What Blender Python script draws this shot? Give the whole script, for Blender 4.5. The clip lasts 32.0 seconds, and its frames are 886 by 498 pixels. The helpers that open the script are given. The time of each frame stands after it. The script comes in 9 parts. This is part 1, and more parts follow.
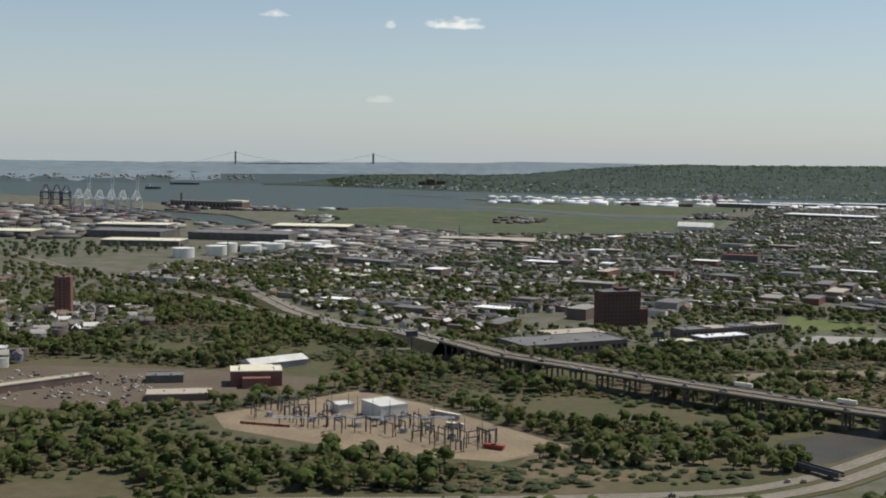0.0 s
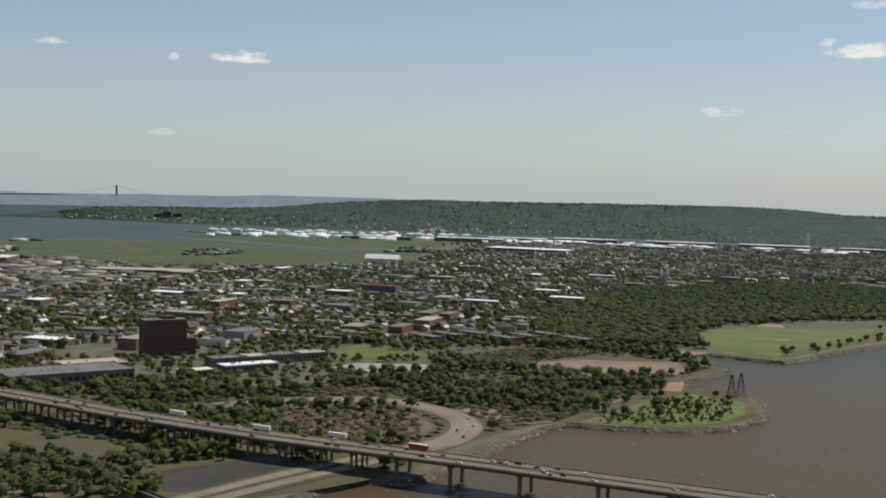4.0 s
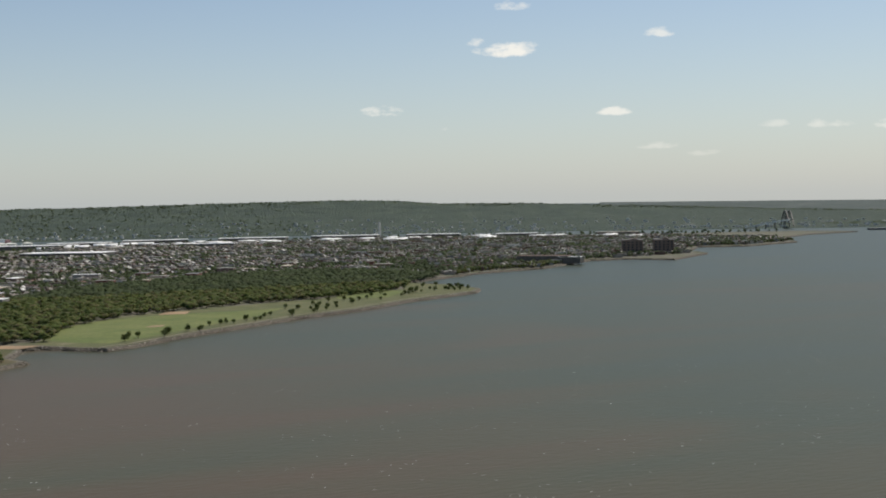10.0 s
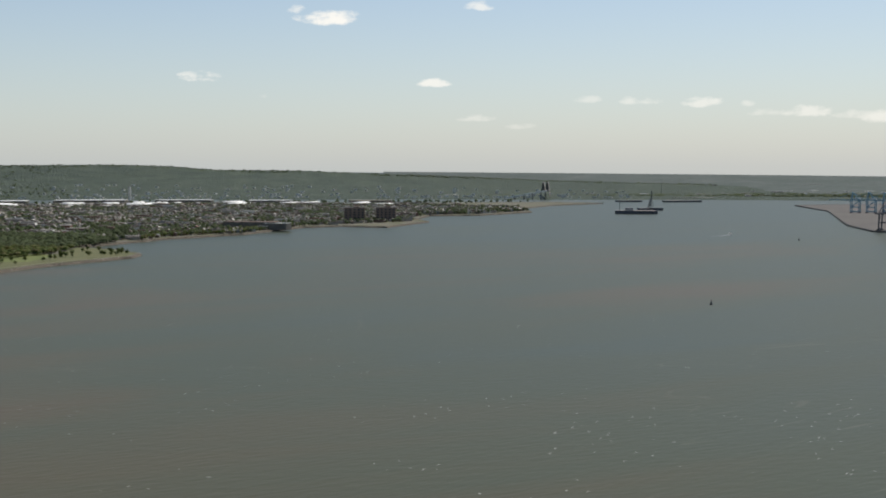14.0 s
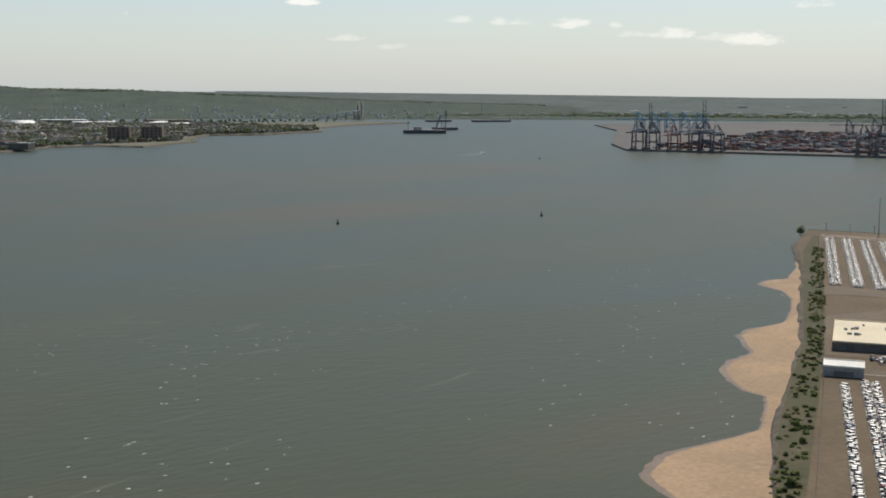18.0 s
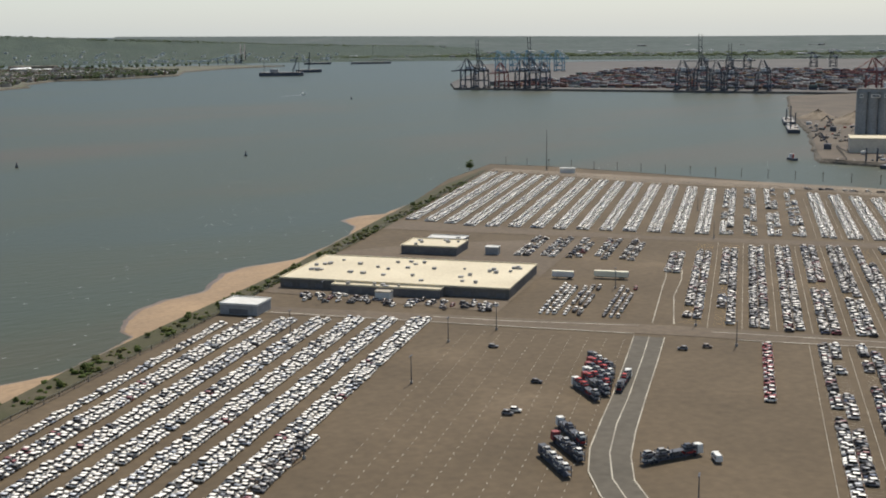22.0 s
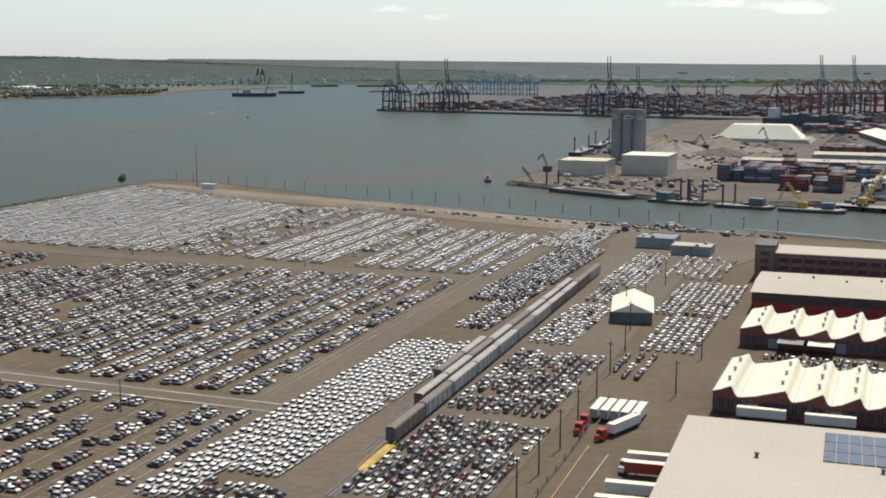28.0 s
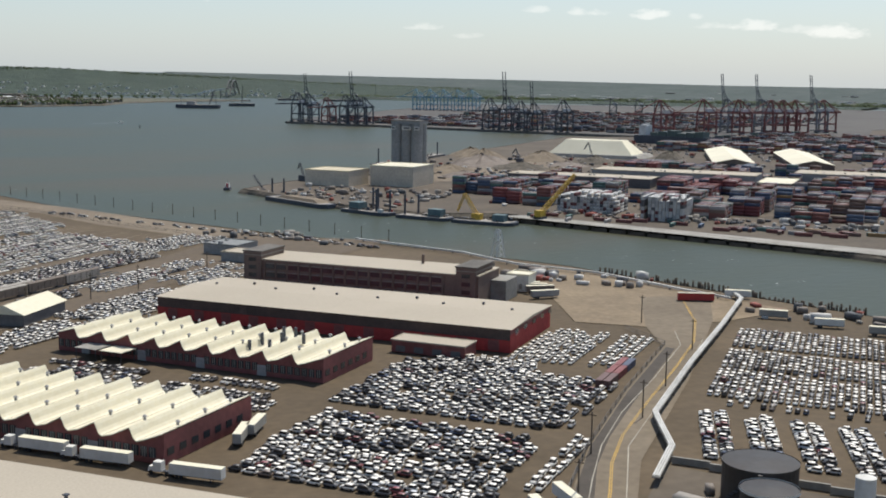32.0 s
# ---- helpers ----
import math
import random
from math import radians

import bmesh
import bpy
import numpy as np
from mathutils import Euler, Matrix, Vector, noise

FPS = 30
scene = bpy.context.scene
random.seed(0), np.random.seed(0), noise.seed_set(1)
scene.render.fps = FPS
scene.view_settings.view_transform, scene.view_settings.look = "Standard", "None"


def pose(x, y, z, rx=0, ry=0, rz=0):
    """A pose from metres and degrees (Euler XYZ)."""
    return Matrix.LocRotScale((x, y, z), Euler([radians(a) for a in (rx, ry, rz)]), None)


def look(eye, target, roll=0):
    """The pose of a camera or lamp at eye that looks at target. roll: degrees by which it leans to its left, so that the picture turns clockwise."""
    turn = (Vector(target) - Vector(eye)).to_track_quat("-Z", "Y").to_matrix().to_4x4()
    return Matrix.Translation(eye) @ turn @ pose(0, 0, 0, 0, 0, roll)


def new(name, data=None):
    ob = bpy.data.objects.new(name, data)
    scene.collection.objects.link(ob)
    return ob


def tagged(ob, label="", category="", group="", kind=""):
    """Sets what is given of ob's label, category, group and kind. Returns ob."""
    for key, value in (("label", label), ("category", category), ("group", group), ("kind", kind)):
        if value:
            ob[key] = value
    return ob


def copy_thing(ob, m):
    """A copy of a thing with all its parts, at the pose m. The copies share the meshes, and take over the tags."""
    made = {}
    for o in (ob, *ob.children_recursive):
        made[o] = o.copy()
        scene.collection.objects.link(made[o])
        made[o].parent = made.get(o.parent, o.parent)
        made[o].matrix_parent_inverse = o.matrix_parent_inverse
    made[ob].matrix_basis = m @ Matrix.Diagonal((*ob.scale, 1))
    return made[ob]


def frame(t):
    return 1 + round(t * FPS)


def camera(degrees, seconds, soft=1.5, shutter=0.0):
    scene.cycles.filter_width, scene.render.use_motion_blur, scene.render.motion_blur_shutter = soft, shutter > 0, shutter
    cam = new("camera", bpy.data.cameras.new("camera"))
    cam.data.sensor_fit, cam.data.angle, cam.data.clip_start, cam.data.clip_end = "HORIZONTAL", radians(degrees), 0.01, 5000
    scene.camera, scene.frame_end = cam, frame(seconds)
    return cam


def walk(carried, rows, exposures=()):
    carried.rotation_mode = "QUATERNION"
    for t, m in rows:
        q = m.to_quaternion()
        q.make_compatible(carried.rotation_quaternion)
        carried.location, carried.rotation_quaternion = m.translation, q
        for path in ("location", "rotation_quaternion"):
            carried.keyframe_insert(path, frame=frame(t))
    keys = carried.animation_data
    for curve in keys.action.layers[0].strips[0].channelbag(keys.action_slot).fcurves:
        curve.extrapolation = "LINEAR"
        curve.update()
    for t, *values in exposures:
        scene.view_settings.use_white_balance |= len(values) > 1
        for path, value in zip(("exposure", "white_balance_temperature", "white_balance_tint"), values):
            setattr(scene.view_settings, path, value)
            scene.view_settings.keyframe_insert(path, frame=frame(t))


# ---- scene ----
cam = camera(41.1, 32.0, soft=1.9)
PATH = [
    (0, (0.65, -0.23, 102.84), (-7.244, 99.144, 94.945), 0.91),
    (0.5, (18.01, 2.11, 102.58), (12.303, 101.648, 94.844), 0.91),
    (1, (35.39, 4.40, 102.30), (32.111, 104.013, 94.105), 0.91),
    (1.5, (52.84, 6.60, 102.01), (52.046, 106.277, 93.992), 0.78),
    (2, (70.39, 8.65, 101.67), (72.182, 108.380, 94.478), 0.56),
    (2.5, (88.07, 10.52, 101.29), (91.762, 110.212, 94.427), 0.29),
    (3, (105.90, 12.14, 100.85), (111.050, 111.781, 94.151), 0.13),
    (3.5, (123.93, 13.47, 100.33), (131.211, 113.028, 94.367), 0.72),
    (4, (142.13, 14.49, 99.74), (152.204, 113.878, 95.249), 1.65),
    (4.5, (160.45, 15.16, 99.06), (173.511, 114.240, 95.369), 2.11),
    (6.5, (233.97, 14.09, 95.52), (255.059, 111.572, 88.266), -1.65),
    (7, (252.16, 12.79, 94.43), (275.081, 109.885, 87.583), -2.40),
    (7.5, (270.23, 11.06, 93.26), (294.969, 107.738, 86.745), -2.50),
    (8, (288.20, 8.93, 92.04), (315.360, 104.976, 85.927), -2.04),
    (8.5, (306.06, 6.39, 90.79), (335.959, 101.662, 85.307), -1.31),
    (9, (323.81, 3.47, 89.52), (356.095, 98.010, 85.028), -1.25),
    (9.5, (341.47, 0.17, 88.25), (375.666, 94.060, 84.377), -1.58),
    (10, (359.04, -3.50, 86.99), (395.939, 89.346, 82.820), -1.19),
    (10.5, (376.53, -7.52, 85.76), (415.671, 84.383, 81.070), -1.00),
    (11, (393.95, -11.85, 84.60), (435.094, 79.113, 78.801), -0.83),
    (11.5, (411.32, -16.46, 83.51), (454.593, 73.398, 76.194), -0.46),
    (12, (428.66, -21.33, 82.51), (473.594, 67.704, 75.122), -0.21),
    (12.5, (445.98, -26.42, 81.64), (492.436, 61.898, 75.180), -0.37),
    (13, (463.29, -31.71, 80.90), (511.053, 55.933, 74.758), -0.34),
    (13.5, (480.59, -37.19, 80.30), (529.754, 49.644, 73.812), -0.29),
    (15.5, (548.88, -61.74, 78.64), (602.759, 22.032, 69.773), 0.31),
    (16, (565.52, -68.70, 78.25), (620.883, 13.900, 67.671), 0.23),
    (16.5, (581.93, -76.05, 77.81), (640.004, 4.505, 66.072), 0.27),
    (17, (598.10, -83.76, 77.32), (655.991, -3.132, 65.168), -0.09),
    (17.5, (614.07, -91.80, 76.78), (672.530, -11.688, 63.963), -0.12),
    (18, (629.84, -100.12, 76.19), (689.012, -20.647, 62.693), 0.08),
    (18.5, (645.43, -108.69, 75.55), (705.500, -30.015, 61.363), 0.16),
    (19, (660.87, -117.48, 74.87), (721.718, -39.677, 59.241), 0.71),
    (19.5, (676.17, -126.45, 74.13), (737.581, -49.476, 56.670), 1.05),
    (20, (691.37, -135.56, 73.36), (753.257, -59.457, 53.895), 0.97),
    (20.5, (706.48, -144.78, 72.55), (768.697, -69.355, 51.573), 0.63),
    (21, (721.55, -154.10, 71.73), (783.974, -78.893, 50.576), 0.33),
    (21.5, (736.61, -163.48, 70.89), (798.946, -87.900, 50.849), -0.00),
    (22, (751.68, -172.89, 70.06), (814.007, -96.821, 51.929), -0.68),
    (22.5, (766.81, -182.31, 69.23), (829.877, -106.537, 52.505), -1.08),
    (23, (782.00, -191.72, 68.43), (846.368, -117.041, 51.686), -0.65),
    (23.5, (797.28, -201.11, 67.65), (862.559, -127.596, 49.352), 0.24),
    (24, (812.65, -210.48, 66.89), (877.849, -137.597, 45.996), 0.95),
    (24.5, (828.09, -219.83, 66.15), (892.127, -146.595, 43.002), 0.80),
    (25, (843.63, -229.16, 65.44), (906.577, -155.266, 41.416), 0.56),
    (25.5, (859.25, -238.46, 64.76), (921.169, -163.522, 41.300), 0.75),
    (27.5, (922.49, -275.35, 62.28), (979.011, -194.302, 46.928), 0.09),
    (28, (938.39, -284.48, 61.70), (994.306, -203.111, 45.801), -0.07),
    (28.5, (954.29, -293.55, 61.13), (1009.967, -212.248, 44.111), 0.19),
    (29, (970.16, -302.57, 60.57), (1025.107, -220.974, 42.579), 0.10),
    (29.5, (986.00, -311.53, 60.01), (1039.900, -229.191, 42.247), -0.56),
    (30, (1001.82, -320.45, 59.44), (1055.319, -237.509, 43.367), -0.78),
    (30.5, (1017.61, -329.33, 58.88), (1071.875, -246.533, 44.756), -0.39),
    (31, (1033.39, -338.19, 58.32), (1088.364, -255.752, 44.849), 0.36),
    (31.5, (1049.15, -347.03, 57.77), (1103.873, -264.494, 43.839), 0.72),
    (32, (1064.91, -355.85, 57.21), (1118.988, -272.981, 42.807), 0.81),
]
walk(cam, [(t, look(eye, target, roll)) for t, eye, target, roll in PATH],
     exposures=[(0, -0.02, 6500, 9), (2, -0.03, 6520, 9), (4, -0.1, 6560, 9), (9, -0.05, 6700, 9), (16, 0.13, 6660, 10), (20, 0.21, 6660, 9), (22.5, 0.31, 6660, 9), (25, 0.42, 6720, 10), (28, 0.4, 6500, 9), (32, 0.22, 6400, 9)])

# ---- sky and sun: about noon in May, the sun high, 62 degrees to the right of +y ----
SUN_AZ, SUN_EL = 62.0, 60.0
world = bpy.data.worlds.new("sky")
scene.world = world
world.use_nodes = True
wt = world.node_tree
for n in list(wt.nodes):
    wt.nodes.remove(n)


def wmath(op, a, b=None, c=None):
    n = wt.nodes.new("ShaderNodeMath")
    n.operation = op
    for i, val in enumerate((a, b, c)):
        if val is None:
            continue
        if isinstance(val, (int, float)):
            n.inputs[i].default_value = val
        else:
            wt.links.new(val, n.inputs[i])
    return n.outputs[0]


sky = wt.nodes.new("ShaderNodeTexSky")
sky.sky_type = "NISHITA"
sky.sun_disc = False
sky.sun_elevation, sky.sun_rotation = radians(SUN_EL), radians(SUN_AZ)
sky.altitude, sky.air_density, sky.dust_density, sky.ozone_density = 100, 1.0, 1.0, 2.2
geo = wt.nodes.new("ShaderNodeTexCoord")
sep = wt.nodes.new("ShaderNodeSeparateXYZ")
wt.links.new(geo.outputs["Generated"], sep.inputs[0])
# small fair-weather clouds: azimuth (right of +y), elevation, half width and half height in degrees, cover
CLOUDS = [
    (-12.8, 6.5, 1.0, 0.26, 0.72), (-7.2, 6.1, 0.3, 0.18, 0.45), (-4.0, 6.2, 1.5, 0.35, 0.9), (-7.6, 2.6, 0.7, 0.2, 0.23),
    (25.0, 7.0, 1.6, 0.4, 0.9), (23.4, 7.5, 0.6, 0.4, 0.81), (19.0, 4.2, 1.1, 0.3, 0.81), (25.5, 9.1, 1.0, 0.3, 0.63),
    (32.2, 7.6, 0.9, 0.25, 0.63), (29.9, 4.0, 0.9, 0.24, 0.72), (21.8, 3.4, 0.4, 0.2, 0.36), (32.2, 2.3, 1.1, 0.22, 0.36),
    (34.1, 1.9, 0.8, 0.18, 0.27), (40.3, 3.1, 0.9, 0.26, 0.44), (42.8, 3.0, 1.1, 0.28, 0.5), (44.8, 2.9, 0.4, 0.2, 0.33),
    (47.5, 2.5, 1.3, 0.34, 0.5), (51.2, 2.2, 1.5, 0.42, 0.55), (53.7, 3.7, 1.0, 0.3, 0.44), (39.4, 3.1, 0.8, 0.25, 0.39),
    (37.3, 3.2, 0.7, 0.24, 0.33), (45.6, 2.5, 0.8, 0.22, 0.28), (49.6, 2.3, 1.2, 0.3, 0.39), (58.0, 3.0, 1.6, 0.35, 0.44),
]
az = wmath("MULTIPLY", wmath("ARCTAN2", sep.outputs[0], sep.outputs[1]), 57.29578)
el = wmath("MULTIPLY", wmath("ARCSINE", sep.outputs[2]), 57.29578)
edge = wt.nodes.new("ShaderNodeTexNoise")
edge.inputs["Scale"].default_value, edge.inputs["Detail"].default_value, edge.inputs["Roughness"].default_value = 48.0, 7.0, 0.58
flat = wt.nodes.new("ShaderNodeMapping")
flat.inputs["Scale"].default_value = (1, 1, 2.2)
wt.links.new(geo.outputs["Generated"], flat.inputs["Vector"])
wt.links.new(flat.outputs[0], edge.inputs["Vector"])
ragged = wmath("MULTIPLY", wmath("SUBTRACT", edge.outputs["Fac"], 0.5), 4.6)
cover = None
for ca, ce, cw, ch, amount in CLOUDS:
    dx = wmath("DIVIDE", wmath("SUBTRACT", az, ca), cw)
    dy = wmath("DIVIDE", wmath("SUBTRACT", el, ce), ch)
    # flat below, heaped above
    under = wmath("MULTIPLY", wmath("MINIMUM", dy, 0.0), 1.7)
    over = wmath("MULTIPLY", wmath("MAXIMUM", dy, 0.0), 0.85)
    r2 = wmath("ADD", wmath("MULTIPLY", dx, dx), wmath("ADD", wmath("MULTIPLY", under, under), wmath("MULTIPLY", over, over)))
    full = wmath("MULTIPLY", wmath("SMOOTH_MIN", wmath("MAXIMUM", wmath("SUBTRACT", wmath("ADD", 0.85, ragged), r2), 0.0), 1.0, 0.3), amount)
    cover = full if cover is None else wmath("MAXIMUM", cover, full)
white = wt.nodes.new("ShaderNodeMix")
white.data_type = "RGBA"
wt.links.new(cover, white.inputs["Factor"])
# the haze of a dusty May noon lies over the lowest degrees of the sky
haze = wt.nodes.new("ShaderNodeMix")
haze.data_type = "RGBA"
low = wmath("POWER", wmath("SUBTRACT", 1.0, wmath("MINIMUM", wmath("DIVIDE", wmath("MAXIMUM", el, 0.0), 16.0), 1.0)), 2.0)
wt.links.new(wmath("MULTIPLY", low, 0.6), haze.inputs["Factor"])
wt.links.new(sky.outputs[0], haze.inputs["A"])
haze.inputs["B"].default_value = (5.6, 6.25, 6.75, 1)
wt.links.new(haze.outputs["Result"], white.inputs["A"])
white.inputs["B"].default_value = (9.6, 9.4, 8.9, 1)
back = wt.nodes.new("ShaderNodeBackground")
back.inputs["Strength"].default_value = 0.1
wt.links.new(white.outputs["Result"], back.inputs["Color"])
wout = wt.nodes.new("ShaderNodeOutputWorld")
wt.links.new(back.outputs[0], wout.inputs["Surface"])

sun = new("sun", bpy.data.lights.new("sun", "SUN"))
sun.data.energy, sun.data.angle, sun.data.color = 3.75, radians(0.53), (1.0, 0.95, 0.87)
sun_way = Vector((math.sin(radians(SUN_AZ)) * math.cos(radians(SUN_EL)), math.cos(radians(SUN_AZ)) * math.cos(radians(SUN_EL)), math.sin(radians(SUN_EL))))
sun.matrix_world = look(sun_way * 100, (0, 0, 0))

# ---- materials ----


def mat(name, a, b=None, scale=0.2, fine=4.0, rough=0.85, metal=0.0, bump=0.0, spec=0.3, c=None, mid=0.5, grain=0.35):
    """Two tones mixed by coarse noise, a finer grain over them, and a little relief."""
    m = bpy.data.materials.new(name)
    m.use_nodes = True
    nt = m.node_tree
    bsdf = nt.nodes["Principled BSDF"]
    bsdf.inputs["Roughness"].default_value, bsdf.inputs["Metallic"].default_value = rough, metal
    bsdf.inputs["Specular IOR Level"].default_value = spec
    b = b or tuple(x * 0.8 for x in a)
    co = nt.nodes.new("ShaderNodeTexCoord")
    big = nt.nodes.new("ShaderNodeTexNoise")
    big.inputs["Scale"].default_value, big.inputs["Detail"].default_value = scale, 5
    ramp = nt.nodes.new("ShaderNodeValToRGB")
    ramp.color_ramp.elements[0].position, ramp.color_ramp.elements[1].position = mid - 0.14, mid + 0.14
    ramp.color_ramp.elements[0].color, ramp.color_ramp.elements[1].color = (*a, 1), (*b, 1)
    if c:
        e = ramp.color_ramp.elements.new(mid + 0.3)
        e.color = (*c, 1)
    small = nt.nodes.new("ShaderNodeTexNoise")
    small.inputs["Scale"].default_value, small.inputs["Detail"].default_value = fine, 4
    mix = nt.nodes.new("ShaderNodeMix")
    mix.data_type, mix.blend_type = "RGBA", "OVERLAY"
    mix.inputs["Factor"].default_value = grain
    for n in (big, small):
        nt.links.new(co.outputs["Object"], n.inputs["Vector"])
    nt.links.new(big.outputs["Fac"], ramp.inputs[0])
    nt.links.new(ramp.outputs[0], mix.inputs["A"])
    nt.links.new(small.outputs["Fac"], mix.inputs["B"])
    nt.links.new(mix.outputs["Result"], bsdf.inputs["Base Color"])
    if bump:
        bm_ = nt.nodes.new("ShaderNodeBump")
        bm_.inputs["Strength"].default_value, bm_.inputs["Distance"].default_value = bump, 0.3
        nt.links.new(small.outputs["Fac"], bm_.inputs["Height"])
        nt.links.new(bm_.outputs[0], bsdf.inputs["Normal"])
    return m


def palette(name, stops, source="island", rough=0.6, spec=0.4, metal=0.0, grain=0.25, fine=1.5):
    """One colour for each piece, taken by chance from weighted tones: stops of (weight, colour)."""
    m = bpy.data.materials.new(name)
    m.use_nodes = True
    nt = m.node_tree
    bsdf = nt.nodes["Principled BSDF"]
    bsdf.inputs["Roughness"].default_value, bsdf.inputs["Metallic"].default_value = rough, metal
    bsdf.inputs["Specular IOR Level"].default_value = spec
    if source == "island":
        pick = nt.nodes.new("ShaderNodeNewGeometry").outputs["Random Per Island"]
    else:
        pick = nt.nodes.new("ShaderNodeObjectInfo").outputs["Random"]
    ramp = nt.nodes.new("ShaderNodeValToRGB")
    ramp.color_ramp.interpolation = "CONSTANT"
    total, at = sum(w for w, _ in stops), 0.0
    for i, (w, col) in enumerate(stops):
        e = ramp.color_ramp.elements[i] if i < 2 else ramp.color_ramp.elements.new(at / total)
        e.position, e.color = at / total, (*col, 1)
        at += w
    nt.links.new(pick, ramp.inputs[0])
    co = nt.nodes.new("ShaderNodeTexCoord")
    small = nt.nodes.new("ShaderNodeTexNoise")
    small.inputs["Scale"].default_value = fine
    mix = nt.nodes.new("ShaderNodeMix")
    mix.data_type, mix.blend_type = "RGBA", "OVERLAY"
    mix.inputs["Factor"].default_value = grain
    nt.links.new(co.outputs["Object"], small.inputs["Vector"])
    nt.links.new(ramp.outputs[0], mix.inputs["A"])
    nt.links.new(small.outputs["Fac"], mix.inputs["B"])
    nt.links.new(mix.outputs["Result"], bsdf.inputs["Base Color"])
    return m


M = {}
M["asphalt"] = mat("asphalt", (0.11, 0.083, 0.055), (0.132, 0.1, 0.067), 0.03, 0.6, 0.9, c=(0.16, 0.122, 0.082))
M["lot"] = mat("lot_asphalt", (0.09, 0.065, 0.037), (0.115, 0.083, 0.048), 0.035, 0.5, 0.9, c=(0.155, 0.113, 0.068))
M["lot_road"] = mat("grey_lot_road", (0.088, 0.076, 0.056), (0.105, 0.09, 0.067), 0.04, 0.6, 0.9, c=(0.13, 0.11, 0.082))
M["road"] = mat("road_concrete", (0.185, 0.158, 0.118), (0.23, 0.198, 0.15), 0.05, 0.6, 0.85)
M["line"] = mat("road_paint", (0.46, 0.42, 0.33), (0.26, 0.23, 0.18), 0.2, 1.5, 0.8)
M["yellow_line"] = mat("yellow_road_paint", (0.5, 0.31, 0.07), (0.37, 0.25, 0.09), 0.2, 1.5, 0.8)
M["sand"] = mat("beach_sand", (0.31, 0.21, 0.12), (0.24, 0.165, 0.098), 0.05, 0.8, 0.85, c=(0.38, 0.27, 0.165))
M["wet_sand"] = mat("wet_sand", (0.17, 0.115, 0.07), (0.13, 0.092, 0.06), 0.08, 0.8, 0.45, c=(0.21, 0.145, 0.09))
M["dirt"] = mat("bare_earth", (0.22, 0.175, 0.122), (0.165, 0.13, 0.092), 0.03, 0.4, 0.95, c=(0.27, 0.22, 0.16))
M["earth_green"] = mat("rough_grass_and_scrub", (0.072, 0.073, 0.028), (0.105, 0.085, 0.045), 0.022, 0.25, 0.95, c=(0.16, 0.122, 0.076))
M["town_ground"] = mat("yards_and_streets", (0.14, 0.125, 0.1), (0.085, 0.09, 0.042), 0.045, 0.35, 0.95, c=(0.18, 0.163, 0.137))
M["grass"] = mat("mown_grass", (0.1, 0.125, 0.035), (0.14, 0.155, 0.05), 0.03, 0.3, 0.95)
M["park_turf"] = mat("rough_park_turf", (0.085, 0.095, 0.036), (0.115, 0.115, 0.05), 0.05, 0.4, 0.95, c=(0.17, 0.15, 0.09))
M["marsh"] = mat("marsh_grass", (0.058, 0.08, 0.032), (0.09, 0.095, 0.045), 0.016, 0.09, 0.95, c=(0.14, 0.118, 0.075), grain=0.6)
M["scrub_bank"] = mat("dark_scrubby_bank", (0.055, 0.055, 0.024), (0.075, 0.064, 0.036), 0.05, 0.5, 0.95, c=(0.125, 0.1, 0.065))
M["reeds"] = mat("dead_reeds", (0.17, 0.12, 0.075), (0.11, 0.1, 0.05), 0.03, 0.4, 0.95)
M["rock"] = mat("shore_rock", (0.075, 0.063, 0.047), (0.13, 0.11, 0.082), 0.4, 2.0, 0.9, bump=0.5)
M["concrete"] = mat("concrete", (0.33, 0.31, 0.27), (0.25, 0.235, 0.2), 0.1, 1.0, 0.85)
M["dark_concrete"] = mat("stained_concrete", (0.16, 0.145, 0.125), (0.11, 0.1, 0.085), 0.15, 1.0, 0.9)
M["cream_wall"] = mat("cream_wall_sheet", (0.62, 0.54, 0.42), (0.52, 0.45, 0.35), 0.1, 1.0, 0.8)
M["white_roof"] = mat("cream_roof_sheet", (0.76, 0.7, 0.52), (0.69, 0.63, 0.46), 0.08, 1.2, 0.6, grain=0.2)
M["grey_roof"] = mat("grey_roof_membrane", (0.44, 0.38, 0.29), (0.4, 0.345, 0.262), 0.03, 3.0, 0.75, c=(0.47, 0.41, 0.315), grain=0.2)
M["tan_roof"] = mat("tan_roof_felt", (0.6, 0.52, 0.36), (0.53, 0.455, 0.31), 0.06, 1.2, 0.7, c=(0.48, 0.41, 0.28), grain=0.2)
# distance haze put into the base colour of the farthest land
M["far_haze"] = mat("haze_painted_far_land", (0.17, 0.205, 0.22), (0.15, 0.185, 0.2), 0.004, 0.02, 0.95)
M["bright_roof"] = mat("bright_white_roof", (0.85, 0.84, 0.8), (0.78, 0.77, 0.73), 0.05, 0.5, 0.6, grain=0.15)
M["yard"] = mat("stained_yard_paving", (0.125, 0.1, 0.072), (0.09, 0.073, 0.055), 0.03, 0.4, 0.95, c=(0.19, 0.152, 0.108))
M["gravel"] = mat("pale_gravel", (0.255, 0.196, 0.125), (0.2, 0.152, 0.098), 0.06, 0.8, 0.95, c=(0.3, 0.235, 0.155))
M["port_road"] = mat("pale_worn_port_road", (0.155, 0.122, 0.082), (0.185, 0.147, 0.1), 0.04, 0.6, 0.9, c=(0.215, 0.172, 0.12))
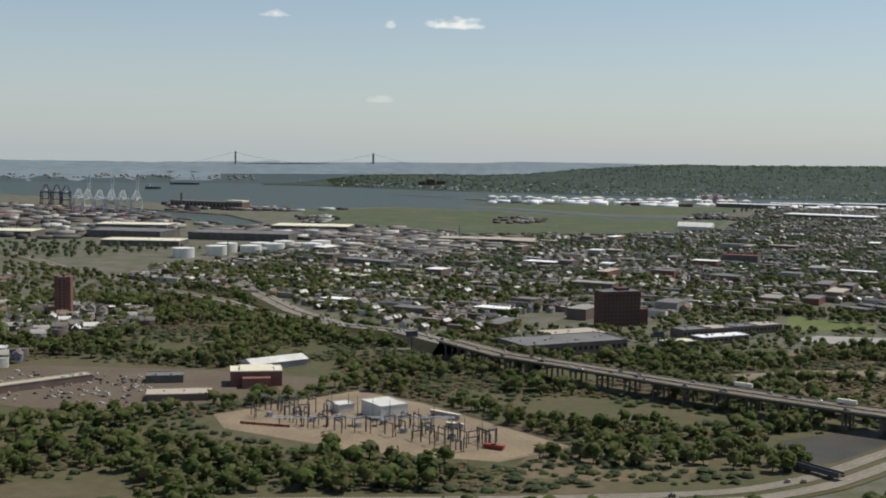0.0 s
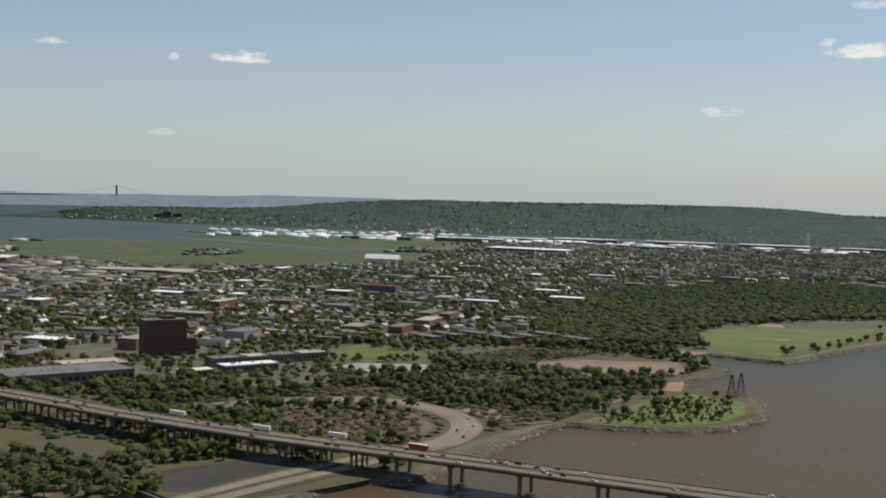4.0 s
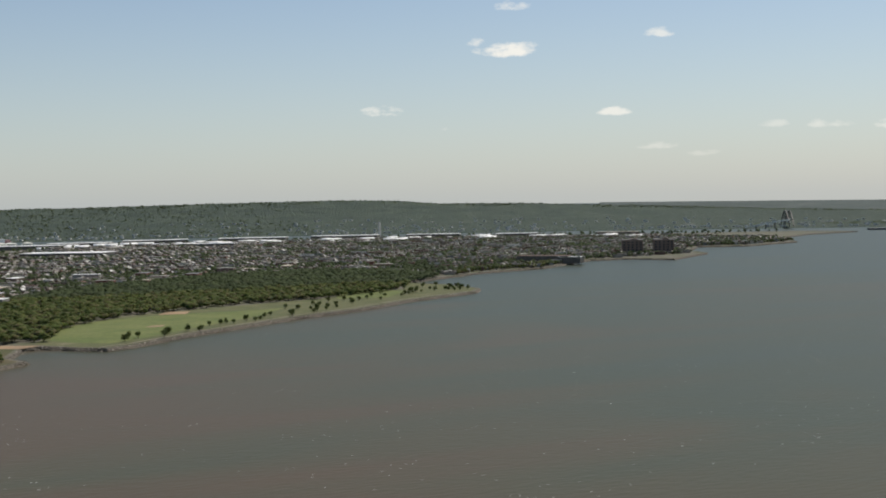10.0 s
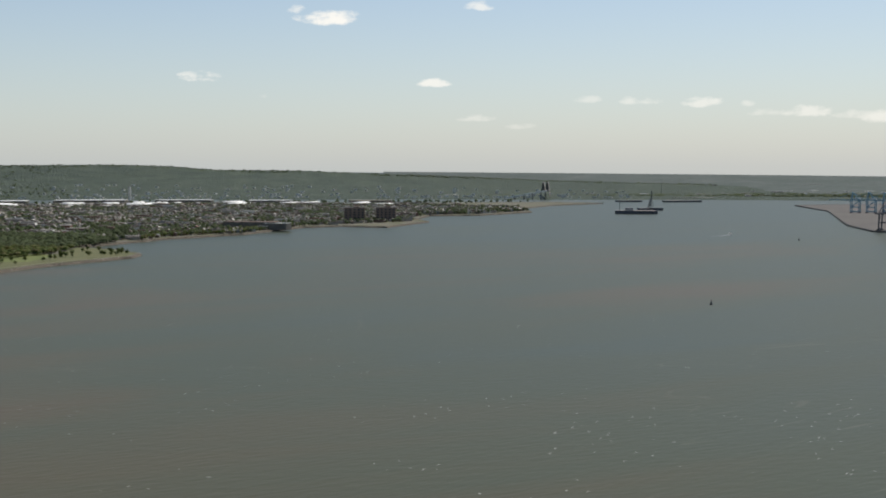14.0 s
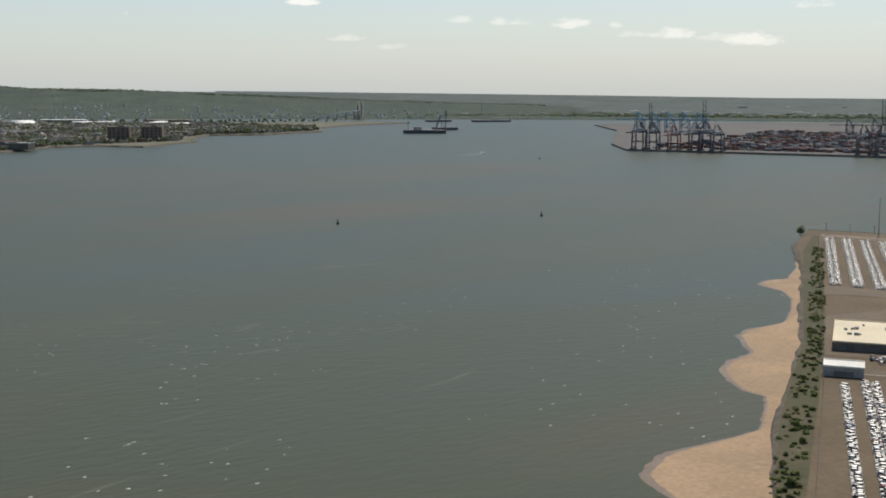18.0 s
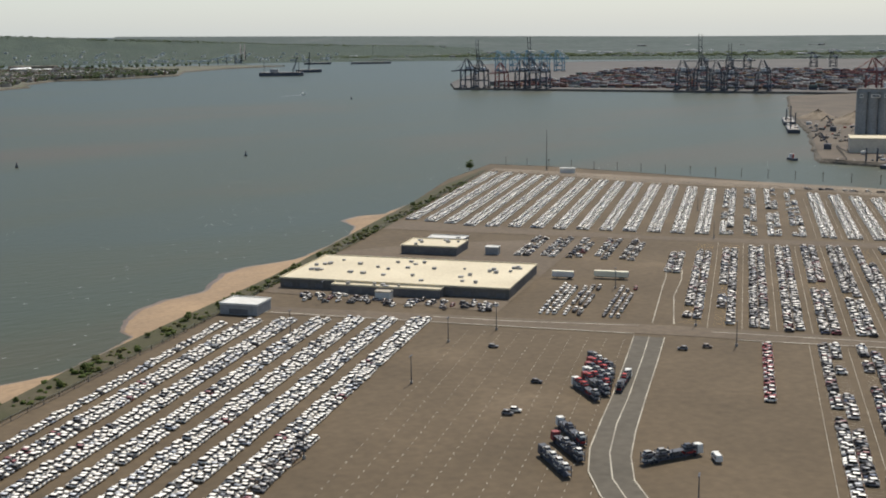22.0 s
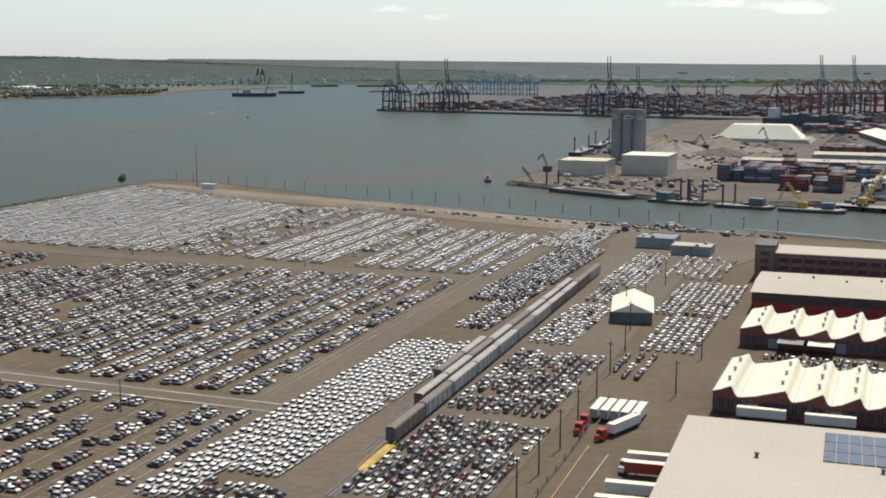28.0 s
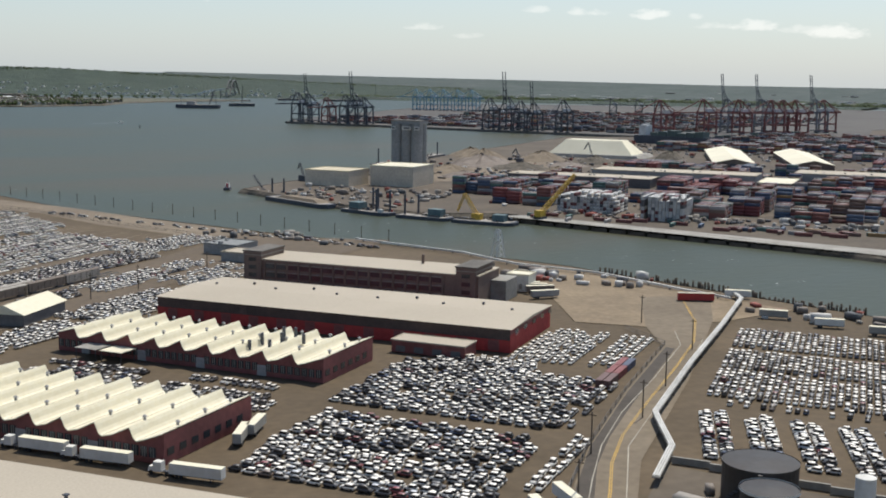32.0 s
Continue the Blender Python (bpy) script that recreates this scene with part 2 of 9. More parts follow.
M["oily"] = mat("oil_stained_asphalt", (0.058, 0.047, 0.036), (0.08, 0.066, 0.05), 0.08, 0.7, 0.85, c=(0.11, 0.09, 0.07))
M["terminal"] = mat("terminal_paving", (0.085, 0.077, 0.068), (0.105, 0.096, 0.084), 0.01, 0.2, 0.9, c=(0.15, 0.136, 0.118))
M["dark_roof"] = mat("dark_roof_felt", (0.12, 0.115, 0.11), (0.17, 0.16, 0.15), 0.06, 0.8, 0.85)
M["white_wall"] = mat("white_metal_siding", (0.68, 0.66, 0.6), (0.56, 0.54, 0.48), 0.12, 1.0, 0.6)
M["grey_wall"] = mat("grey_metal_siding", (0.34, 0.33, 0.31), (0.27, 0.265, 0.25), 0.1, 1.0, 0.65)
M["brick"] = mat("brown_brick", (0.2, 0.145, 0.115), (0.16, 0.115, 0.092), 0.15, 2.0, 0.9)
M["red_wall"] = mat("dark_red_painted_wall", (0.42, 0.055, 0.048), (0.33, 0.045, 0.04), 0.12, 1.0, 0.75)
M["weathered_band"] = mat("dark_brown_upper_band", (0.1, 0.072, 0.06), (0.075, 0.056, 0.048), 0.15, 1.2, 0.85, c=(0.13, 0.095, 0.08))
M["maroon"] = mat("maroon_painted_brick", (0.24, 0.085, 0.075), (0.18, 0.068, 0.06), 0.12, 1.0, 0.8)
M["glass_dark"] = mat("window_glass", (0.03, 0.035, 0.04), (0.05, 0.055, 0.06), 0.2, 1.0, 0.15, spec=0.6)
M["steel"] = mat("weathered_steel", (0.12, 0.115, 0.11), (0.09, 0.085, 0.08), 0.3, 1.5, 0.6, metal=0.3)
# lifted towards blue-grey for the haze over far cranes
M["dark_steel"] = mat("dark_crane_paint", (0.085, 0.09, 0.105), (0.065, 0.07, 0.08), 0.2, 1.0, 0.6)
M["white_steel"] = mat("white_crane_paint", (0.62, 0.62, 0.6), (0.5, 0.5, 0.48), 0.2, 1.0, 0.55)
M["red_steel"] = mat("red_crane_paint", (0.3, 0.05, 0.045), (0.22, 0.045, 0.04), 0.2, 1.0, 0.55)
# grey kept light to carry the haze before the raised booms
M["crane_grey"] = mat("grey_crane_paint", (0.19, 0.2, 0.21), (0.15, 0.16, 0.17), 0.2, 1.0, 0.65)
M["bright_red"] = mat("bright_red_lorry_paint", (0.5, 0.05, 0.045), (0.42, 0.04, 0.038), 0.3, 1.0, 0.4)
M["wagon_brown"] = mat("weathered_brown_wagon_paint", (0.2, 0.16, 0.125), (0.15, 0.12, 0.095), 0.3, 1.2, 0.75, c=(0.27, 0.225, 0.18))
M["wagon_pale"] = mat("dusty_pale_wagon_paint", (0.37, 0.335, 0.285), (0.29, 0.26, 0.22), 0.3, 1.2, 0.75, c=(0.42, 0.385, 0.33))
# blue lightened in the colour, as haze does far down the quay
M["blue_steel"] = mat("blue_crane_paint", (0.17, 0.32, 0.4), (0.13, 0.26, 0.33), 0.2, 1.0, 0.55)
M["teal_steel"] = mat("weathered_teal_paint", (0.14, 0.2, 0.2), (0.1, 0.14, 0.145), 0.3, 1.2, 0.7)
M["yellow_steel"] = mat("yellow_machine_paint", (0.55, 0.36, 0.05), (0.42, 0.27, 0.05), 0.3, 1.0, 0.55)
M["wood"] = mat("weathered_timber", (0.13, 0.1, 0.075), (0.09, 0.07, 0.05), 0.4, 2.0, 0.9)
M["rubber"] = mat("tyre_rubber", (0.02, 0.02, 0.02), (0.03, 0.03, 0.03), 2.0, 8.0, 0.8)
M["trunk"] = mat("bark", (0.1, 0.075, 0.05), (0.07, 0.05, 0.035), 1.0, 5.0, 0.95)
M["silo"] = mat("grey_silo_concrete", (0.3, 0.3, 0.285), (0.22, 0.225, 0.215), 0.08, 0.8, 0.85)
# pale grey base holds part of the sky's reflection
M["solar"] = mat("solar_cells", (0.1, 0.104, 0.112), (0.125, 0.127, 0.132), 0.3, 2.0, 0.25, spec=0.6)
M["tank_white"] = mat("white_tank_paint", (0.72, 0.7, 0.62), (0.62, 0.6, 0.52), 0.1, 1.0, 0.5)
M["tank_black"] = mat("black_tank_paint", (0.036, 0.029, 0.024), (0.045, 0.043, 0.042), 0.2, 1.5, 0.55)
# bluish grey-green: aerial haze over the hill put into the base colour
M["forest"] = mat("hazed_far_woods", (0.036, 0.052, 0.038), (0.054, 0.072, 0.05), 0.012, 0.1, 0.95, bump=0.5, c=(0.076, 0.092, 0.064), grain=0.75)
nt = M["forest"].node_tree
crowns = nt.nodes.new("ShaderNodeTexVoronoi")
crowns.inputs["Scale"].default_value = 0.14
place = nt.nodes.new("ShaderNodeTexCoord")
nt.links.new(place.outputs["Object"], crowns.inputs["Vector"])
bump_ = nt.nodes.new("ShaderNodeBump")
bump_.invert = True
bump_.inputs["Strength"].default_value, bump_.inputs["Distance"].default_value = 0.9, 5.0
nt.links.new(crowns.outputs["Distance"], bump_.inputs["Height"])
nt.links.new(bump_.outputs[0], nt.nodes["Principled BSDF"].inputs["Normal"])
M["far_land"] = mat("far_land", (0.05, 0.066, 0.056), (0.07, 0.084, 0.074), 0.008, 0.05, 0.95, c=(0.1, 0.108, 0.098), grain=0.6)
M["leaf"] = palette("spring_leaves", [(3, (0.092, 0.122, 0.034)), (3, (0.115, 0.15, 0.04)), (2, (0.082, 0.108, 0.036)), (3, (0.15, 0.178, 0.052)), (2, (0.165, 0.142, 0.07)), (2, (0.105, 0.13, 0.05))], rough=0.7, spec=0.1, fine=0.3)
# greyer, bluer leaf tones: the haze of distance mixed into the colour
M["hazed_leaf"] = palette("hazed_spring_leaves", [(3, (0.094, 0.12, 0.056)), (3, (0.112, 0.14, 0.064)), (2, (0.086, 0.108, 0.056)), (1, (0.132, 0.148, 0.076))], rough=0.8, spec=0.1, fine=0.1)
M["scrub_leaf"] = palette("bare_brown_scrub", [(3, (0.2, 0.15, 0.095)), (3, (0.23, 0.18, 0.115)), (2, (0.17, 0.15, 0.08)), (2, (0.18, 0.18, 0.085))], rough=0.85, spec=0.1, fine=0.3)
for leafy in ("leaf", "hazed_leaf", "scrub_leaf"):
    # thin leaves let part of the light through
    nt = M[leafy].node_tree
    lit = nt.nodes["Principled BSDF"]
    # neighbouring leaves share a tone, tree by tree
    spot = nt.nodes.new("ShaderNodeTexNoise")
    spot.inputs["Scale"].default_value = 0.03 if leafy == "hazed_leaf" else 0.13
    place = nt.nodes.new("ShaderNodeTexCoord")
    nt.links.new(place.outputs["Object"], spot.inputs["Vector"])
    wide = nt.nodes.new("ShaderNodeMapRange")
    wide.inputs["From Min"].default_value, wide.inputs["From Max"].default_value = 0.3, 0.7
    nt.links.new(spot.outputs["Fac"], wide.inputs["Value"])
    ramp = next(n for n in nt.nodes if n.bl_idname == "ShaderNodeValToRGB")
    ramp.color_ramp.interpolation = "LINEAR"
    each = ramp.inputs[0].links[0].from_socket
    mixed = nt.nodes.new("ShaderNodeMix")
    mixed.inputs["Factor"].default_value = 0.3
    nt.links.new(wide.outputs[0], mixed.inputs["A"])
    nt.links.new(each, mixed.inputs["B"])
    nt.links.new(mixed.outputs["Result"], ramp.inputs[0])
    thin = nt.nodes.new("ShaderNodeBsdfTranslucent")
    nt.links.new(lit.inputs["Base Color"].links[0].from_socket, thin.inputs["Color"])
    half_ = nt.nodes.new("ShaderNodeMixShader")
    half_.inputs[0].default_value = 0.5
    nt.links.new(lit.outputs[0], half_.inputs[1])
    nt.links.new(thin.outputs[0], half_.inputs[2])
    nt.links.new(half_.outputs[0], nt.nodes["Material Output"].inputs["Surface"])
PAINT = dict(rough=0.45, spec=1.0, grain=0.0)
M["car_mixed"] = palette("mixed_car_paint", [(29, (0.88, 0.82, 0.71)), (17, (0.42, 0.39, 0.35)), (24, (0.04, 0.031, 0.024)), (12, (0.14, 0.135, 0.13)), (5, (0.17, 0.035, 0.028)), (4, (0.04, 0.055, 0.1)), (7, (0.18, 0.13, 0.095))], **PAINT)
M["car_dark"] = palette("dark_car_paint", [(34, (0.84, 0.77, 0.66)), (22, (0.42, 0.385, 0.34)), (24, (0.046, 0.034, 0.026)), (12, (0.12, 0.095, 0.075)), (3, (0.2, 0.025, 0.022)), (5, (0.04, 0.055, 0.1))], **PAINT)
M["car_white"] = palette("white_car_paint", [(84, (0.9, 0.84, 0.73)), (8, (0.55, 0.55, 0.55)), (6, (0.04, 0.04, 0.042)), (3, (0.2, 0.21, 0.22)), (2, (0.2, 0.03, 0.03))], **PAINT)
M["car_bright"] = palette("plain_white_car_paint", [(97, (0.9, 0.84, 0.73)), (3, (0.55, 0.55, 0.55))], **PAINT)
M["car_pale"] = palette("pale_car_paint", [(48, (0.88, 0.82, 0.71)), (18, (0.48, 0.45, 0.4)), (18, (0.04, 0.031, 0.024)), (10, (0.14, 0.13, 0.12)), (3, (0.17, 0.035, 0.028)), (4, (0.04, 0.055, 0.1))], **PAINT)
M["car_red"] = palette("red_car_paint", [(45, (0.3, 0.035, 0.03)), (10, (0.12, 0.02, 0.02)), (45, (0.82, 0.76, 0.66))], **PAINT)
M["car_one"] = palette("car_paint", [(38, (0.88, 0.82, 0.71)), (18, (0.42, 0.42, 0.42)), (22, (0.036, 0.029, 0.024)), (10, (0.14, 0.14, 0.145)), (2, (0.2, 0.03, 0.026)), (4, (0.04, 0.06, 0.12))], source="object", **PAINT)
M["car_glass"] = mat("car_glass", (0.022, 0.019, 0.016), (0.03, 0.026, 0.022), 0.5, 2.0, 0.3, spec=0.12)
M["house_wall"] = palette("house_walls", [(5, (0.4, 0.37, 0.32)), (5, (0.28, 0.25, 0.21)), (3, (0.19, 0.12, 0.09)), (4, (0.24, 0.19, 0.15)), (1, (0.2, 0.21, 0.22)), (2, (0.13, 0.09, 0.07)), (2, (0.58, 0.55, 0.49))], rough=0.85, spec=0.2)
M["house_roof"] = palette("house_roofs", [(5, (0.1, 0.09, 0.083)), (5, (0.15, 0.135, 0.118)), (4, (0.2, 0.175, 0.145)), (4, (0.32, 0.3, 0.265)), (2, (0.56, 0.54, 0.49)), (1, (0.2, 0.12, 0.09))], rough=0.85, spec=0.2)
M["box_paint"] = palette("container_paint", [(5, (0.17, 0.06, 0.05)), (4, (0.15, 0.085, 0.065)), (3, (0.07, 0.085, 0.12)), (2, (0.08, 0.11, 0.1)), (4, (0.27, 0.26, 0.25)), (3, (0.1, 0.095, 0.09)), (2, (0.42, 0.4, 0.36)), (1, (0.27, 0.16, 0.07))], rough=0.6)
M["junk"] = palette("yard_clutter", [(4, (0.2, 0.17, 0.14)), (3, (0.3, 0.27, 0.23)), (2, (0.1, 0.1, 0.1)), (2, (0.5, 0.48, 0.44)), (1, (0.25, 0.07, 0.05))], rough=0.8)


def water_material():
    m = bpy.data.materials.new("bay_water")
    m.use_nodes = True
    nt = m.node_tree
    bsdf = nt.nodes["Principled BSDF"]
    co = nt.nodes.new("ShaderNodeTexCoord")
    # muddy brown by the bridge and the banks, grey-green out in the bay: broad drifting patches
    drift = nt.nodes.new("ShaderNodeTexNoise")
    drift.inputs["Scale"].default_value, drift.inputs["Detail"].default_value = 0.0022, 4
    stretch = nt.nodes.new("ShaderNodeMapping")
    stretch.inputs["Rotation"].default_value, stretch.inputs["Scale"].default_value = (0, 0, 0.5), (0.45, 1.6, 1)
    nt.links.new(co.outputs["Object"], stretch.inputs["Vector"])
    nt.links.new(stretch.outputs[0], drift.inputs["Vector"])
    sepw = nt.nodes.new("ShaderNodeSeparateXYZ")
    nt.links.new(co.outputs["Object"], sepw.inputs[0])
    east = nt.nodes.new("ShaderNodeMapRange")
    east.inputs["From Min"].default_value, east.inputs["From Max"].default_value = 230, 760
    east.inputs["To Min"].default_value, east.inputs["To Max"].default_value = -0.25, 0.2
    nt.links.new(sepw.outputs[0], east.inputs["Value"])
    add = nt.nodes.new("ShaderNodeMath")
    nt.links.new(drift.outputs["Fac"], add.inputs[0])
    nt.links.new(east.outputs[0], add.inputs[1])
    north = nt.nodes.new("ShaderNodeMapRange")
    north.inputs["From Min"].default_value, north.inputs["From Max"].default_value = 850, 2000
    north.inputs["To Min"].default_value, north.inputs["To Max"].default_value = 0.0, 0.75
    nt.links.new(sepw.outputs[1], north.inputs["Value"])
    add2 = nt.nodes.new("ShaderNodeMath")
    nt.links.new(add.outputs[0], add2.inputs[0])
    nt.links.new(north.outputs[0], add2.inputs[1])
    ramp = nt.nodes.new("ShaderNodeValToRGB")
    ramp.color_ramp.elements[0].position, ramp.color_ramp.elements[1].position = 0.3, 0.68
    ramp.color_ramp.elements[0].color, ramp.color_ramp.elements[1].color = (0.085, 0.061, 0.034, 1), (0.056, 0.062, 0.036, 1)
    e = ramp.color_ramp.elements.new(0.5)
    e.color = (0.071, 0.063, 0.034, 1)
    e = ramp.color_ramp.elements.new(0.95)
    e.color = (0.052, 0.064, 0.046, 1)
    # smaller patches of clearer and muddier water
    patch = nt.nodes.new("ShaderNodeTexNoise")
    patch.inputs["Scale"].default_value, patch.inputs["Detail"].default_value, patch.inputs["Distortion"].default_value = 0.006, 5, 1.2
    nt.links.new(stretch.outputs[0], patch.inputs["Vector"])
    vary = nt.nodes.new("ShaderNodeMath")
    vary.operation = "MULTIPLY_ADD"
    vary.inputs[1].default_value, vary.inputs[2].default_value = 0.9, -0.45
    nt.links.new(patch.outputs["Fac"], vary.inputs[0])
    add3 = nt.nodes.new("ShaderNodeMath")
    nt.links.new(add2.outputs[0], add3.inputs[0])
    nt.links.new(vary.outputs[0], add3.inputs[1])
    nt.links.new(add3.outputs[0], ramp.inputs[0])
    # whitecaps: short foam flecks, few and scattered
    fleck = nt.nodes.new("ShaderNodeTexVoronoi")
    fleck.inputs["Scale"].default_value, fleck.inputs["Randomness"].default_value = 0.2, 1.0
    sq = nt.nodes.new("ShaderNodeMapping")
    sq.inputs["Rotation"].default_value, sq.inputs["Scale"].default_value = (0, 0, 0.9), (0.7, 2.0, 1)
    nt.links.new(co.outputs["Object"], sq.inputs["Vector"])
    nt.links.new(sq.outputs[0], fleck.inputs["Vector"])
    cap = nt.nodes.new("ShaderNodeMath")
    cap.operation = "LESS_THAN"
    cap.inputs[1].default_value = 0.07
    nt.links.new(fleck.outputs["Distance"], cap.inputs[0])
    sparse = nt.nodes.new("ShaderNodeTexNoise")
    sparse.inputs["Scale"].default_value = 0.02
    nt.links.new(co.outputs["Object"], sparse.inputs["Vector"])
    few = nt.nodes.new("ShaderNodeMath")
    few.operation = "GREATER_THAN"
    few.inputs[1].default_value = 0.5
    nt.links.new(sparse.outputs["Fac"], few.inputs[0])
    both = nt.nodes.new("ShaderNodeMath")
    both.operation = "MULTIPLY"
    nt.links.new(cap.outputs[0], both.inputs[0])
    nt.links.new(few.outputs[0], both.inputs[1])
    mix = nt.nodes.new("ShaderNodeMix")
    mix.data_type = "RGBA"
    nt.links.new(both.outputs[0], mix.inputs["Factor"])
    nt.links.new(ramp.outputs[0], mix.inputs["A"])
    mix.inputs["B"].default_value = (0.6, 0.59, 0.55, 1)
    # long drifting lines of scum where currents meet
    seam = nt.nodes.new("ShaderNodeTexNoise")
    seam.inputs["Scale"].default_value, seam.inputs["Detail"].default_value, seam.inputs["Distortion"].default_value = 0.0035, 3, 0.6
    nt.links.new(stretch.outputs[0], seam.inputs["Vector"])
    off = nt.nodes.new("ShaderNodeMath")
    off.operation = "COMPARE"
    off.inputs[1].default_value, off.inputs[2].default_value = 0.46, 0.001
    nt.links.new(seam.outputs["Fac"], off.inputs[0])
    torn = nt.nodes.new("ShaderNodeTexNoise")
    torn.inputs["Scale"].default_value, torn.inputs["Detail"].default_value = 0.05, 4
    nt.links.new(co.outputs["Object"], torn.inputs["Vector"])
    rag = nt.nodes.new("ShaderNodeMapRange")
    rag.inputs["From Min"].default_value, rag.inputs["From Max"].default_value = 0.45, 0.75
    rag.inputs["To Max"].default_value = 0.22
    nt.links.new(torn.outputs["Fac"], rag.inputs["Value"])
    scum = nt.nodes.new("ShaderNodeMath")
    scum.operation = "MULTIPLY"
    nt.links.new(off.outputs[0], scum.inputs[0])
    nt.links.new(rag.outputs[0], scum.inputs[1])
    mix2 = nt.nodes.new("ShaderNodeMix")
    mix2.data_type = "RGBA"
    nt.links.new(scum.outputs[0], mix2.inputs["Factor"])
    nt.links.new(mix.outputs["Result"], mix2.inputs["A"])
    mix2.inputs["B"].default_value = (0.3, 0.27, 0.2, 1)
    nt.links.new(mix2.outputs["Result"], bsdf.inputs["Base Color"])
    bsdf.inputs["Roughness"].default_value = 0.4
    bsdf.inputs["IOR"].default_value = 1.33
    bsdf.inputs["Specular IOR Level"].default_value = 0.17
    wave = nt.nodes.new("ShaderNodeTexNoise")
    wave.inputs["Scale"].default_value, wave.inputs["Detail"].default_value = 0.22, 8
    nt.links.new(sq.outputs[0], wave.inputs["Vector"])
    bump = nt.nodes.new("ShaderNodeBump")
    bump.inputs["Strength"].default_value, bump.inputs["Distance"].default_value = 0.35, 0.5
    nt.links.new(wave.outputs["Fac"], bump.inputs["Height"])
    nt.links.new(bump.outputs[0], bsdf.inputs["Normal"])
    return m


M["water"] = water_material()

# ---- mesh helpers ----


class Shape:
    """Gathers faces for one mesh."""

    def __init__(self):
        self.v, self.f, self.m = [], [], []

    def add(self, verts, faces, mi=0):
        n = len(self.v)
        self.v.extend(verts)
        self.f.extend([tuple(i + n for i in f) for f in faces])
        self.m.extend([mi] * len(faces))
        return self

    def box(self, x, y, z, sx, sy, sz, rz=0.0, mi=0, top=1.0, topx=None):
        """A box on its base centre; top: how far it narrows upwards."""
        c, s = math.cos(radians(rz)), math.sin(radians(rz))
        pts = []
        for k, (zz, fy, fx) in enumerate(((z, 1, 1), (z + sz, top, topx if topx is not None else top))):
            for ax, ay in ((-1, -1), (1, -1), (1, 1), (-1, 1)):
                px, py = ax * sx / 2 * fx, ay * sy / 2 * fy
                pts.append((x + px * c - py * s, y + px * s + py * c, zz))
        return self.add(pts, [(3, 2, 1, 0), (4, 5, 6, 7), (0, 1, 5, 4), (1, 2, 6, 5), (2, 3, 7, 6), (3, 0, 4, 7)], mi)

    def prism(self, poly, z0, z1, mi=0, side=None):
        n = len(poly)
        area = sum(poly[i][0] * poly[(i + 1) % n][1] - poly[(i + 1) % n][0] * poly[i][1] for i in range(n))
        poly = list(poly) if area > 0 else list(poly)[::-1]
        self.add([(px, py, z0) for px, py in poly] + [(px, py, z1) for px, py in poly],
                 [tuple(range(n, 2 * n))], mi)
        k = len(self.v) - 2 * n
        for i in range(n):
            j = (i + 1) % n
            self.f.append((k + i, k + j, k + n + j, k + n + i))
            self.m.append(mi if side is None else side)
        return self

    def cyl(self, x, y, z, r, h, n=16, mi=0, r2=None, cap=True):
        r2 = r if r2 is None else r2
        a = [2 * math.pi * i / n for i in range(n)]
        pts = [(x + r * math.cos(t), y + r * math.sin(t), z) for t in a] + [(x + r2 * math.cos(t), y + r2 * math.sin(t), z + h) for t in a]
        faces = [(i, (i + 1) % n, n + (i + 1) % n, n + i) for i in range(n)]
        if cap:
            faces += [tuple(range(n, 2 * n)), tuple(range(n - 1, -1, -1))]
        return self.add(pts, faces, mi)

    def beam(self, p, q, w, h=None, mi=0):
        """A square bar from p to q."""
        p, q = Vector(p), Vector(q)
        d = (q - p).normalized()
        up = Vector((0, 0, 1)) if abs(d.z) < 0.95 else Vector((1, 0, 0))
        a = d.cross(up).normalized() * (w / 2)
        b = a.cross(d).normalized() * ((h or w) / 2)
        pts = [tuple(e + s * a + t * b) for e in (p, q) for s, t in ((-1, -1), (1, -1), (1, 1), (-1, 1))]
        return self.add(pts, [(3, 2, 1, 0), (4, 5, 6, 7), (0, 1, 5, 4), (1, 2, 6, 5), (2, 3, 7, 6), (3, 0, 4, 7)], mi)

    def strip(self, pts, w, z=None, mi=0):
        """A flat band of width w along points (x, y[, z])."""
        pts = [Vector((*p[:2], p[2] if len(p) > 2 else z)) for p in pts]
        out = []
        for i, p in enumerate(pts):
            d = (pts[min(i + 1, len(pts) - 1)] - pts[max(i - 1, 0)])
            d.z = 0
            d.normalize()
            side = Vector((-d.y, d.x, 0)) * (w / 2)
            out += [tuple(p + side), tuple(p - side)]
        return self.add(out, [(2 * i, 2 * i + 1, 2 * i + 3, 2 * i + 2) for i in range(len(pts) - 1)], mi)

    def mesh(self, name, mats, smooth=False):
        me = bpy.data.meshes.new(name)
        me.from_pydata(self.v, [], self.f)
        for m in mats:
            me.materials.append(m)
        if len(mats) > 1:
            me.polygons.foreach_set("material_index", self.m)
        if smooth:
            me.polygons.foreach_set("use_smooth", [True] * len(self.f))
        me.update()
        return me


def part(name, shape, mats, parent=None, label="", smooth=False, at=None):
    """Links a shape as one mesh object, under a thing or a part."""
    mats = [mats] if not isinstance(mats, (list, tuple)) else mats
    mats = [M[m] if isinstance(m, str) else m for m in mats]
    data = shape.mesh(name, mats, smooth) if isinstance(shape, Shape) else shape
    ob = new(name, data)
    if at is not None:
        ob.matrix_basis = at
    if parent is not None:
        ob.parent = parent
    if label:
        ob["label"] = label
    return ob


def thing(name, at, label, category, group=""):
    ob = new(name)
    ob.empty_display_size = 0.2
    ob.matrix_basis = at
    return tagged(ob, label, category, group)


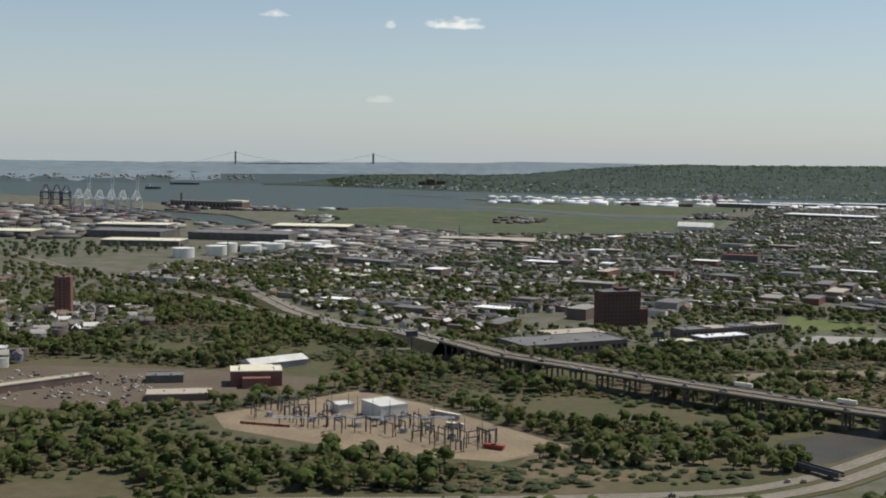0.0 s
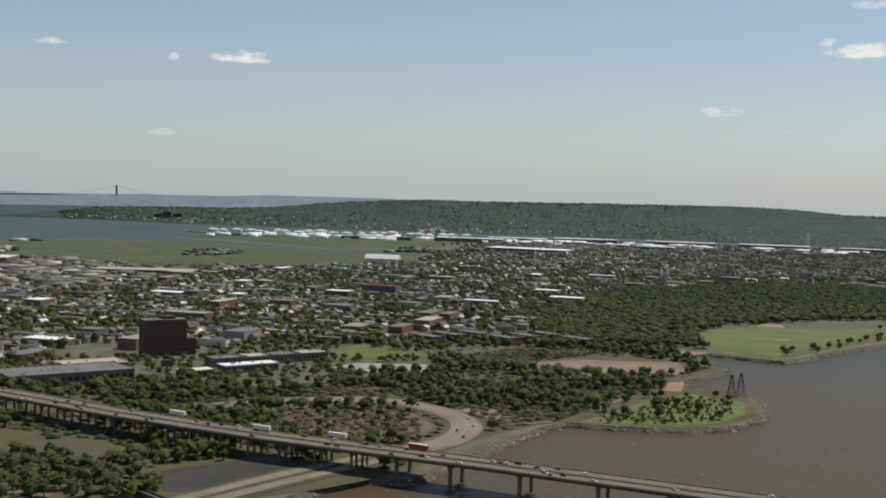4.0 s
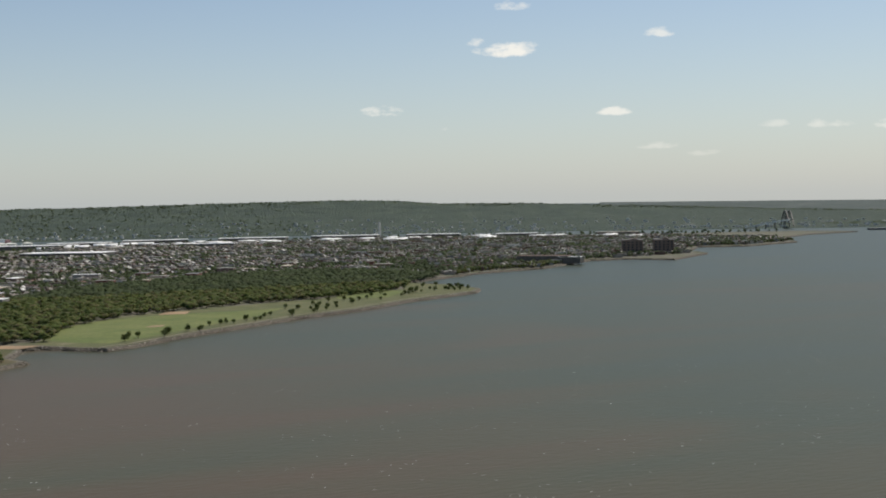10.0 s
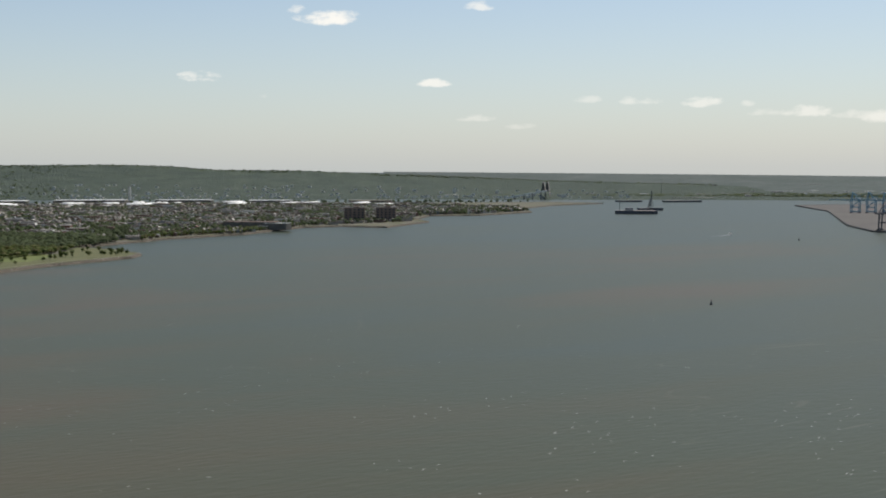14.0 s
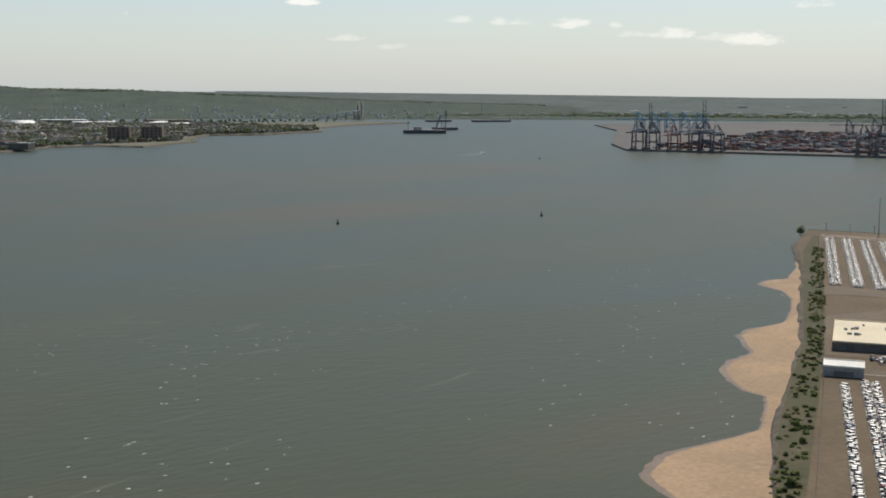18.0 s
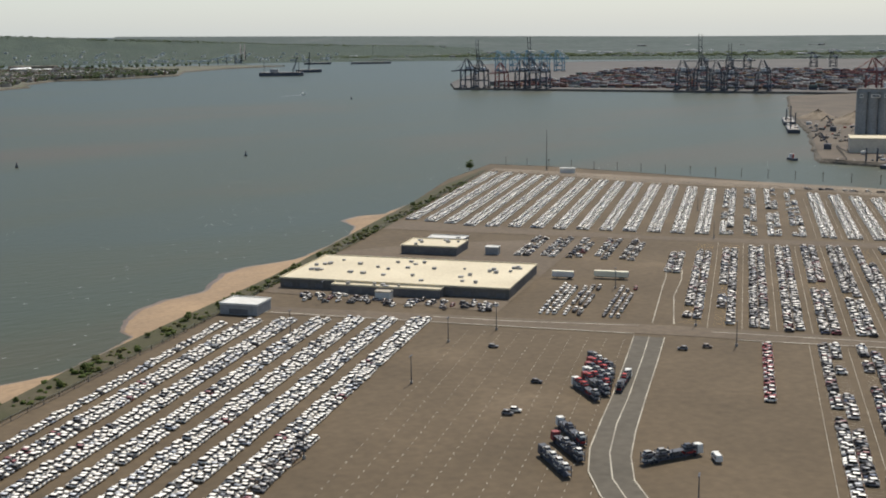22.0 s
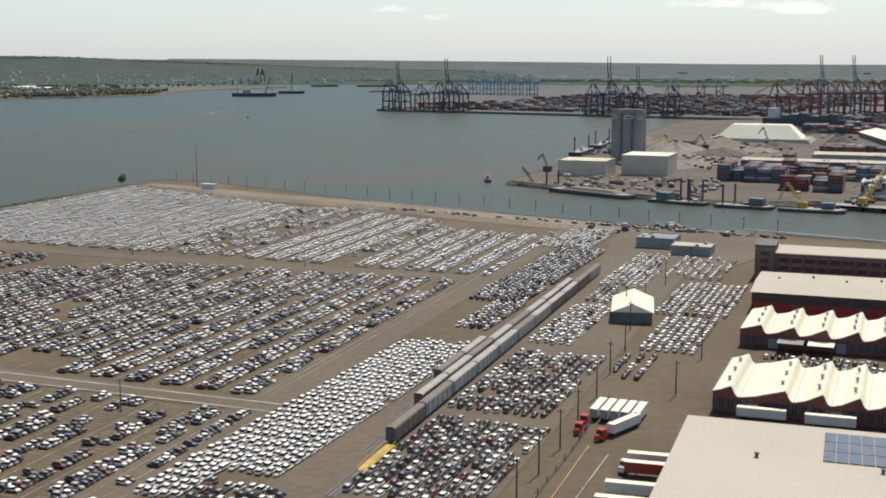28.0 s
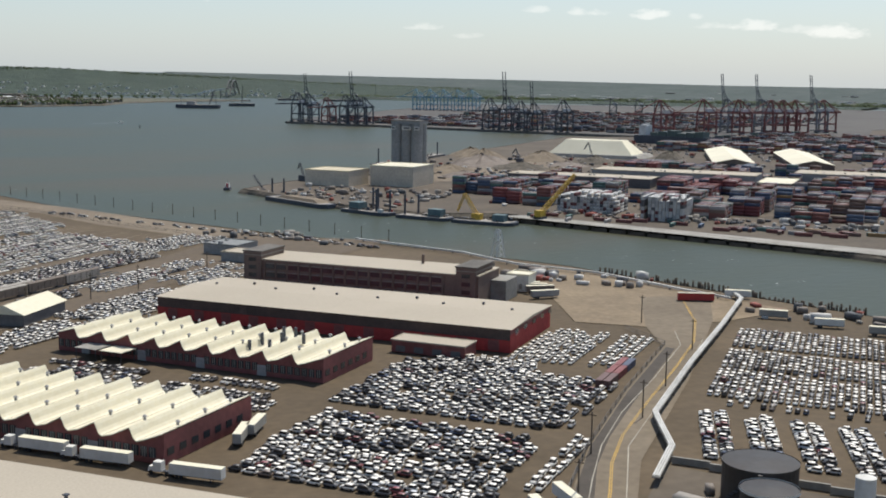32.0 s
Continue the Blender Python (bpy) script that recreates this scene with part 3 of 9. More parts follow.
def scatter(name, template, places, mats, label, category="", seed=1, smooth=False):
    """Many like pieces in one mesh. template: (verts, faces, material indices); places: rows of x, y, z, turn (radians), sx, sy, sz."""
    tv, tf, tm = template
    tv = np.array(tv, float)
    pl = np.array(places, float).reshape(-1, 7)
    n, k = len(pl), len(tv)
    c, s = np.cos(pl[:, 3])[:, None], np.sin(pl[:, 3])[:, None]
    x, y, z = (tv[None, :, i] * pl[:, 4 + i : 5 + i] for i in range(3))
    co = np.stack([x * c - y * s + pl[:, :1], x * s + y * c + pl[:, 1:2], z + pl[:, 2:3]], -1).reshape(-1, 3)
    lens = np.array([len(f) for f in tf])
    flat = np.concatenate([np.array(f) for f in tf])
    loops = (flat[None] + (np.arange(n) * k)[:, None]).ravel()
    me = bpy.data.meshes.new(name)
    me.vertices.add(n * k)
    me.vertices.foreach_set("co", co.ravel())
    me.loops.add(len(loops))
    me.loops.foreach_set("vertex_index", loops.astype(np.int32))
    me.polygons.add(n * len(tf))
    starts = np.concatenate([[0], np.cumsum(np.tile(lens, n))[:-1]])
    me.polygons.foreach_set("loop_start", starts.astype(np.int32))
    for m in mats:
        me.materials.append(M[m] if isinstance(m, str) else m)
    me.polygons.foreach_set("material_index", np.tile(np.array(tm, np.int32), n))
    if smooth:
        me.polygons.foreach_set("use_smooth", [True] * len(me.polygons))
    me.update(calc_edges=True)
    me.validate()
    ob = new(name, me)
    return tagged(ob, label, category or name.replace("_", " "), kind="stuff")


def inside(px, py, poly):
    hit, j = False, len(poly) - 1
    for i in range(len(poly)):
        (xi, yi), (xj, yj) = poly[i], poly[j]
        if (yi > py) != (yj > py) and px < (xj - xi) * (py - yi) / (yj - yi) + xi:
            hit = not hit
        j = i
    return hit


def spread(poly, gap, rng, jitter=0.45, turn=0.0, gap2=None):
    """Points on a jittered, turned grid inside a polygon."""
    c, s = math.cos(turn), math.sin(turn)
    loc = [(x * c + y * s, -x * s + y * c) for x, y in poly]
    x0, x1 = min(p[0] for p in loc), max(p[0] for p in loc)
    y0, y1 = min(p[1] for p in loc), max(p[1] for p in loc)
    gap2 = gap2 or gap
    out = []
    for i in range(int((x1 - x0) / gap) + 1):
        for j in range(int((y1 - y0) / gap2) + 1):
            a = x0 + (i + 0.5 + rng.uniform(-jitter, jitter)) * gap
            b = y0 + (j + 0.5 + rng.uniform(-jitter, jitter)) * gap2
            p = (a * c - b * s, a * s + b * c)
            if inside(*p, poly):
                out.append(p)
    return out


def area(name, poly, z, material, label, category, kind="structure"):
    """A flat piece of ground with a filled outline."""
    bm = bmesh.new()
    vs = [bm.verts.new((x, y, z)) for x, y in poly]
    bm.faces.new(vs)
    bmesh.ops.recalc_face_normals(bm, faces=bm.faces)
    bmesh.ops.triangulate(bm, faces=bm.faces)
    for f in bm.faces:
        if f.normal.z < 0:
            f.normal_flip()
    me = bpy.data.meshes.new(name)
    bm.to_mesh(me)
    bm.free()
    me.materials.append(M[material])
    return tagged(new(name, me), label, category, kind=kind)


def land(name, poly, top, material, label, bank="rock", run=2.5):
    """Ground with a sloping rocky bank down below the water."""
    ob = area(name, poly, top, material, label, "ground")
    sh = Shape()
    n = len(poly)
    ccw = sum(poly[i][0] * poly[(i + 1) % n][1] - poly[(i + 1) % n][0] * poly[i][1] for i in range(n)) > 0
    rng = random.Random(len(name))
    ring = []
    for i in range(n):
        (ax, ay), (bx, by) = poly[i], poly[(i + 1) % n]
        steps = max(1, min(60, int(math.hypot(bx - ax, by - ay) / 6)))
        for k in range(steps):
            f = k / steps
            dx, dy = by - ay, -(bx - ax)
            ln = math.hypot(dx, dy) or 1
            sgn = 1 if ccw else -1
            ring.append((ax + (bx - ax) * f, ay + (by - ay) * f, sgn * dx / ln, sgn * dy / ln))
    m = len(ring)
    verts = []
    for x, y, nx, ny in ring:
        w = run * rng.uniform(0.6, 1.5)
        verts += [(x - nx * 0.4, y - ny * 0.4, top + 0.12), (x + nx * w * 0.5, y + ny * w * 0.5, top * 0.45 + rng.uniform(-0.2, 0.3)), (x + nx * w, y + ny * w, -0.6)]
    faces = []
    for i in range(m):
        j = (i + 1) % m
        for k in range(2):
            faces.append((3 * i + k, 3 * i + k + 1, 3 * j + k + 1, 3 * j + k))
    sh.add(verts, faces)
    part("shore_bank", sh, bank, ob)
    return ob


# the port's own grid: u away from the flight path, v along it
TURN = 34.0
UX, UY = math.cos(radians(TURN)), math.sin(radians(TURN))
LOT = 2.0


def P(u, v):
    return (1000 + u * UX + v * UY, u * UY - v * UX)


def at_port(u, v, z=LOT, turn=0.0):
    """A pose on the port's grid: local x runs along u, local y against v."""
    x, y = P(u, v)
    return pose(x, y, z, 0, 0, TURN + turn)


# ---- water, land and far hills ----
RING = (463.0, -32.0)


def polar(az_deg, r):
    a = radians(az_deg)
    return RING[0] + r * math.sin(a), RING[1] + r * math.cos(a)


def between(table, x):
    if x <= table[0][0]:
        return table[0][1]
    for (a, p), (b, q) in zip(table, table[1:]):
        if x <= b:
            return p + (q - p) * (x - a) / (b - a)
    return table[-1][1]


FAR_RISE = [(-60, 58), (-23, 58), (-12, 72), (0, 76), (20, 70), (32, 60), (38, 55), (46, 48), (54, 40), (70, 36)]
sh = Shape()
azs = list(range(-180, 181, 3))
rs = [0, 400, 900, 1600, 2600, 3600, 4150, 4500, 4850]
for a in azs:
    for r in rs:
        x, y = polar(a, r)
        f = max(0.0, (r - 4150) / 700) if -62 <= a <= 72 else 0.0
        sh.v.append((x, y, (between(FAR_RISE, a) - 4) * f ** 1.2))
k = len(rs)
for i in range(len(azs) - 1):
    for j in range(k - 1):
        sh.f.append((i * k + j, i * k + j + 1, (i + 1) * k + j + 1, (i + 1) * k + j))
        sh.m.append(0)
tagged(part("water", sh, "water"), "wide muddy grey-green bay water with small whitecaps", "water", kind="structure")

BAYONNE = [(70, 290), (112, 312), (142, 334), (146, 350), (132, 366), (124, 378), (133, 392), (144, 407), (158, 418), (170, 414), (178, 421), (184, 432), (205, 463), (236, 508), (250, 521), (268, 514), (297, 509), (326, 517), (347, 540), (360, 575), (362, 602),
           (334, 624), (337, 645), (384, 690), (374, 712), (384, 755), (396, 760), (418, 737), (431, 728), (445, 736), (492, 782), (542, 822), (586, 857), (641, 889), (700, 941), (788, 997), (806, 1030), (800, 1100), (770, 1150), (835, 1200), (900, 1252), (1003, 1290),
           (1061, 1340), (1132, 1405), (1190, 1402), (1226, 1345), (1352, 1452), (1372, 1530), (1460, 1640), (1540, 1612), (1690, 1678), (1790, 1850), (1940, 1960), (2110, 2010), (2060, 2130), (1850, 2230),
           (1300, 2620), (600, 2780), (-60, 2840), (-150, 2860), (-170, 2780), (90, 2560), (-60, 2480), (-180, 2400), (-285, 2270), (-420, 2080), (-430, 2000), (-600, 2080), (-700, 2240), (-790, 2290), (-840, 2230), (-690, 2010), (-500, 1880), (-372, 1640),
           (-420, 1600), (-560, 1760), (-690, 1960), (-800, 2190), (-980, 2440), (-1200, 2540), (-1500, 2600), (-1500, -500), (20, -500), (40, 250)]
land("ground", BAYONNE, 2.0, "town_ground", "city ground of streets, yards and scrub beside the bay")
# port land with the car lots
LOTLAND = [(300, -420), (500, -240), (640, -110), (700, -58), (778, 8), P(-142, -135.5), P(-122, -136.8), P(-100, -138), P(-71, -138), P(-40, -137.5), P(0, -137), P(55, -139.5), P(96, -141.5), P(150, -143.5), (1104, 252), (1158, 284), (1172, 257), (1184, 206), (1196, 142), (1211, 97), (1226, 59), (1238, 28),
           (1262, -20), (1271, -42), (1287, -85), (1292, -120), (1300, -165), (1330, -300), (1480, -900), (300, -900)]
land("ground", LOTLAND, LOT - 0.1, "lot", "port ground of worn asphalt by the bay", run=2.0)
SOUTH = [(1296, 178), (1305, 100), (1320, 53), (1350, 34), (1370, -22), (1385, -92), (1415, -250), (1700, -900), (3600, -900), (3600, 700), (2200, 560), (1990, 350), (1880, 500), (1785, 534), (1560, 376), (1440, 280), (1320, 196)]
land("ground", SOUTH, 2.0, "yard", "bare earth and paving of the container port")
TERM = [(1680, 935), (1770, 735), (1868, 512), (1980, 340), (2250, 540), (3400, 640), (3000, 1350), (2640, 1620), (2335, 1670), (2150, 1420), (1771, 1051)]
land("ground", TERM, 2.2, "terminal", "paved quay of the container terminal", bank="dark_concrete", run=0.5)

# wooded island hills on the far side
RIDGE = [(-20, 3), (-18, 5), (-16.5, 18), (-14.9, 32), (-13, 38), (-9, 39), (-7, 44), (-4.5, 64), (-1.5, 79), (0, 84), (3, 84), (9, 89), (15, 92), (18, 86), (20, 74), (24, 70), (28, 58), (32, 48), (36, 34), (42, 22), (50, 9), (58, 5)]
FOOT = [(-20, 4000), (-18, 3950), (-15, 3740), (-12, 3530), (-9, 3420), (-6, 3350), (0, 3250), (10, 3150), (20, 3050), (34, 2990), (66, 2990)]


def hill_height(az, f):
    """Height of the hill at a share f of the way from its foot to its crest."""
    return 3 + (between(RIDGE, az) - 3) * (0.35 * f + 0.65 * f * f)


def hill_place(az, f):
    foot = between(FOOT, az)
    return polar(az, foot + (4100 + max(0, az - 34) * 10 - foot) * f)


sh = Shape()
hz = [a / 2 for a in range(-39, 130)]
hr = [-0.04, 0.0, 0.12, 0.25, 0.4, 0.55, 0.7, 0.85, 1.0, 1.3]
for a in hz:
    for p in hr:
        x, y = hill_place(a, p)
        wob = 1 + noise.noise((x * 0.004, y * 0.004, 0.0)) * 0.12 * (0.1 < p < 1)
        z = -1.0 if p < 0 else hill_height(a, min(p, 1.0)) * wob * (1 if p <= 1 else 0.6)
        sh.v.append((x, y, z))
k = len(hr)
for i in range(len(hz) - 1):
    for j in range(k - 1):
        sh.f.append((i * k + j, i * k + j + 1, (i + 1) * k + j + 1, (i + 1) * k + j))
        sh.m.append(0)
hill = tagged(part("hill", sh, "forest", smooth=True), "long low hill covered in spring woods", "hill", kind="structure")
# far flat land rising to the horizon behind the port, and the low far coast
sh = Shape()
fz = list(range(28, 76, 2))
for a in fz:
    top = between(FAR_RISE, a)
    for r, z in ((3120 if a > 42 else 3300, -1), (3160 if a > 42 else 3350, 3), (3500, 5), (4100, 0.3), (4600, 0.85), (4845, 1.0)):
        x, y = polar(a, r)
        sh.v.append((x, y, z if r < 4000 else top * z))
for i in range(len(fz) - 1):
    for j in range(5):
        sh.f.append((i * 6 + j, i * 6 + j + 1, (i + 1) * 6 + j + 1, (i + 1) * 6 + j))
        sh.m.append(0)
tagged(part("far_shore", sh, "far_land", smooth=True), "flat wooded plain stretching to the horizon", "land", kind="structure")
# the low coast takes the painted haze tone
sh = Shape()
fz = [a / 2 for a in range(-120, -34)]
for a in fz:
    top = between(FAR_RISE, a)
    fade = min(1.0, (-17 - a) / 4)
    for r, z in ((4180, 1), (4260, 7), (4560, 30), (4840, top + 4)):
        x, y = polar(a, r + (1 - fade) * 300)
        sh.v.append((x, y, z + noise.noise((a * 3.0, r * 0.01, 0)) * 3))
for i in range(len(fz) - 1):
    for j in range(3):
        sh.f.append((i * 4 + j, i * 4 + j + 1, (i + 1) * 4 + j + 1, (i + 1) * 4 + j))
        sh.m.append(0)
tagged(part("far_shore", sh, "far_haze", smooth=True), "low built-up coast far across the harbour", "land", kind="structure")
# pale slope whose colour stands in for haze over sea and highland
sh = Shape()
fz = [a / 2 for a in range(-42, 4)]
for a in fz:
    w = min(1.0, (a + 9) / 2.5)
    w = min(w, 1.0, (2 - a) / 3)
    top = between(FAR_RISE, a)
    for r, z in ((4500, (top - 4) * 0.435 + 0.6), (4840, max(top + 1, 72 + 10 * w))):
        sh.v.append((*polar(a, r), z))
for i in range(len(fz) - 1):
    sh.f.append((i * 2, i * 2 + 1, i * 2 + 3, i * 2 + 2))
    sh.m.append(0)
tagged(part("far_shore", sh, "far_haze"), "far highland and sea horizon with the haze painted in", "land", kind="structure")

# ---- cars ----


def car_template(long, wide, high):
    """A small saloon, nose to +x: sill, waist, glasshouse and roof in one shell; 0 paint, 1 glass, 2 black."""
    L, W = long / 2, wide / 2
    v = []
    for x0, x1, w, z in ((-L, L, W * 0.94, 0.16 * high), (-L, L, W, 0.5 * high), (-0.93 * L, 0.48 * L, W * 0.97, 0.56 * high), (-0.72 * L, 0.15 * L, W * 0.86, high)):
        v += [(x0, -w, z), (x1, -w, z), (x1, w, z), (x0, w, z)]
    v[5], v[6] = (L * 0.97, -W * 0.9, 0.46 * high), (L * 0.97, W * 0.9, 0.46 * high)
    f, m = [], []
    for k in range(3):
        for i in range(4):
            j = (i + 1) % 4
            f.append((4 * k + i, 4 * k + j, 4 * k + 4 + j, 4 * k + 4 + i))
            m.append(1 if k == 2 else 0)
    f.append((12, 13, 14, 15))
    m.append(0)
    f.append((3, 2, 1, 0))
    m.append(2)
    n = len(v)
    for sx in (-0.62, 0.62):
        b = len(v)
        x = sx * L
        r = 0.2 * high
        v += [(x - r, -W * 0.97, 0.0), (x + r, -W * 0.97, 0.0), (x + r, W * 0.97, 0.0), (x - r, W * 0.97, 0.0), (x - r, -W * 0.97, 2 * r), (x + r, -W * 0.97, 2 * r), (x + r, W * 0.97, 2 * r), (x - r, W * 0.97, 2 * r)]
        f += [(b, b + 1, b + 5, b + 4), (b + 1, b + 2, b + 6, b + 5), (b + 2, b + 3, b + 7, b + 6), (b + 3, b, b + 4, b + 7)]
        m += [2] * 4
    return v, f, m


CAR = car_template(2.2, 0.9, 0.78)


def car_thing():
    """One car with its parts, to be copied."""
    tv, tf, tm = CAR
    car = thing("car", pose(0, 0, -50), "new car parked on the asphalt lot", "car", "new cars in the port lots")
    body = Shape()
    body.add(tv[:16], [f for f, m in zip(tf, tm) if m == 0])
    ob = part("body", body, "car_one", car)
    for side in (-1, 1):
        part("headlight", Shape().box(1.17, side * 0.33, 0.36, 0.06, 0.2, 0.07), "white_wall", ob)
        part("tail_light", Shape().box(-1.19, side * 0.36, 0.38, 0.05, 0.14, 0.08), "red_wall", ob)
    for i, nm in enumerate(("side_window", "windscreen", "side_window", "rear_window")):
        f = [g for g, m in zip(tf, tm) if m == 1][i]
        part(nm, Shape().add([tv[k] for k in f], [(0, 1, 2, 3)]), "car_glass", car)
    for sx in (-0.75, 0.75):
        for sy in (-0.42, 0.42):
            w = Shape().cyl(0, 0, -0.07, 0.165, 0.14, 10)
            part("wheel", w, "rubber", car, at=pose(sx, sy, 0.165, 90, 0, 0))
    return car


FIRST_CAR = car_thing()
NEAR_CARS = []
CARS = {"white": [], "mixed": [], "dark": [], "bright": [], "red": [], "pale": []}
crng = random.Random(5)


def one_car(u, v, along_u, kind):
    x, y = P(u, v)
    turn = radians(TURN + (0 if along_u else 90)) + (math.pi if crng.random() < 0.5 else 0) + crng.gauss(0, 0.025)
    s = crng.uniform(0.93, 1.05)
    tall = crng.choice((0.93, 1.0, 1.0, 1.15, 1.22))
    if (u < -112 and 8 < v < 101) or (u < -8 and v > 240) or (u < 34 and v > 296):
        NEAR_CARS.append((x, y, LOT, turn, s, s * tall))
        return
    CARS[kind].append((x, y, LOT, turn, s, s, s * tall))


LEAN = -0.041


def double_row(u0, u1, v, kind, fill=0.94, step=1.32, clump=0.0, mark=-36.0, sides=(-1.2, 1.2)):
    """Two lines of cars parked flank to flank, tail to tail; the row passes v at u = mark and leans a little off the grid."""
    for side in sides:
        u, run = u0 + crng.uniform(0, 1.2), True
        while u < u1:
            if clump and crng.random() < (clump if run else 0.22):
                run = not run
            if (run or not clump) and crng.random() < fill:
                one_car(u, v + LEAN * (u - mark) + side + crng.gauss(0, 0.06), False, kind)
            u += step


def columns(u0, u1, v0, v1, kind, dv=1.6, du=2.62, fill=0.97):
    """Lines of cars parked nose to tail along u."""
    v = v0
    while v <= v1:
        u = u0 + crng.uniform(-0.6, 0.6)
        while u < u1:
            if crng.random() < fill:
                one_car(u, v + crng.gauss(0, 0.05), True, kind)
            u += du + crng.uniform(0, 0.12)
        v += dv


# the lot by the beach
double_row(-204, -55, -124.6, "white", 0.97, mark=-54, sides=(0,))
for k in range(1, 7):
    double_row(-205, -52 + 2.2 * k, -126.2 + 7.85 * k, "white", 0.96, mark=-54)
double_row(-205, -123, -73.5, "mixed", 0.85, mark=-123)
# the far lot at the point
for k in range(14):
    v = -129.5 + 8.08 * k
    double_row(97 if k > 2 else 106 - 3 * k, 260 - 0.4 * (v + 137) - 4, v, "bright", 0.99, 1.26, mark=97)
for v in (-16.5, -8.6, -0.6, 7.2):
    double_row(98, 214 - 0.2 * v, v, "mixed", 0.9, clump=0.16, mark=97)
for v in (16.6, 24.6, 32.5, 40.2):
    double_row(97, 210 - 0.4 * v, v, "bright", 0.98, 1.27, mark=95)
double_row(112, 190, 46.8, "mixed", 0.6, clump=0.2, mark=95)
for v in (55.2, 63.4, 71.0, 78.6, 86.6):
    double_row(96, 183 - 0.15 * v, v, "white", 0.96, mark=95)
double_row(96, 176, 93.2, "mixed", 0.8, clump=0.1, mark=95, sides=(0,))
# the middle lot
for k in range(15):
    v = -17.2 + 7.78 * k
    double_row((-23, -27, -29)[k] if k < 3 else (-20 if k in (7, 8) else -31), (64, 70, 75, 77)[k] if k < 4 else 78 + 0.5 * k, v, "dark", 0.98, 1.28, clump=0.012, mark=-31)
double_row(30, 60, -25, "dark", 0.9, mark=-31)
# the near lot, half empty
for k in range(11):
    v = 13.1 + 7.93 * k
    double_row(-190 if k < 3 else -165, -41 if k != 9 else -48, v, "mixed", 0.95, 1.28, clump=0.035 + 0.008 * k, mark=-41)
double_row(-165, -41, 98.6, "mixed", 0.9, 1.28, clump=0.14, mark=-41, sides=(0,))
u = -44.0
while u > -86:
    one_car(u, 0.2 + LEAN * (u + 40), False, "red")
    u -= 1.5
# nose-to-tail lots along the railway
columns(-66, 17, 104, 119, "bright", 1.5, 2.38, 0.99)
columns(-79, -66, 104, 111, "bright", 1.5, 2.38, 0.99)
columns(-100, -72, 112, 124, "mixed", 1.62, fill=0.9)
columns(-150, -104, 110, 130, "mixed", 1.7, fill=0.85)
columns(34, 62, 109, 117, "dark", 1.7)
columns(64, 148, 101, 115, "dark", 1.7, fill=0.93)
columns(152, 192, 94, 109, "white", 1.8, fill=0.85)
columns(-150, -72, 133, 151, "mixed", 1.7, fill=0.93)
columns(-68, -31, 131, 150, "mixed", 1.68, fill=0.95)
columns(-25, 16, 130, 147, "mixed", 1.68, fill=0.93)
columns(26, 66, 128.5, 138, "white", 1.7, fill=0.9)
columns(72, 90, 129, 137, "mixed", 1.7, fill=0.9)
columns(94, 121, 127, 138, "white", 1.8, fill=0.8)
columns(112, 146, 127, 137, "mixed", 1.7, fill=0.75)
columns(112, 146, 141, 157, "mixed", 2.4, fill=0.7)
columns(28, 60, 152, 163, "white", 1.75, fill=0.95)
columns(64, 103, 148, 164, "white", 1.75, fill=0.93)
columns(4, 22, 151, 157, "mixed", 2.6, fill=0.8)
# between the sawtooth sheds and beyond them
for v0, v1, u in ((178, 200, 19.5), (178, 203, 22.5), (182, 200, 26), (177, 198, 30), (203, 231, 19), (205, 230, 22), (206, 228, 25), (208, 226, 31)):
    v = v0
    while v < v1:
        if crng.random() < 0.9:
            one_car(u + crng.gauss(0, 0.2), v, True, "dark")
        v += 1.3
# the crowded lots by the road: lines of cars nose to tail along v
def lines_along_v(u0, u1, v0, v1, kind, du=1.75, dv=2.62, fill=0.95):
    u = u0
    while u < u1:
        v = v0 + crng.uniform(0, 1.2)
        while v < v1:
            if crng.random() < fill:
                one_car(u + crng.gauss(0, 0.08), v, False, kind)
            v += dv + crng.uniform(0, 0.15)
        u += du + (1.1 if crng.random() < 0.12 else 0)


for k in range(8):
    a = -9.0 + 4.2 * k
    lines_along_v(a, a + 4.0, 240.5 + max(0, (4 - a) * 0.15), 280.5 - 0.12 * (a + 9), "pale" if k % 3 else "white", 1.66, 2.5, 0.97)
lines_along_v(29, 62, 237.5, 276.5, "pale", 1.7, 2.5, 0.97)
lines_along_v(62, 70, 242, 262, "pale", 1.7, 2.5, 0.97)
columns(72.5, 101, 255, 267, "bright", 1.7, fill=0.95)
columns(73, 102, 271, 276.8, "bright", 1.8, fill=0.9)
columns(32, 60, 277.5, 281, "mixed", 1.8, fill=0.8)
columns(2, 26, 282.5, 285.6, "white", 1.6, fill=0.9)
# across the road
for k in range(24):
    u = 62 + 2.45 * k
    v = 296.0 - (u - 62) * 0.06
    if k in (8, 15, 16):
        continue
    while v < 345:
        if crng.random() < 0.95:
            one_car(u + crng.gauss(0, 0.1), v, True, "pale")
        v += 1.22
for k in range(6):
    for side in (-1.3, 1.3):
        u = 49.0 + crng.uniform(-1, 1)
        while u > 25:
            if crng.random() < 0.93:
                one_car(u, 298.5 + 7.4 * k + side + 0.226 * (50 - u), False, "white")
            u -= 1.3
for u in (56.5, 59.5):
    v = 299.0
    while v < 345:
        if crng.random() < 0.45:
            one_car(u, v, True, "mixed")
        v += 1.4
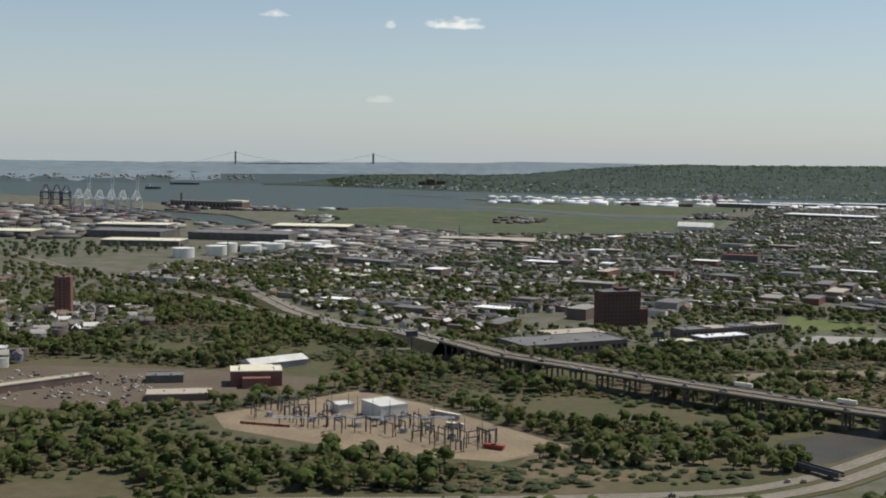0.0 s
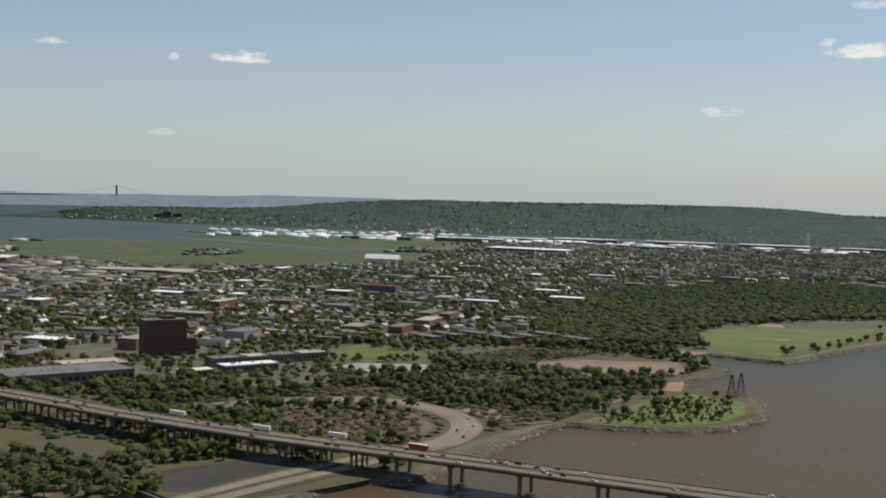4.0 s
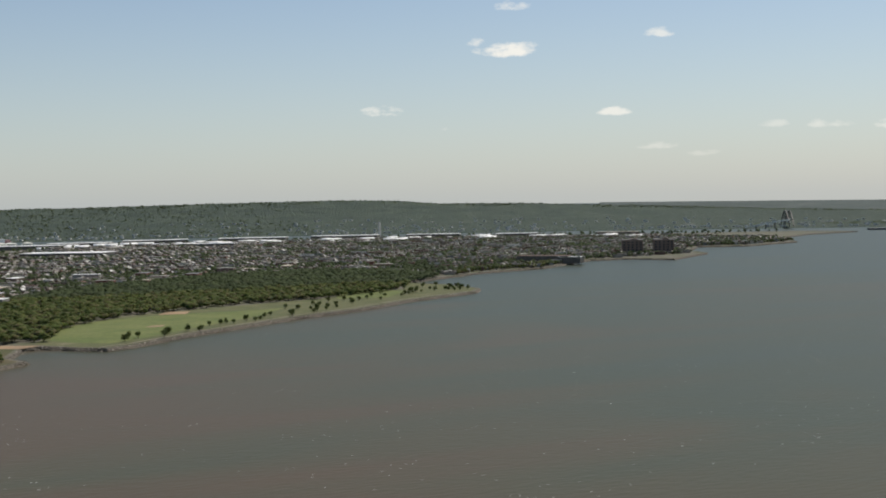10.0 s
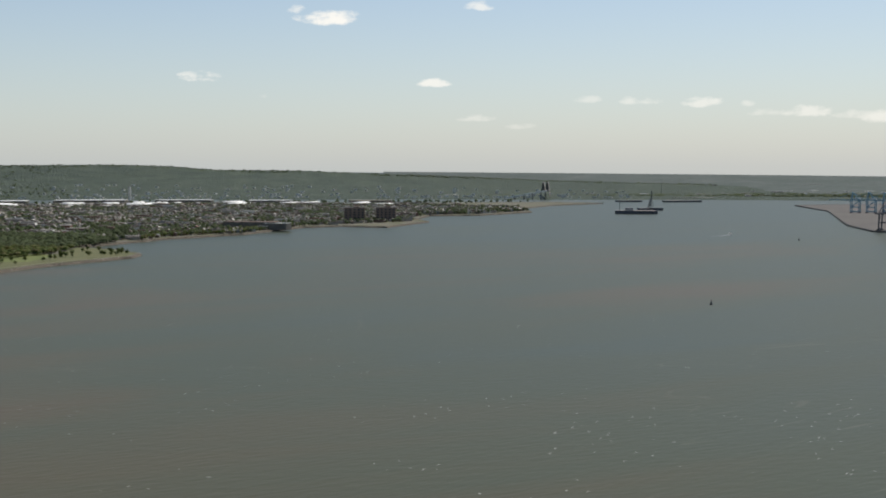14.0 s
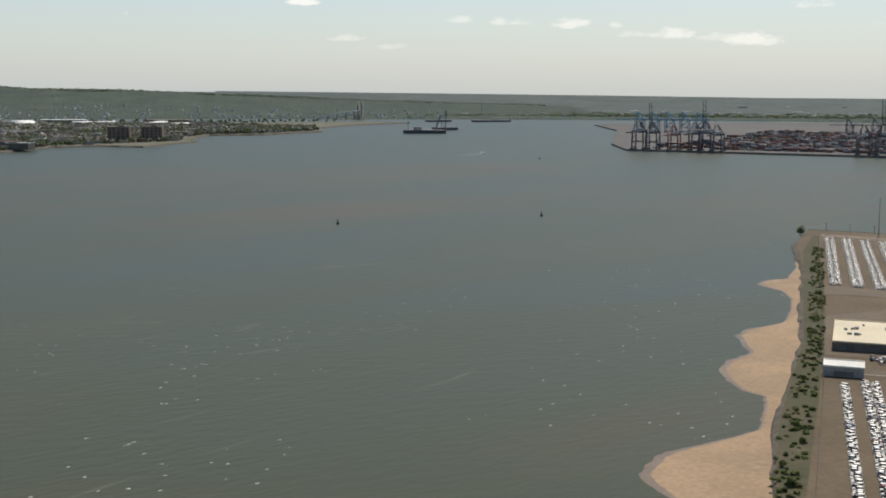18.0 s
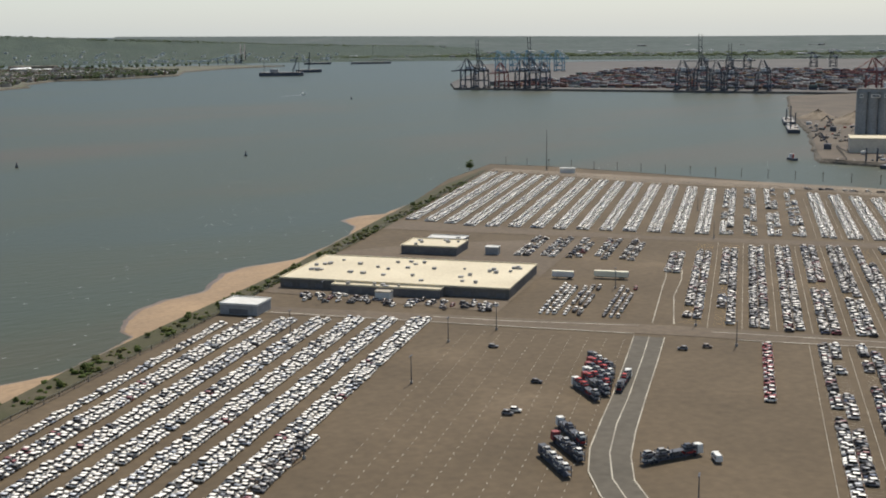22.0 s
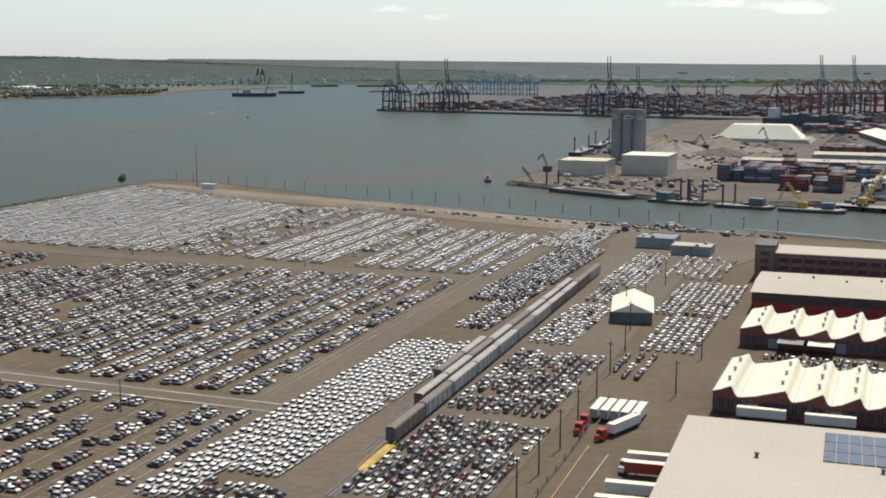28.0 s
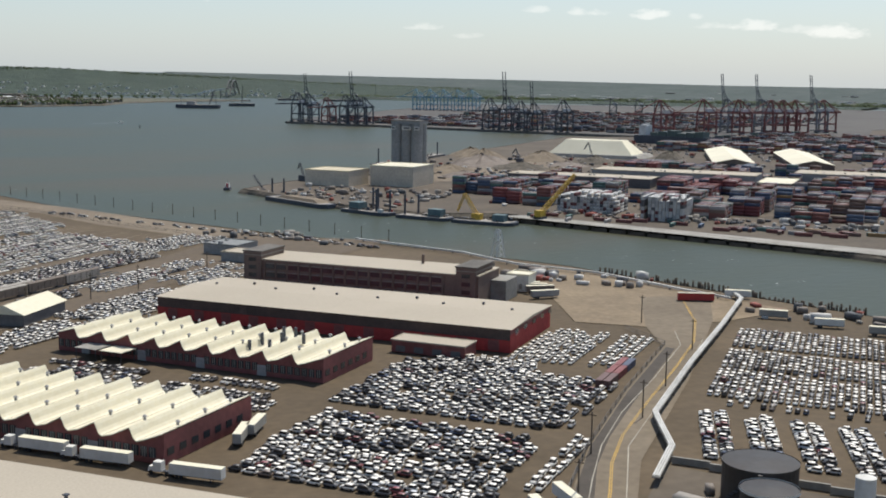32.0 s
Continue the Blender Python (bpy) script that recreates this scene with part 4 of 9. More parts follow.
# scattered round the hall and the gate
for i in range(70):
    one_car(crng.uniform(-28, -20), crng.uniform(-118, -66), crng.random() < 0.5, "mixed")
for v0 in (-53.5, -47.5, -38):
    for i in range(3):
        u = -26.0
        while u < 6:
            if crng.random() < 0.85:
                one_car(u, v0 + i * 1.7, True, "white" if v0 < -50 else "dark")
            u += 2.9
for v0 in (-76, -68, -60, -52, -44):
    for i in range(2):
        u = 46.0
        while u < 78:
            if crng.random() < 0.55:
                one_car(u, v0 + i * 2.7, False, "dark")
            u += 1.6
for u, v in ((-60, -57), (-104, -43.2), (-102, -42.2), (-83.4, -42.3), (-52, -17), (-49, -12)):
    one_car(u, v, False, "mixed")
for i, (x, y, z, turn, s, tall) in enumerate(NEAR_CARS):
    if i < 84:
        copy_thing(FIRST_CAR, pose(x, y, z, 0, 0, math.degrees(turn))).scale = (s, s, tall)
    else:
        CARS["mixed"].append((x, y, z, turn, s, s, tall))
for o in (FIRST_CAR, *FIRST_CAR.children_recursive):
    bpy.data.objects.remove(o)
tv, tf, tm = CAR
PLAIN_CAR = (tv[:16], tf[:14], tm[:14])
far_rows = [r for kind in ("white", "mixed") for r in CARS[kind] if (r[0] - 1000) * UX + r[1] * UY > 92]
far_set = {id(r) for r in far_rows}
scatter("parked_cars", PLAIN_CAR, far_rows, ["car_white", "car_glass", "rubber"], "far rows of new cars, most of them white", "cars")
for kind, rows in CARS.items():
    rows = [r for r in rows if id(r) not in far_set]
    words = {"white": "rows of new cars, most of them white, parked on asphalt", "mixed": "rows of new cars in mixed colours parked on asphalt",
             "dark": "rows of new dark and silver cars parked on asphalt", "bright": "tight block of plain white new cars on asphalt", "red": "short row of mostly red new cars on asphalt", "pale": "tight lines of pale and dark new cars, nose to tail"}[kind]
    scatter("parked_cars", CAR, rows, ["car_" + kind, "car_glass", "rubber"], words, "cars")

# ---- port: roads, markings, buildings ----


def port_strip(name, runs, width, z, material, label):
    sh = Shape()
    for pts in runs:
        sh.strip([P(u, v) for u, v in pts], width, z)
    return tagged(part(name, sh, material), label, "road markings", kind="structure")


def port_area(name, corners, z, material, label, category="road"):
    return area(name, [P(u, v) for u, v in corners], z, material, label, category)


Z1, Z2, Z3 = LOT - 0.04, LOT + 0.0, LOT + 0.03
port_area("road", [(-230, 99.5), (205, 88), (205, 95), (20, 101.5), (-20, 103), (-230, 110)], Z1 + 0.008, "asphalt", "dark asphalt lane between the car lots")
port_area("road", [(-36, -135), (-31, -20), (-34, 102), (-40, 102), (-40, -20), (-43, -135)], Z1 + 0.016, "asphalt", "cross lane between the car lots")
port_area("pavement", [(84, -135), (82, 95), (95, 95), (90, -40), (104, -135)], Z1 + 0.024, "asphalt", "cross lane before the far car lot", "pavement")
port_area("pavement", [(-20, -132), (40, -132), (60, -110), (80, -60), (40, -62), (-28, -64)], Z1 + 0.01 + 0.032, "asphalt", "paved yard round the low hall", "pavement")
port_area("pavement", [(-230, 120), (125, 117), (125, 145), (-230, 157)], Z1 + 0.040, "asphalt", "asphalt beside the railway sidings", "pavement")
port_area("road", [(-70, 299), (-30, 295), (0.8, 288.5), (23, 284.8), (57.6, 281.8), (96, 280), (114, 272), (150, 262), (160, 278), (128, 284.5), (104, 287), (70, 290.5), (41, 292.3), (20, 293.6), (4, 297), (-30, 304), (-70, 313)], Z1 + 0.02 + 0.048, "port_road", "worn brown asphalt road with a yellow centre line")
port_area("road", [(-30, 296), (0.8, 289), (23, 285), (57.6, 282.2), (95.7, 280.6), (95, 282.6), (49, 285), (29, 286.4), (15.3, 288.3), (2, 291.6), (-30, 299)], Z1 + 0.02 + 0.06, "oily", "dark oil-stained shoulder of the port road")
port_area("pavement", [(112, 256), (150, 236), (172, 220), (185, 230), (165, 265), (150, 300), (128, 287), (114, 272)], Z1 + 0.01 + 0.056, "gravel", "dusty turning ground beside the quay", "pavement")
port_area("pavement", [(110, 120), (200, 108), (215, 160), (150, 160), (112, 150)], Z1 + 0.01 + 0.064, "asphalt", "worn paved yard by the quay", "pavement")
# painted lines of the lots
lines = []


def leaning(u0, u1, v, mark):
    return [(u0, v + LEAN * (u0 - mark)), (u1, v + LEAN * (u1 - mark))]


for k in range(11):
    for i in range(54):
        u = -196 + 2.8 * i
        c = -66 + 4.0 * k + LEAN * (u + 54)
        lines.append([(u, c), (u + 0.9, c - 0.037)])
for k in range(12):
    lines.append(leaning(-200, -42, 9.1 + 7.93 * k, -41))
for k in range(15):
    lines.append(leaning(-31, 82, -13.3 + 7.78 * k, -31))
for v in (12.5, 20.6, 28.5, 36.3, 51, 59.3, 67.2, 74.8, 82.6):
    lines.append(leaning(96, 190, v, 95))
lines += [[(-31, 94), (190, 86.5)], [(-31, 97), (190, 89)], [(-200, 103), (-42, 100)], [(-200, 106.5), (-42, 102)]]
port_strip("lot_line", lines, 0.09, Z3, "line", "faded painted lines along the parking rows")
port_strip("lot_line", [[(-41.2, -135), (-41.2, -78), (-40.6, -29)], [(-40.8, -6), (-39.6, 40), (-39, 102)], [(-35, -12), (-35.2, 40), (-34.6, 102)], [(-33, -29), (-36, -60), (-36, -78)]], 0.45, Z3 + 0.01, "line", "pale double lines along the cross lane")
stall = []
for v, mark in [(13.1 + 7.93 * k, -41) for k in range(11)]:
    for i in range(110):
        u = -186 + 1.32 * i
        c = v + LEAN * (u - mark)
        stall.append([(u, c - 2.6), (u, c + 2.6)])
port_strip("lot_line", stall, 0.06, Z3 - 0.01, "line", "thin worn stall lines between parked cars")
stall = []
for k in range(15):
    for i in range(84):
        u = -28 + 1.28 * i
        c = -17.2 + 7.78 * k + LEAN * (u + 31)
        stall.append([(u, c - 2.6), (u, c + 2.6)])
port_strip("lot_line", stall, 0.06, Z3 - 0.014, "yellow_line", "worn yellow stall lines of the middle lot")
mid = [(-172, 10), (-160, -1), (-152, -7.6), (-145, -12.8), (-139, -16.6), (-130, -20.4), (-119, -22.5), (-104.5, -23.5), (-89, -23.6), (-60, -24.5), (-43, -25.2)]
left = [(-176, 7), (-163, -4.2), (-154, -11.2), (-145.5, -16.4), (-137.5, -21), (-128, -24.5), (-117.6, -26), (-104, -26.4), (-87.7, -26.7), (-60, -27.8), (-43, -28.6)]
right = [(-168, 13), (-157, 2), (-150, -4.4), (-144.2, -9.6), (-138.2, -13.4), (-130, -17), (-120, -18.9), (-107.6, -19.8), (-86, -20.5), (-60, -21.2), (-43, -21.8)]
port_strip("lot_line", [left, right, [(-30, -26), (10, -28), (24, -28.5), (38, -30)], [(-30, -21), (0, -24), (20, -24), (34, -25)]], 0.22, Z3 + 0.06, "line", "pale edge lines of the curving lot road")
port_strip("lot_line", [mid], 0.22, Z3 + 0.06, "line", "pale centre line of the curving lot road")
port_area("road", left + right[::-1], Z2 + 0.072, "lot_road", "curving grey lot road")
CENTRE = [(-70, 310), (-30, 300.5), (4.9, 293.0), (17, 290.0), (31, 288.0), (52.5, 287.0), (79, 286.2), (103, 285.0), (125, 281), (150, 273)]
for side in (-0.14, 0.14):
    port_strip("lot_line", [[(u, v + side) for u, v in CENTRE]], 0.16, Z3 + 0.05, "yellow_line", "yellow centre line of the port road")
port_strip("lot_line", [[(-70, 307.5), (-30, 298), (8.8, 289.4), (24.3, 286.4), (43.7, 284.6), (68.7, 284.3), (99, 283), (112, 279)], [(-30, 303.4), (8.6, 294.4), (26, 290.2), (46, 289.3), (66.4, 289.0), (90, 287.6), (107, 286.2)]], 0.16, Z3 + 0.05, "line", "white edge lines of the port road")

port_strip("lot_line", [[(-110, 159), (-60, 158.4), (-37, 157.6)]], 0.16, Z3 + 0.05, "yellow_line", "yellow centre line of the gate road")
port_strip("lot_line", [[(-110, 162), (-60, 161.6), (-40, 161.4)], [(-110, 156.6), (-60, 156.2)]], 0.16, Z3 + 0.05, "line", "white edge lines of the gate road")
# beach, bank and scrub along the lots
SHORE = [(-235, -142), (-185, -142), (-170, -143.5), (-159, -146), (-146, -157), (-134, -164), (-123, -162.5), (-114, -156.5), (-104, -148), (-96, -143.5), (-83, -142.5), (-65, -144), (-61, -150), (-53, -154), (-39, -159), (-27, -156.5), (-16, -152), (-2, -155.4), (7, -159), (21, -154.5), (32, -146), (50, -144), (79, -145), (97, -149.6), (109, -160),
         (122, -157.5), (128, -149.5), (158, -147.5), (213, -150)]
sh = Shape()
steps = 224
for i in range(steps + 1):
    u = -235 + 448 * i / steps
    out = between(SHORE, u) + noise.noise((u * 0.09, 0, 0)) * 1.2 + noise.noise((u * 0.4, 5, 0)) * 0.8
    for f, z in ((-0.1, -0.4), (0.0, -0.06), (0.12, 0.12), (0.6, 0.5), (1.0, 1.0)):
        v = out + (-134 - max(0, u) * 0.04 - out) * f
        sh.v.append((*P(u, v), z + noise.noise((u * 0.2, v * 0.2, 1)) * 0.1 * (0 < f < 1)))
for i in range(steps):
    for k in range(4):
        sh.f.append((5 * i + k, 5 * i + k + 1, 5 * i + k + 6, 5 * i + k + 5))
        sh.m.append(1 if k < 2 else 0)
tagged(part("beach", sh, ["sand", "wet_sand"], smooth=True), "tan sand beach with bars bared at low tide", "beach", kind="structure")
area("verge", [P(-230, -130), P(-60, -130.3), P(20, -131.5), P(105, -134), P(225, -140), P(262, -141), P(262, -144), P(200, -146), P(150, -143.3), P(96, -141.3), P(55, -139.3), P(0, -136.8), P(-40, -137.3), P(-71, -137.8), P(-100, -137.8), P(-122, -136.6), P(-142, -135.3), P(-180, -132.2), P(-230, -131.4)], LOT + 0.05, "scrub_bank", "dark scrubby bank above the beach", "verge")
area("verge", [P(262, -140), P(230, -60), P(218, 5), P(200, 50), P(190, 95), P(200, 112), P(212, 100), P(222, 60), P(240, 0), P(252, -60), P(272, -140)], LOT + 0.02, "dirt", "bare strip along the channel bank", "verge")


def box_part(name, x0, x1, y0, y1, z0, z1, material, parent, label=""):
    sh = Shape()
    sh.box((x0 + x1) / 2, (y0 + y1) / 2, z0, x1 - x0, y1 - y0, z1 - z0)
    return part(name, sh, material, parent, label)


def flat_hall(at, lu, lv, h, wall, roof, label, name="warehouse", lip=0.25, units=0, seed=1, windows=0, doors=0, unit_mat="grey_wall"):
    """A plain flat-roofed hall. Local x: 0 to lu, local y: 0 to -lv."""
    ob = thing(name, at, label, "building")
    sh = Shape()
    sh.box(lu / 2, -lv / 2, 0, lu, lv, h)
    part("wall", sh, wall, ob)
    rf = Shape()
    rf.box(lu / 2, -lv / 2, h, lu + 0.3, lv + 0.3, 0.18)
    roof_ob = part("roof", rf, roof, ob)
    for x0, x1, y0, y1 in () if not lip else ((-0.16, 0.05, -lv - 0.16, 0.16), (lu - 0.05, lu + 0.16, -lv - 0.16, 0.16), (0.05, lu - 0.05, -0.05, 0.16), (0.05, lu - 0.05, -lv - 0.16, -lv + 0.05)):
        box_part("parapet", x0, x1, y0, y1, h + 0.18, h + 0.18 + lip, roof, roof_ob)
    rng = random.Random(seed)
    for i in range(units):
        x, y = rng.uniform(0.12, 0.88) * lu, -rng.uniform(0.04, 0.96) * lv
        s = rng.uniform(0.5, 1.1)
        part("roof_unit", Shape().box(0, 0, 0, s, s * 1.3, rng.uniform(0.4, 0.8)), unit_mat, roof_ob, at=pose(x, y, h + 0.18))
    for i in range(windows):
        y = -(i + 0.5) * lv / windows
        part("window", Shape().box(0, 0, 0, 0.1, lv / windows * 0.55, h * 0.3), "glass_dark", ob, at=pose(-0.01, y, h * 0.42))
    for i in range(doors):
        y = -(i + 0.5) * lv / doors
        part("loading_door", Shape().box(0, 0, 0, 0.12, lv / doors * 0.5, h * 0.5), "dark_roof", ob, at=pose(-0.02, y, 0.25))
    return ob


# low cream-roofed hall of the car lot, with its annexes
flat_hall(at_port(-13.6, -128.4), 33.5, 64, 2.5, "dark_concrete", "tan_roof", "long low hall with a cream roof and dark walls", units=34, seed=3, doors=14)
flat_hall(at_port(-17, -112), 3.3, 30, 2.1, "dark_roof", "tan_roof", "low front annex with a cream roof", doors=8, units=5, seed=9)
flat_hall(at_port(41, -112), 13, 18, 2.4, "dark_roof", "tan_roof", "small cream-roofed office behind the hall", units=6, seed=5, doors=3)
flat_hall(at_port(56, -108), 6, 12, 2.3, "dark_roof", "white_wall", "small store with a white roof", units=1, doors=2)
flat_hall(at_port(-46, -130), 8, 10, 2.5, "grey_wall", "white_wall", "small shed with a white roof by the sea bank", doors=1)
flat_hall(at_port(45, -86), 3, 4, 2.2, "grey_wall", "white_wall", "small white site cabin", name="cabin", lip=0.1)
flat_hall(at_port(-22, -98), 2.4, 4, 2.0, "white_wall", "grey_roof", "small gatehouse before the hall", name="cabin", lip=0.1)
flat_hall(at_port(258, -104), 3, 7, 2.2, "white_wall", "white_wall", "small white hut on the channel bank", name="hut", lip=0.05)


def sawtooth(u0, v0, lu, lv, valleys, label, windows=True, stacks=0):
    """A shed with a sawtooth roof: from each valley the roof climbs gently along v, then drops by a steep hollow face into the next."""
    ob = thing("sawtooth_shed", at_port(u0, v0), label, "building")
    low, high = 2.9, 4.75
    edges = [0.0, *valleys, lv]
    teeth = []
    for i, (a, b) in enumerate(zip(edges, edges[1:])):
        last = i == len(edges) - 2
        rise = [(a, low + (0.75 if i == 0 else 0.0)), (a + (b - a) * 0.3, low + (1.1 if i == 0 else 0.42))]
        if last:
            rise += [(b, high - 0.2)]
        else:
            rise += [(b - 1.35, high), (b - 1.05, high - 0.45), (b - 0.75, low + 0.65), (b - 0.4, low + 0.2), (b, low)]
        teeth.append(rise)
    prof = []
    for seg in teeth:
        prof += seg if not prof else seg[1:]
    wall = Shape()
    n = len(prof)
    for x in (0, lu):
        wall.add([(x, -y, z) for y, z in prof] + [(x, -lv, 0), (x, 0, 0)], [tuple(range(n + 2)) if x else tuple(range(n + 1, -1, -1))])
    wall.add([(0, 0, 0), (lu, 0, 0), (lu, 0, prof[0][1]), (0, 0, prof[0][1])], [(0, 1, 2, 3)])
    wall.add([(0, -lv, 0), (lu, -lv, 0), (lu, -lv, prof[-1][1]), (0, -lv, prof[-1][1])], [(3, 2, 1, 0)])
    part("wall", wall, "maroon", ob)
    for seg in teeth:
        sh = Shape()
        for (ya, za), (yb, zb) in zip(seg, seg[1:]):
            sh.add([(-0.35, -ya, za + 0.03), (lu + 0.35, -ya, za + 0.03), (lu + 0.35, -yb, zb + 0.03), (-0.35, -yb, zb + 0.03),
                    (-0.35, -ya, za + 0.2), (lu + 0.35, -ya, za + 0.2), (lu + 0.35, -yb, zb + 0.2), (-0.35, -yb, zb + 0.2)],
                   [(4, 7, 6, 5), (0, 1, 2, 3), (0, 3, 7, 4), (1, 5, 6, 2)])
        roof = part("roof_tooth", sh, "white_roof", ob)
        top = seg[2][0]
        part("gutter", Shape().box(lu / 2, -seg[0][0] - 0.1, seg[0][1] + 0.21, lu, 0.16, 0.05), "grey_roof", roof)
        for k in range(3):
            vent = Shape().cyl(0, 0, 0, 0.22, 0.55, 8).cyl(0, 0, 0.55, 0.42, 0.25, 8, r2=0.15)
            part("roof_vent", vent, "grey_wall", roof, at=pose(lu * (0.2 + 0.3 * k), -(top - 0.9), high - 0.15))
    if windows:
        for i in range(int(lv / 1.5)):
            y = -(i + 0.5) * 1.5
            if i % 9 == 4:
                part("loading_door", Shape().box(0, 0, 0, 0.14, 1.9, 2.0), "grey_wall", ob, at=pose(-0.03, y, 0))
            else:
                part("window", Shape().box(0, 0, 0, 0.1, 1.2, 1.5).box(-0.06, -0.2, 0, 0.05, 0.09, 1.5, mi=1).box(-0.06, 0.2, 0, 0.05, 0.09, 1.5, mi=1), ["glass_dark", "concrete"], ob, at=pose(-0.02, y, 0.9))
        for i in range(int(lu / 3)):
            part("window", Shape().box(0, 0, 0, 1.6, 0.1, 1.1), "glass_dark", ob, at=pose(1.5 + 3 * i, -lv - 0.02, 1.2))
    for i in range(stacks):
        part("roof_stack", Shape().cyl(0, 0, 0, 0.35, 1.9 + 0.5 * (i % 3), 10), "dark_steel", ob, at=pose(4 + 4.5 * (i % 4), -(lv * 0.7 + 2.2 * (i // 2)), high - 1.2))
    return ob


sawtooth(-11.4, 172.6, 23, 59.8, (4.4, 13.3, 19.3, 25.1, 31.0, 37.1, 43.0, 49.1, 55.3), "maroon brick shed with a cream sawtooth roof")
sawtooth(38.3, 170.6, 20, 60.2, (5.6, 12.3, 18.6, 24.8, 30.7, 36.8, 42.9, 48.9, 55.2), "maroon brick shed with cream sawtooth roof and dark stacks", stacks=7)

for v, skin in ((178.5, "concrete"), (184.5, "white_roof")):
    aw = thing("awning", at_port(33.5, v), "low open awning beside the sawtooth shed", "awning")
    part("sheet", Shape().box(2.4, -2.6, 2.2, 4.6, 5.2, 0.12), skin, aw)
    for x in (0.3, 4.4):
        for y in (-0.3, -4.9):
            part("post", Shape().box(x, y, 0, 0.12, 0.12, 2.2), "steel", aw)
# the long red warehouse
hall = thing("warehouse", at_port(73.6, 168.6, LOT, 1.5), "long dark red warehouse with a pale grey low-pitched roof", "building")
lu, lv = 28.5, 84.6
sh = Shape().box(lu / 2, -lv / 2, 0, lu, lv, 3.7)
part("wall", sh, "red_wall", hall)
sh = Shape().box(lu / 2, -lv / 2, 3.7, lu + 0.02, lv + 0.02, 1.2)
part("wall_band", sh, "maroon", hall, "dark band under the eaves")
# the front wall is dark brown along its upper half
part("wall_band", Shape().box(-0.01, -lv / 2, 2.55, 0.06, lv - 0.1, 2.3), "weathered_band", hall, "dark brown band over the red wall")
for k in range(2):
    y0, y1 = -lv / 2 * k, -lv / 2 * (k + 1)
    sh = Shape()
    sh.add([(-0.4, y0 + (0.4 if k == 0 else -0.02), 4.9), (lu / 2, y0 + (0.4 if k == 0 else -0.02), 5.5), (lu + 0.4, y0 + (0.4 if k == 0 else -0.02), 4.9), (-0.4, y1 - (0.4 if k else 0), 4.9), (lu / 2, y1 - (0.4 if k else 0), 5.5), (lu + 0.4, y1 - (0.4 if k else 0), 4.9)],
           [(0, 1, 4, 3), (1, 2, 5, 4), (0, 3, 5, 2), (0, 2, 1), (3, 4, 5)])
    roof = part("roof", sh, "grey_roof", hall)
    for i in range(5):
        part("roof_vent", Shape().box(0, 0, 0, 0.5, 0.5, 0.5), "dark_steel", roof, at=pose(17 + (i % 2) * 4, y0 - 5 - i * 8, 5.3))
for i in range(12):
    part("loading_door", Shape().box(0, 0, 0, 0.12, 2.4, 2.1), "maroon", hall, at=pose(-0.03, -4 - i * 7, 0.3))
for i in range(5):
    part("window", Shape().box(0, 0, 0, 2.2, 0.1, 1.0), "glass_dark", hall, at=pose(4 + 6 * i, -lv - 0.02, 3.2))
flat_hall(at_port(66.5, 231), 6, 16, 2.4, "maroon", "grey_roof", "low dark red lean-to with a pale roof", name="annex", lip=0.1, doors=4)

# old brick storehouse with corner towers
store = thing("brick_storehouse", at_port(117, 164, LOT, 1.0), "old brown brick storehouse with corner towers and window bands", "building")
part("wall", Shape().box(8, -33, 0, 15, 65, 7.3), "brick", store)
part("roof", Shape().box(8, -33, 7.3, 15.4, 65.4, 0.3), "grey_roof", store)
for y in (-2.6, -62.4):
    t = part("tower", Shape().box(6, y, 0, 12, 5.2, 9.3), "brick", store)
    part("tower_cap", Shape().box(6, y, 9.3, 12.5, 5.7, 0.35), "dark_concrete", t)
    part("tower_cap", Shape().box(6, y, 8.4, 12.3, 5.5, 0.2), "concrete", t)
    for row in range(4):
        part("window", Shape().box(-0.02, y, 0.8 + 2.0 * row, 0.12, 2.2, 1.0), "glass_dark", t)
part("annex", Shape().box(14, -67, 0, 9, 5, 5.2), "concrete", store)
for i in range(16):
    part("pilaster", Shape().box(0.4, -6.0 - 3.35 * i, 0, 0.3, 0.45, 7.3), "brick", store)
for row in range(3):
    band = part("sill_band", Shape().box(0.42, -31.5, 2.05 + 2.2 * row, 0.15, 50, 0.18), "concrete", store)
    for i in range(15):
        part("window", Shape().box(0.43, -7.6 - 3.35 * i, 0.75 + 2.2 * row, 0.14, 2.5, 1.1), "glass_dark", store)
for i in range(3):
    for row in range(4):
        part("window", Shape().box(2.4 + 3.4 * i, -65.05, 0.8 + 2.0 * row, 1.7, 0.1, 1.0), "glass_dark", store)
part("chimney", Shape().cyl(12, -46, 7.6, 0.4, 2.4, 10), "brick", store)

# big near roof with a solar field
near = thing("warehouse", at_port(-37, 173, LOT, 2.5), "huge warehouse with a smooth beige roof and solar panels", "building")
part("wall", Shape().box(-45, -55, 0, 90, 110, 6.3), "grey_wall", near)
part("roof", Shape().box(-45, -55, 6.3, 90.6, 110.6, 0.35), "grey_roof", near)
for i in range(13):
    for j in range(3):
        part("solar_panel", Shape().box(-2.5 - 4.3 * j - 2.0, -20.3 - 1.66 * i, 6.72, 4.1, 1.55, 0.1), "solar", near)
for x, y in ((-16, -11), (-17.5, -27), (-19, -34), (-9, -47), (-21, -40), (-8, -68), (-20, -74), (-30, -60)):
    part("roof_vent", Shape().cyl(x, y, 6.65, 0.22, 0.45, 8).box(x, y, 7.1, 0.6, 0.6, 0.18), "dark_steel", near)

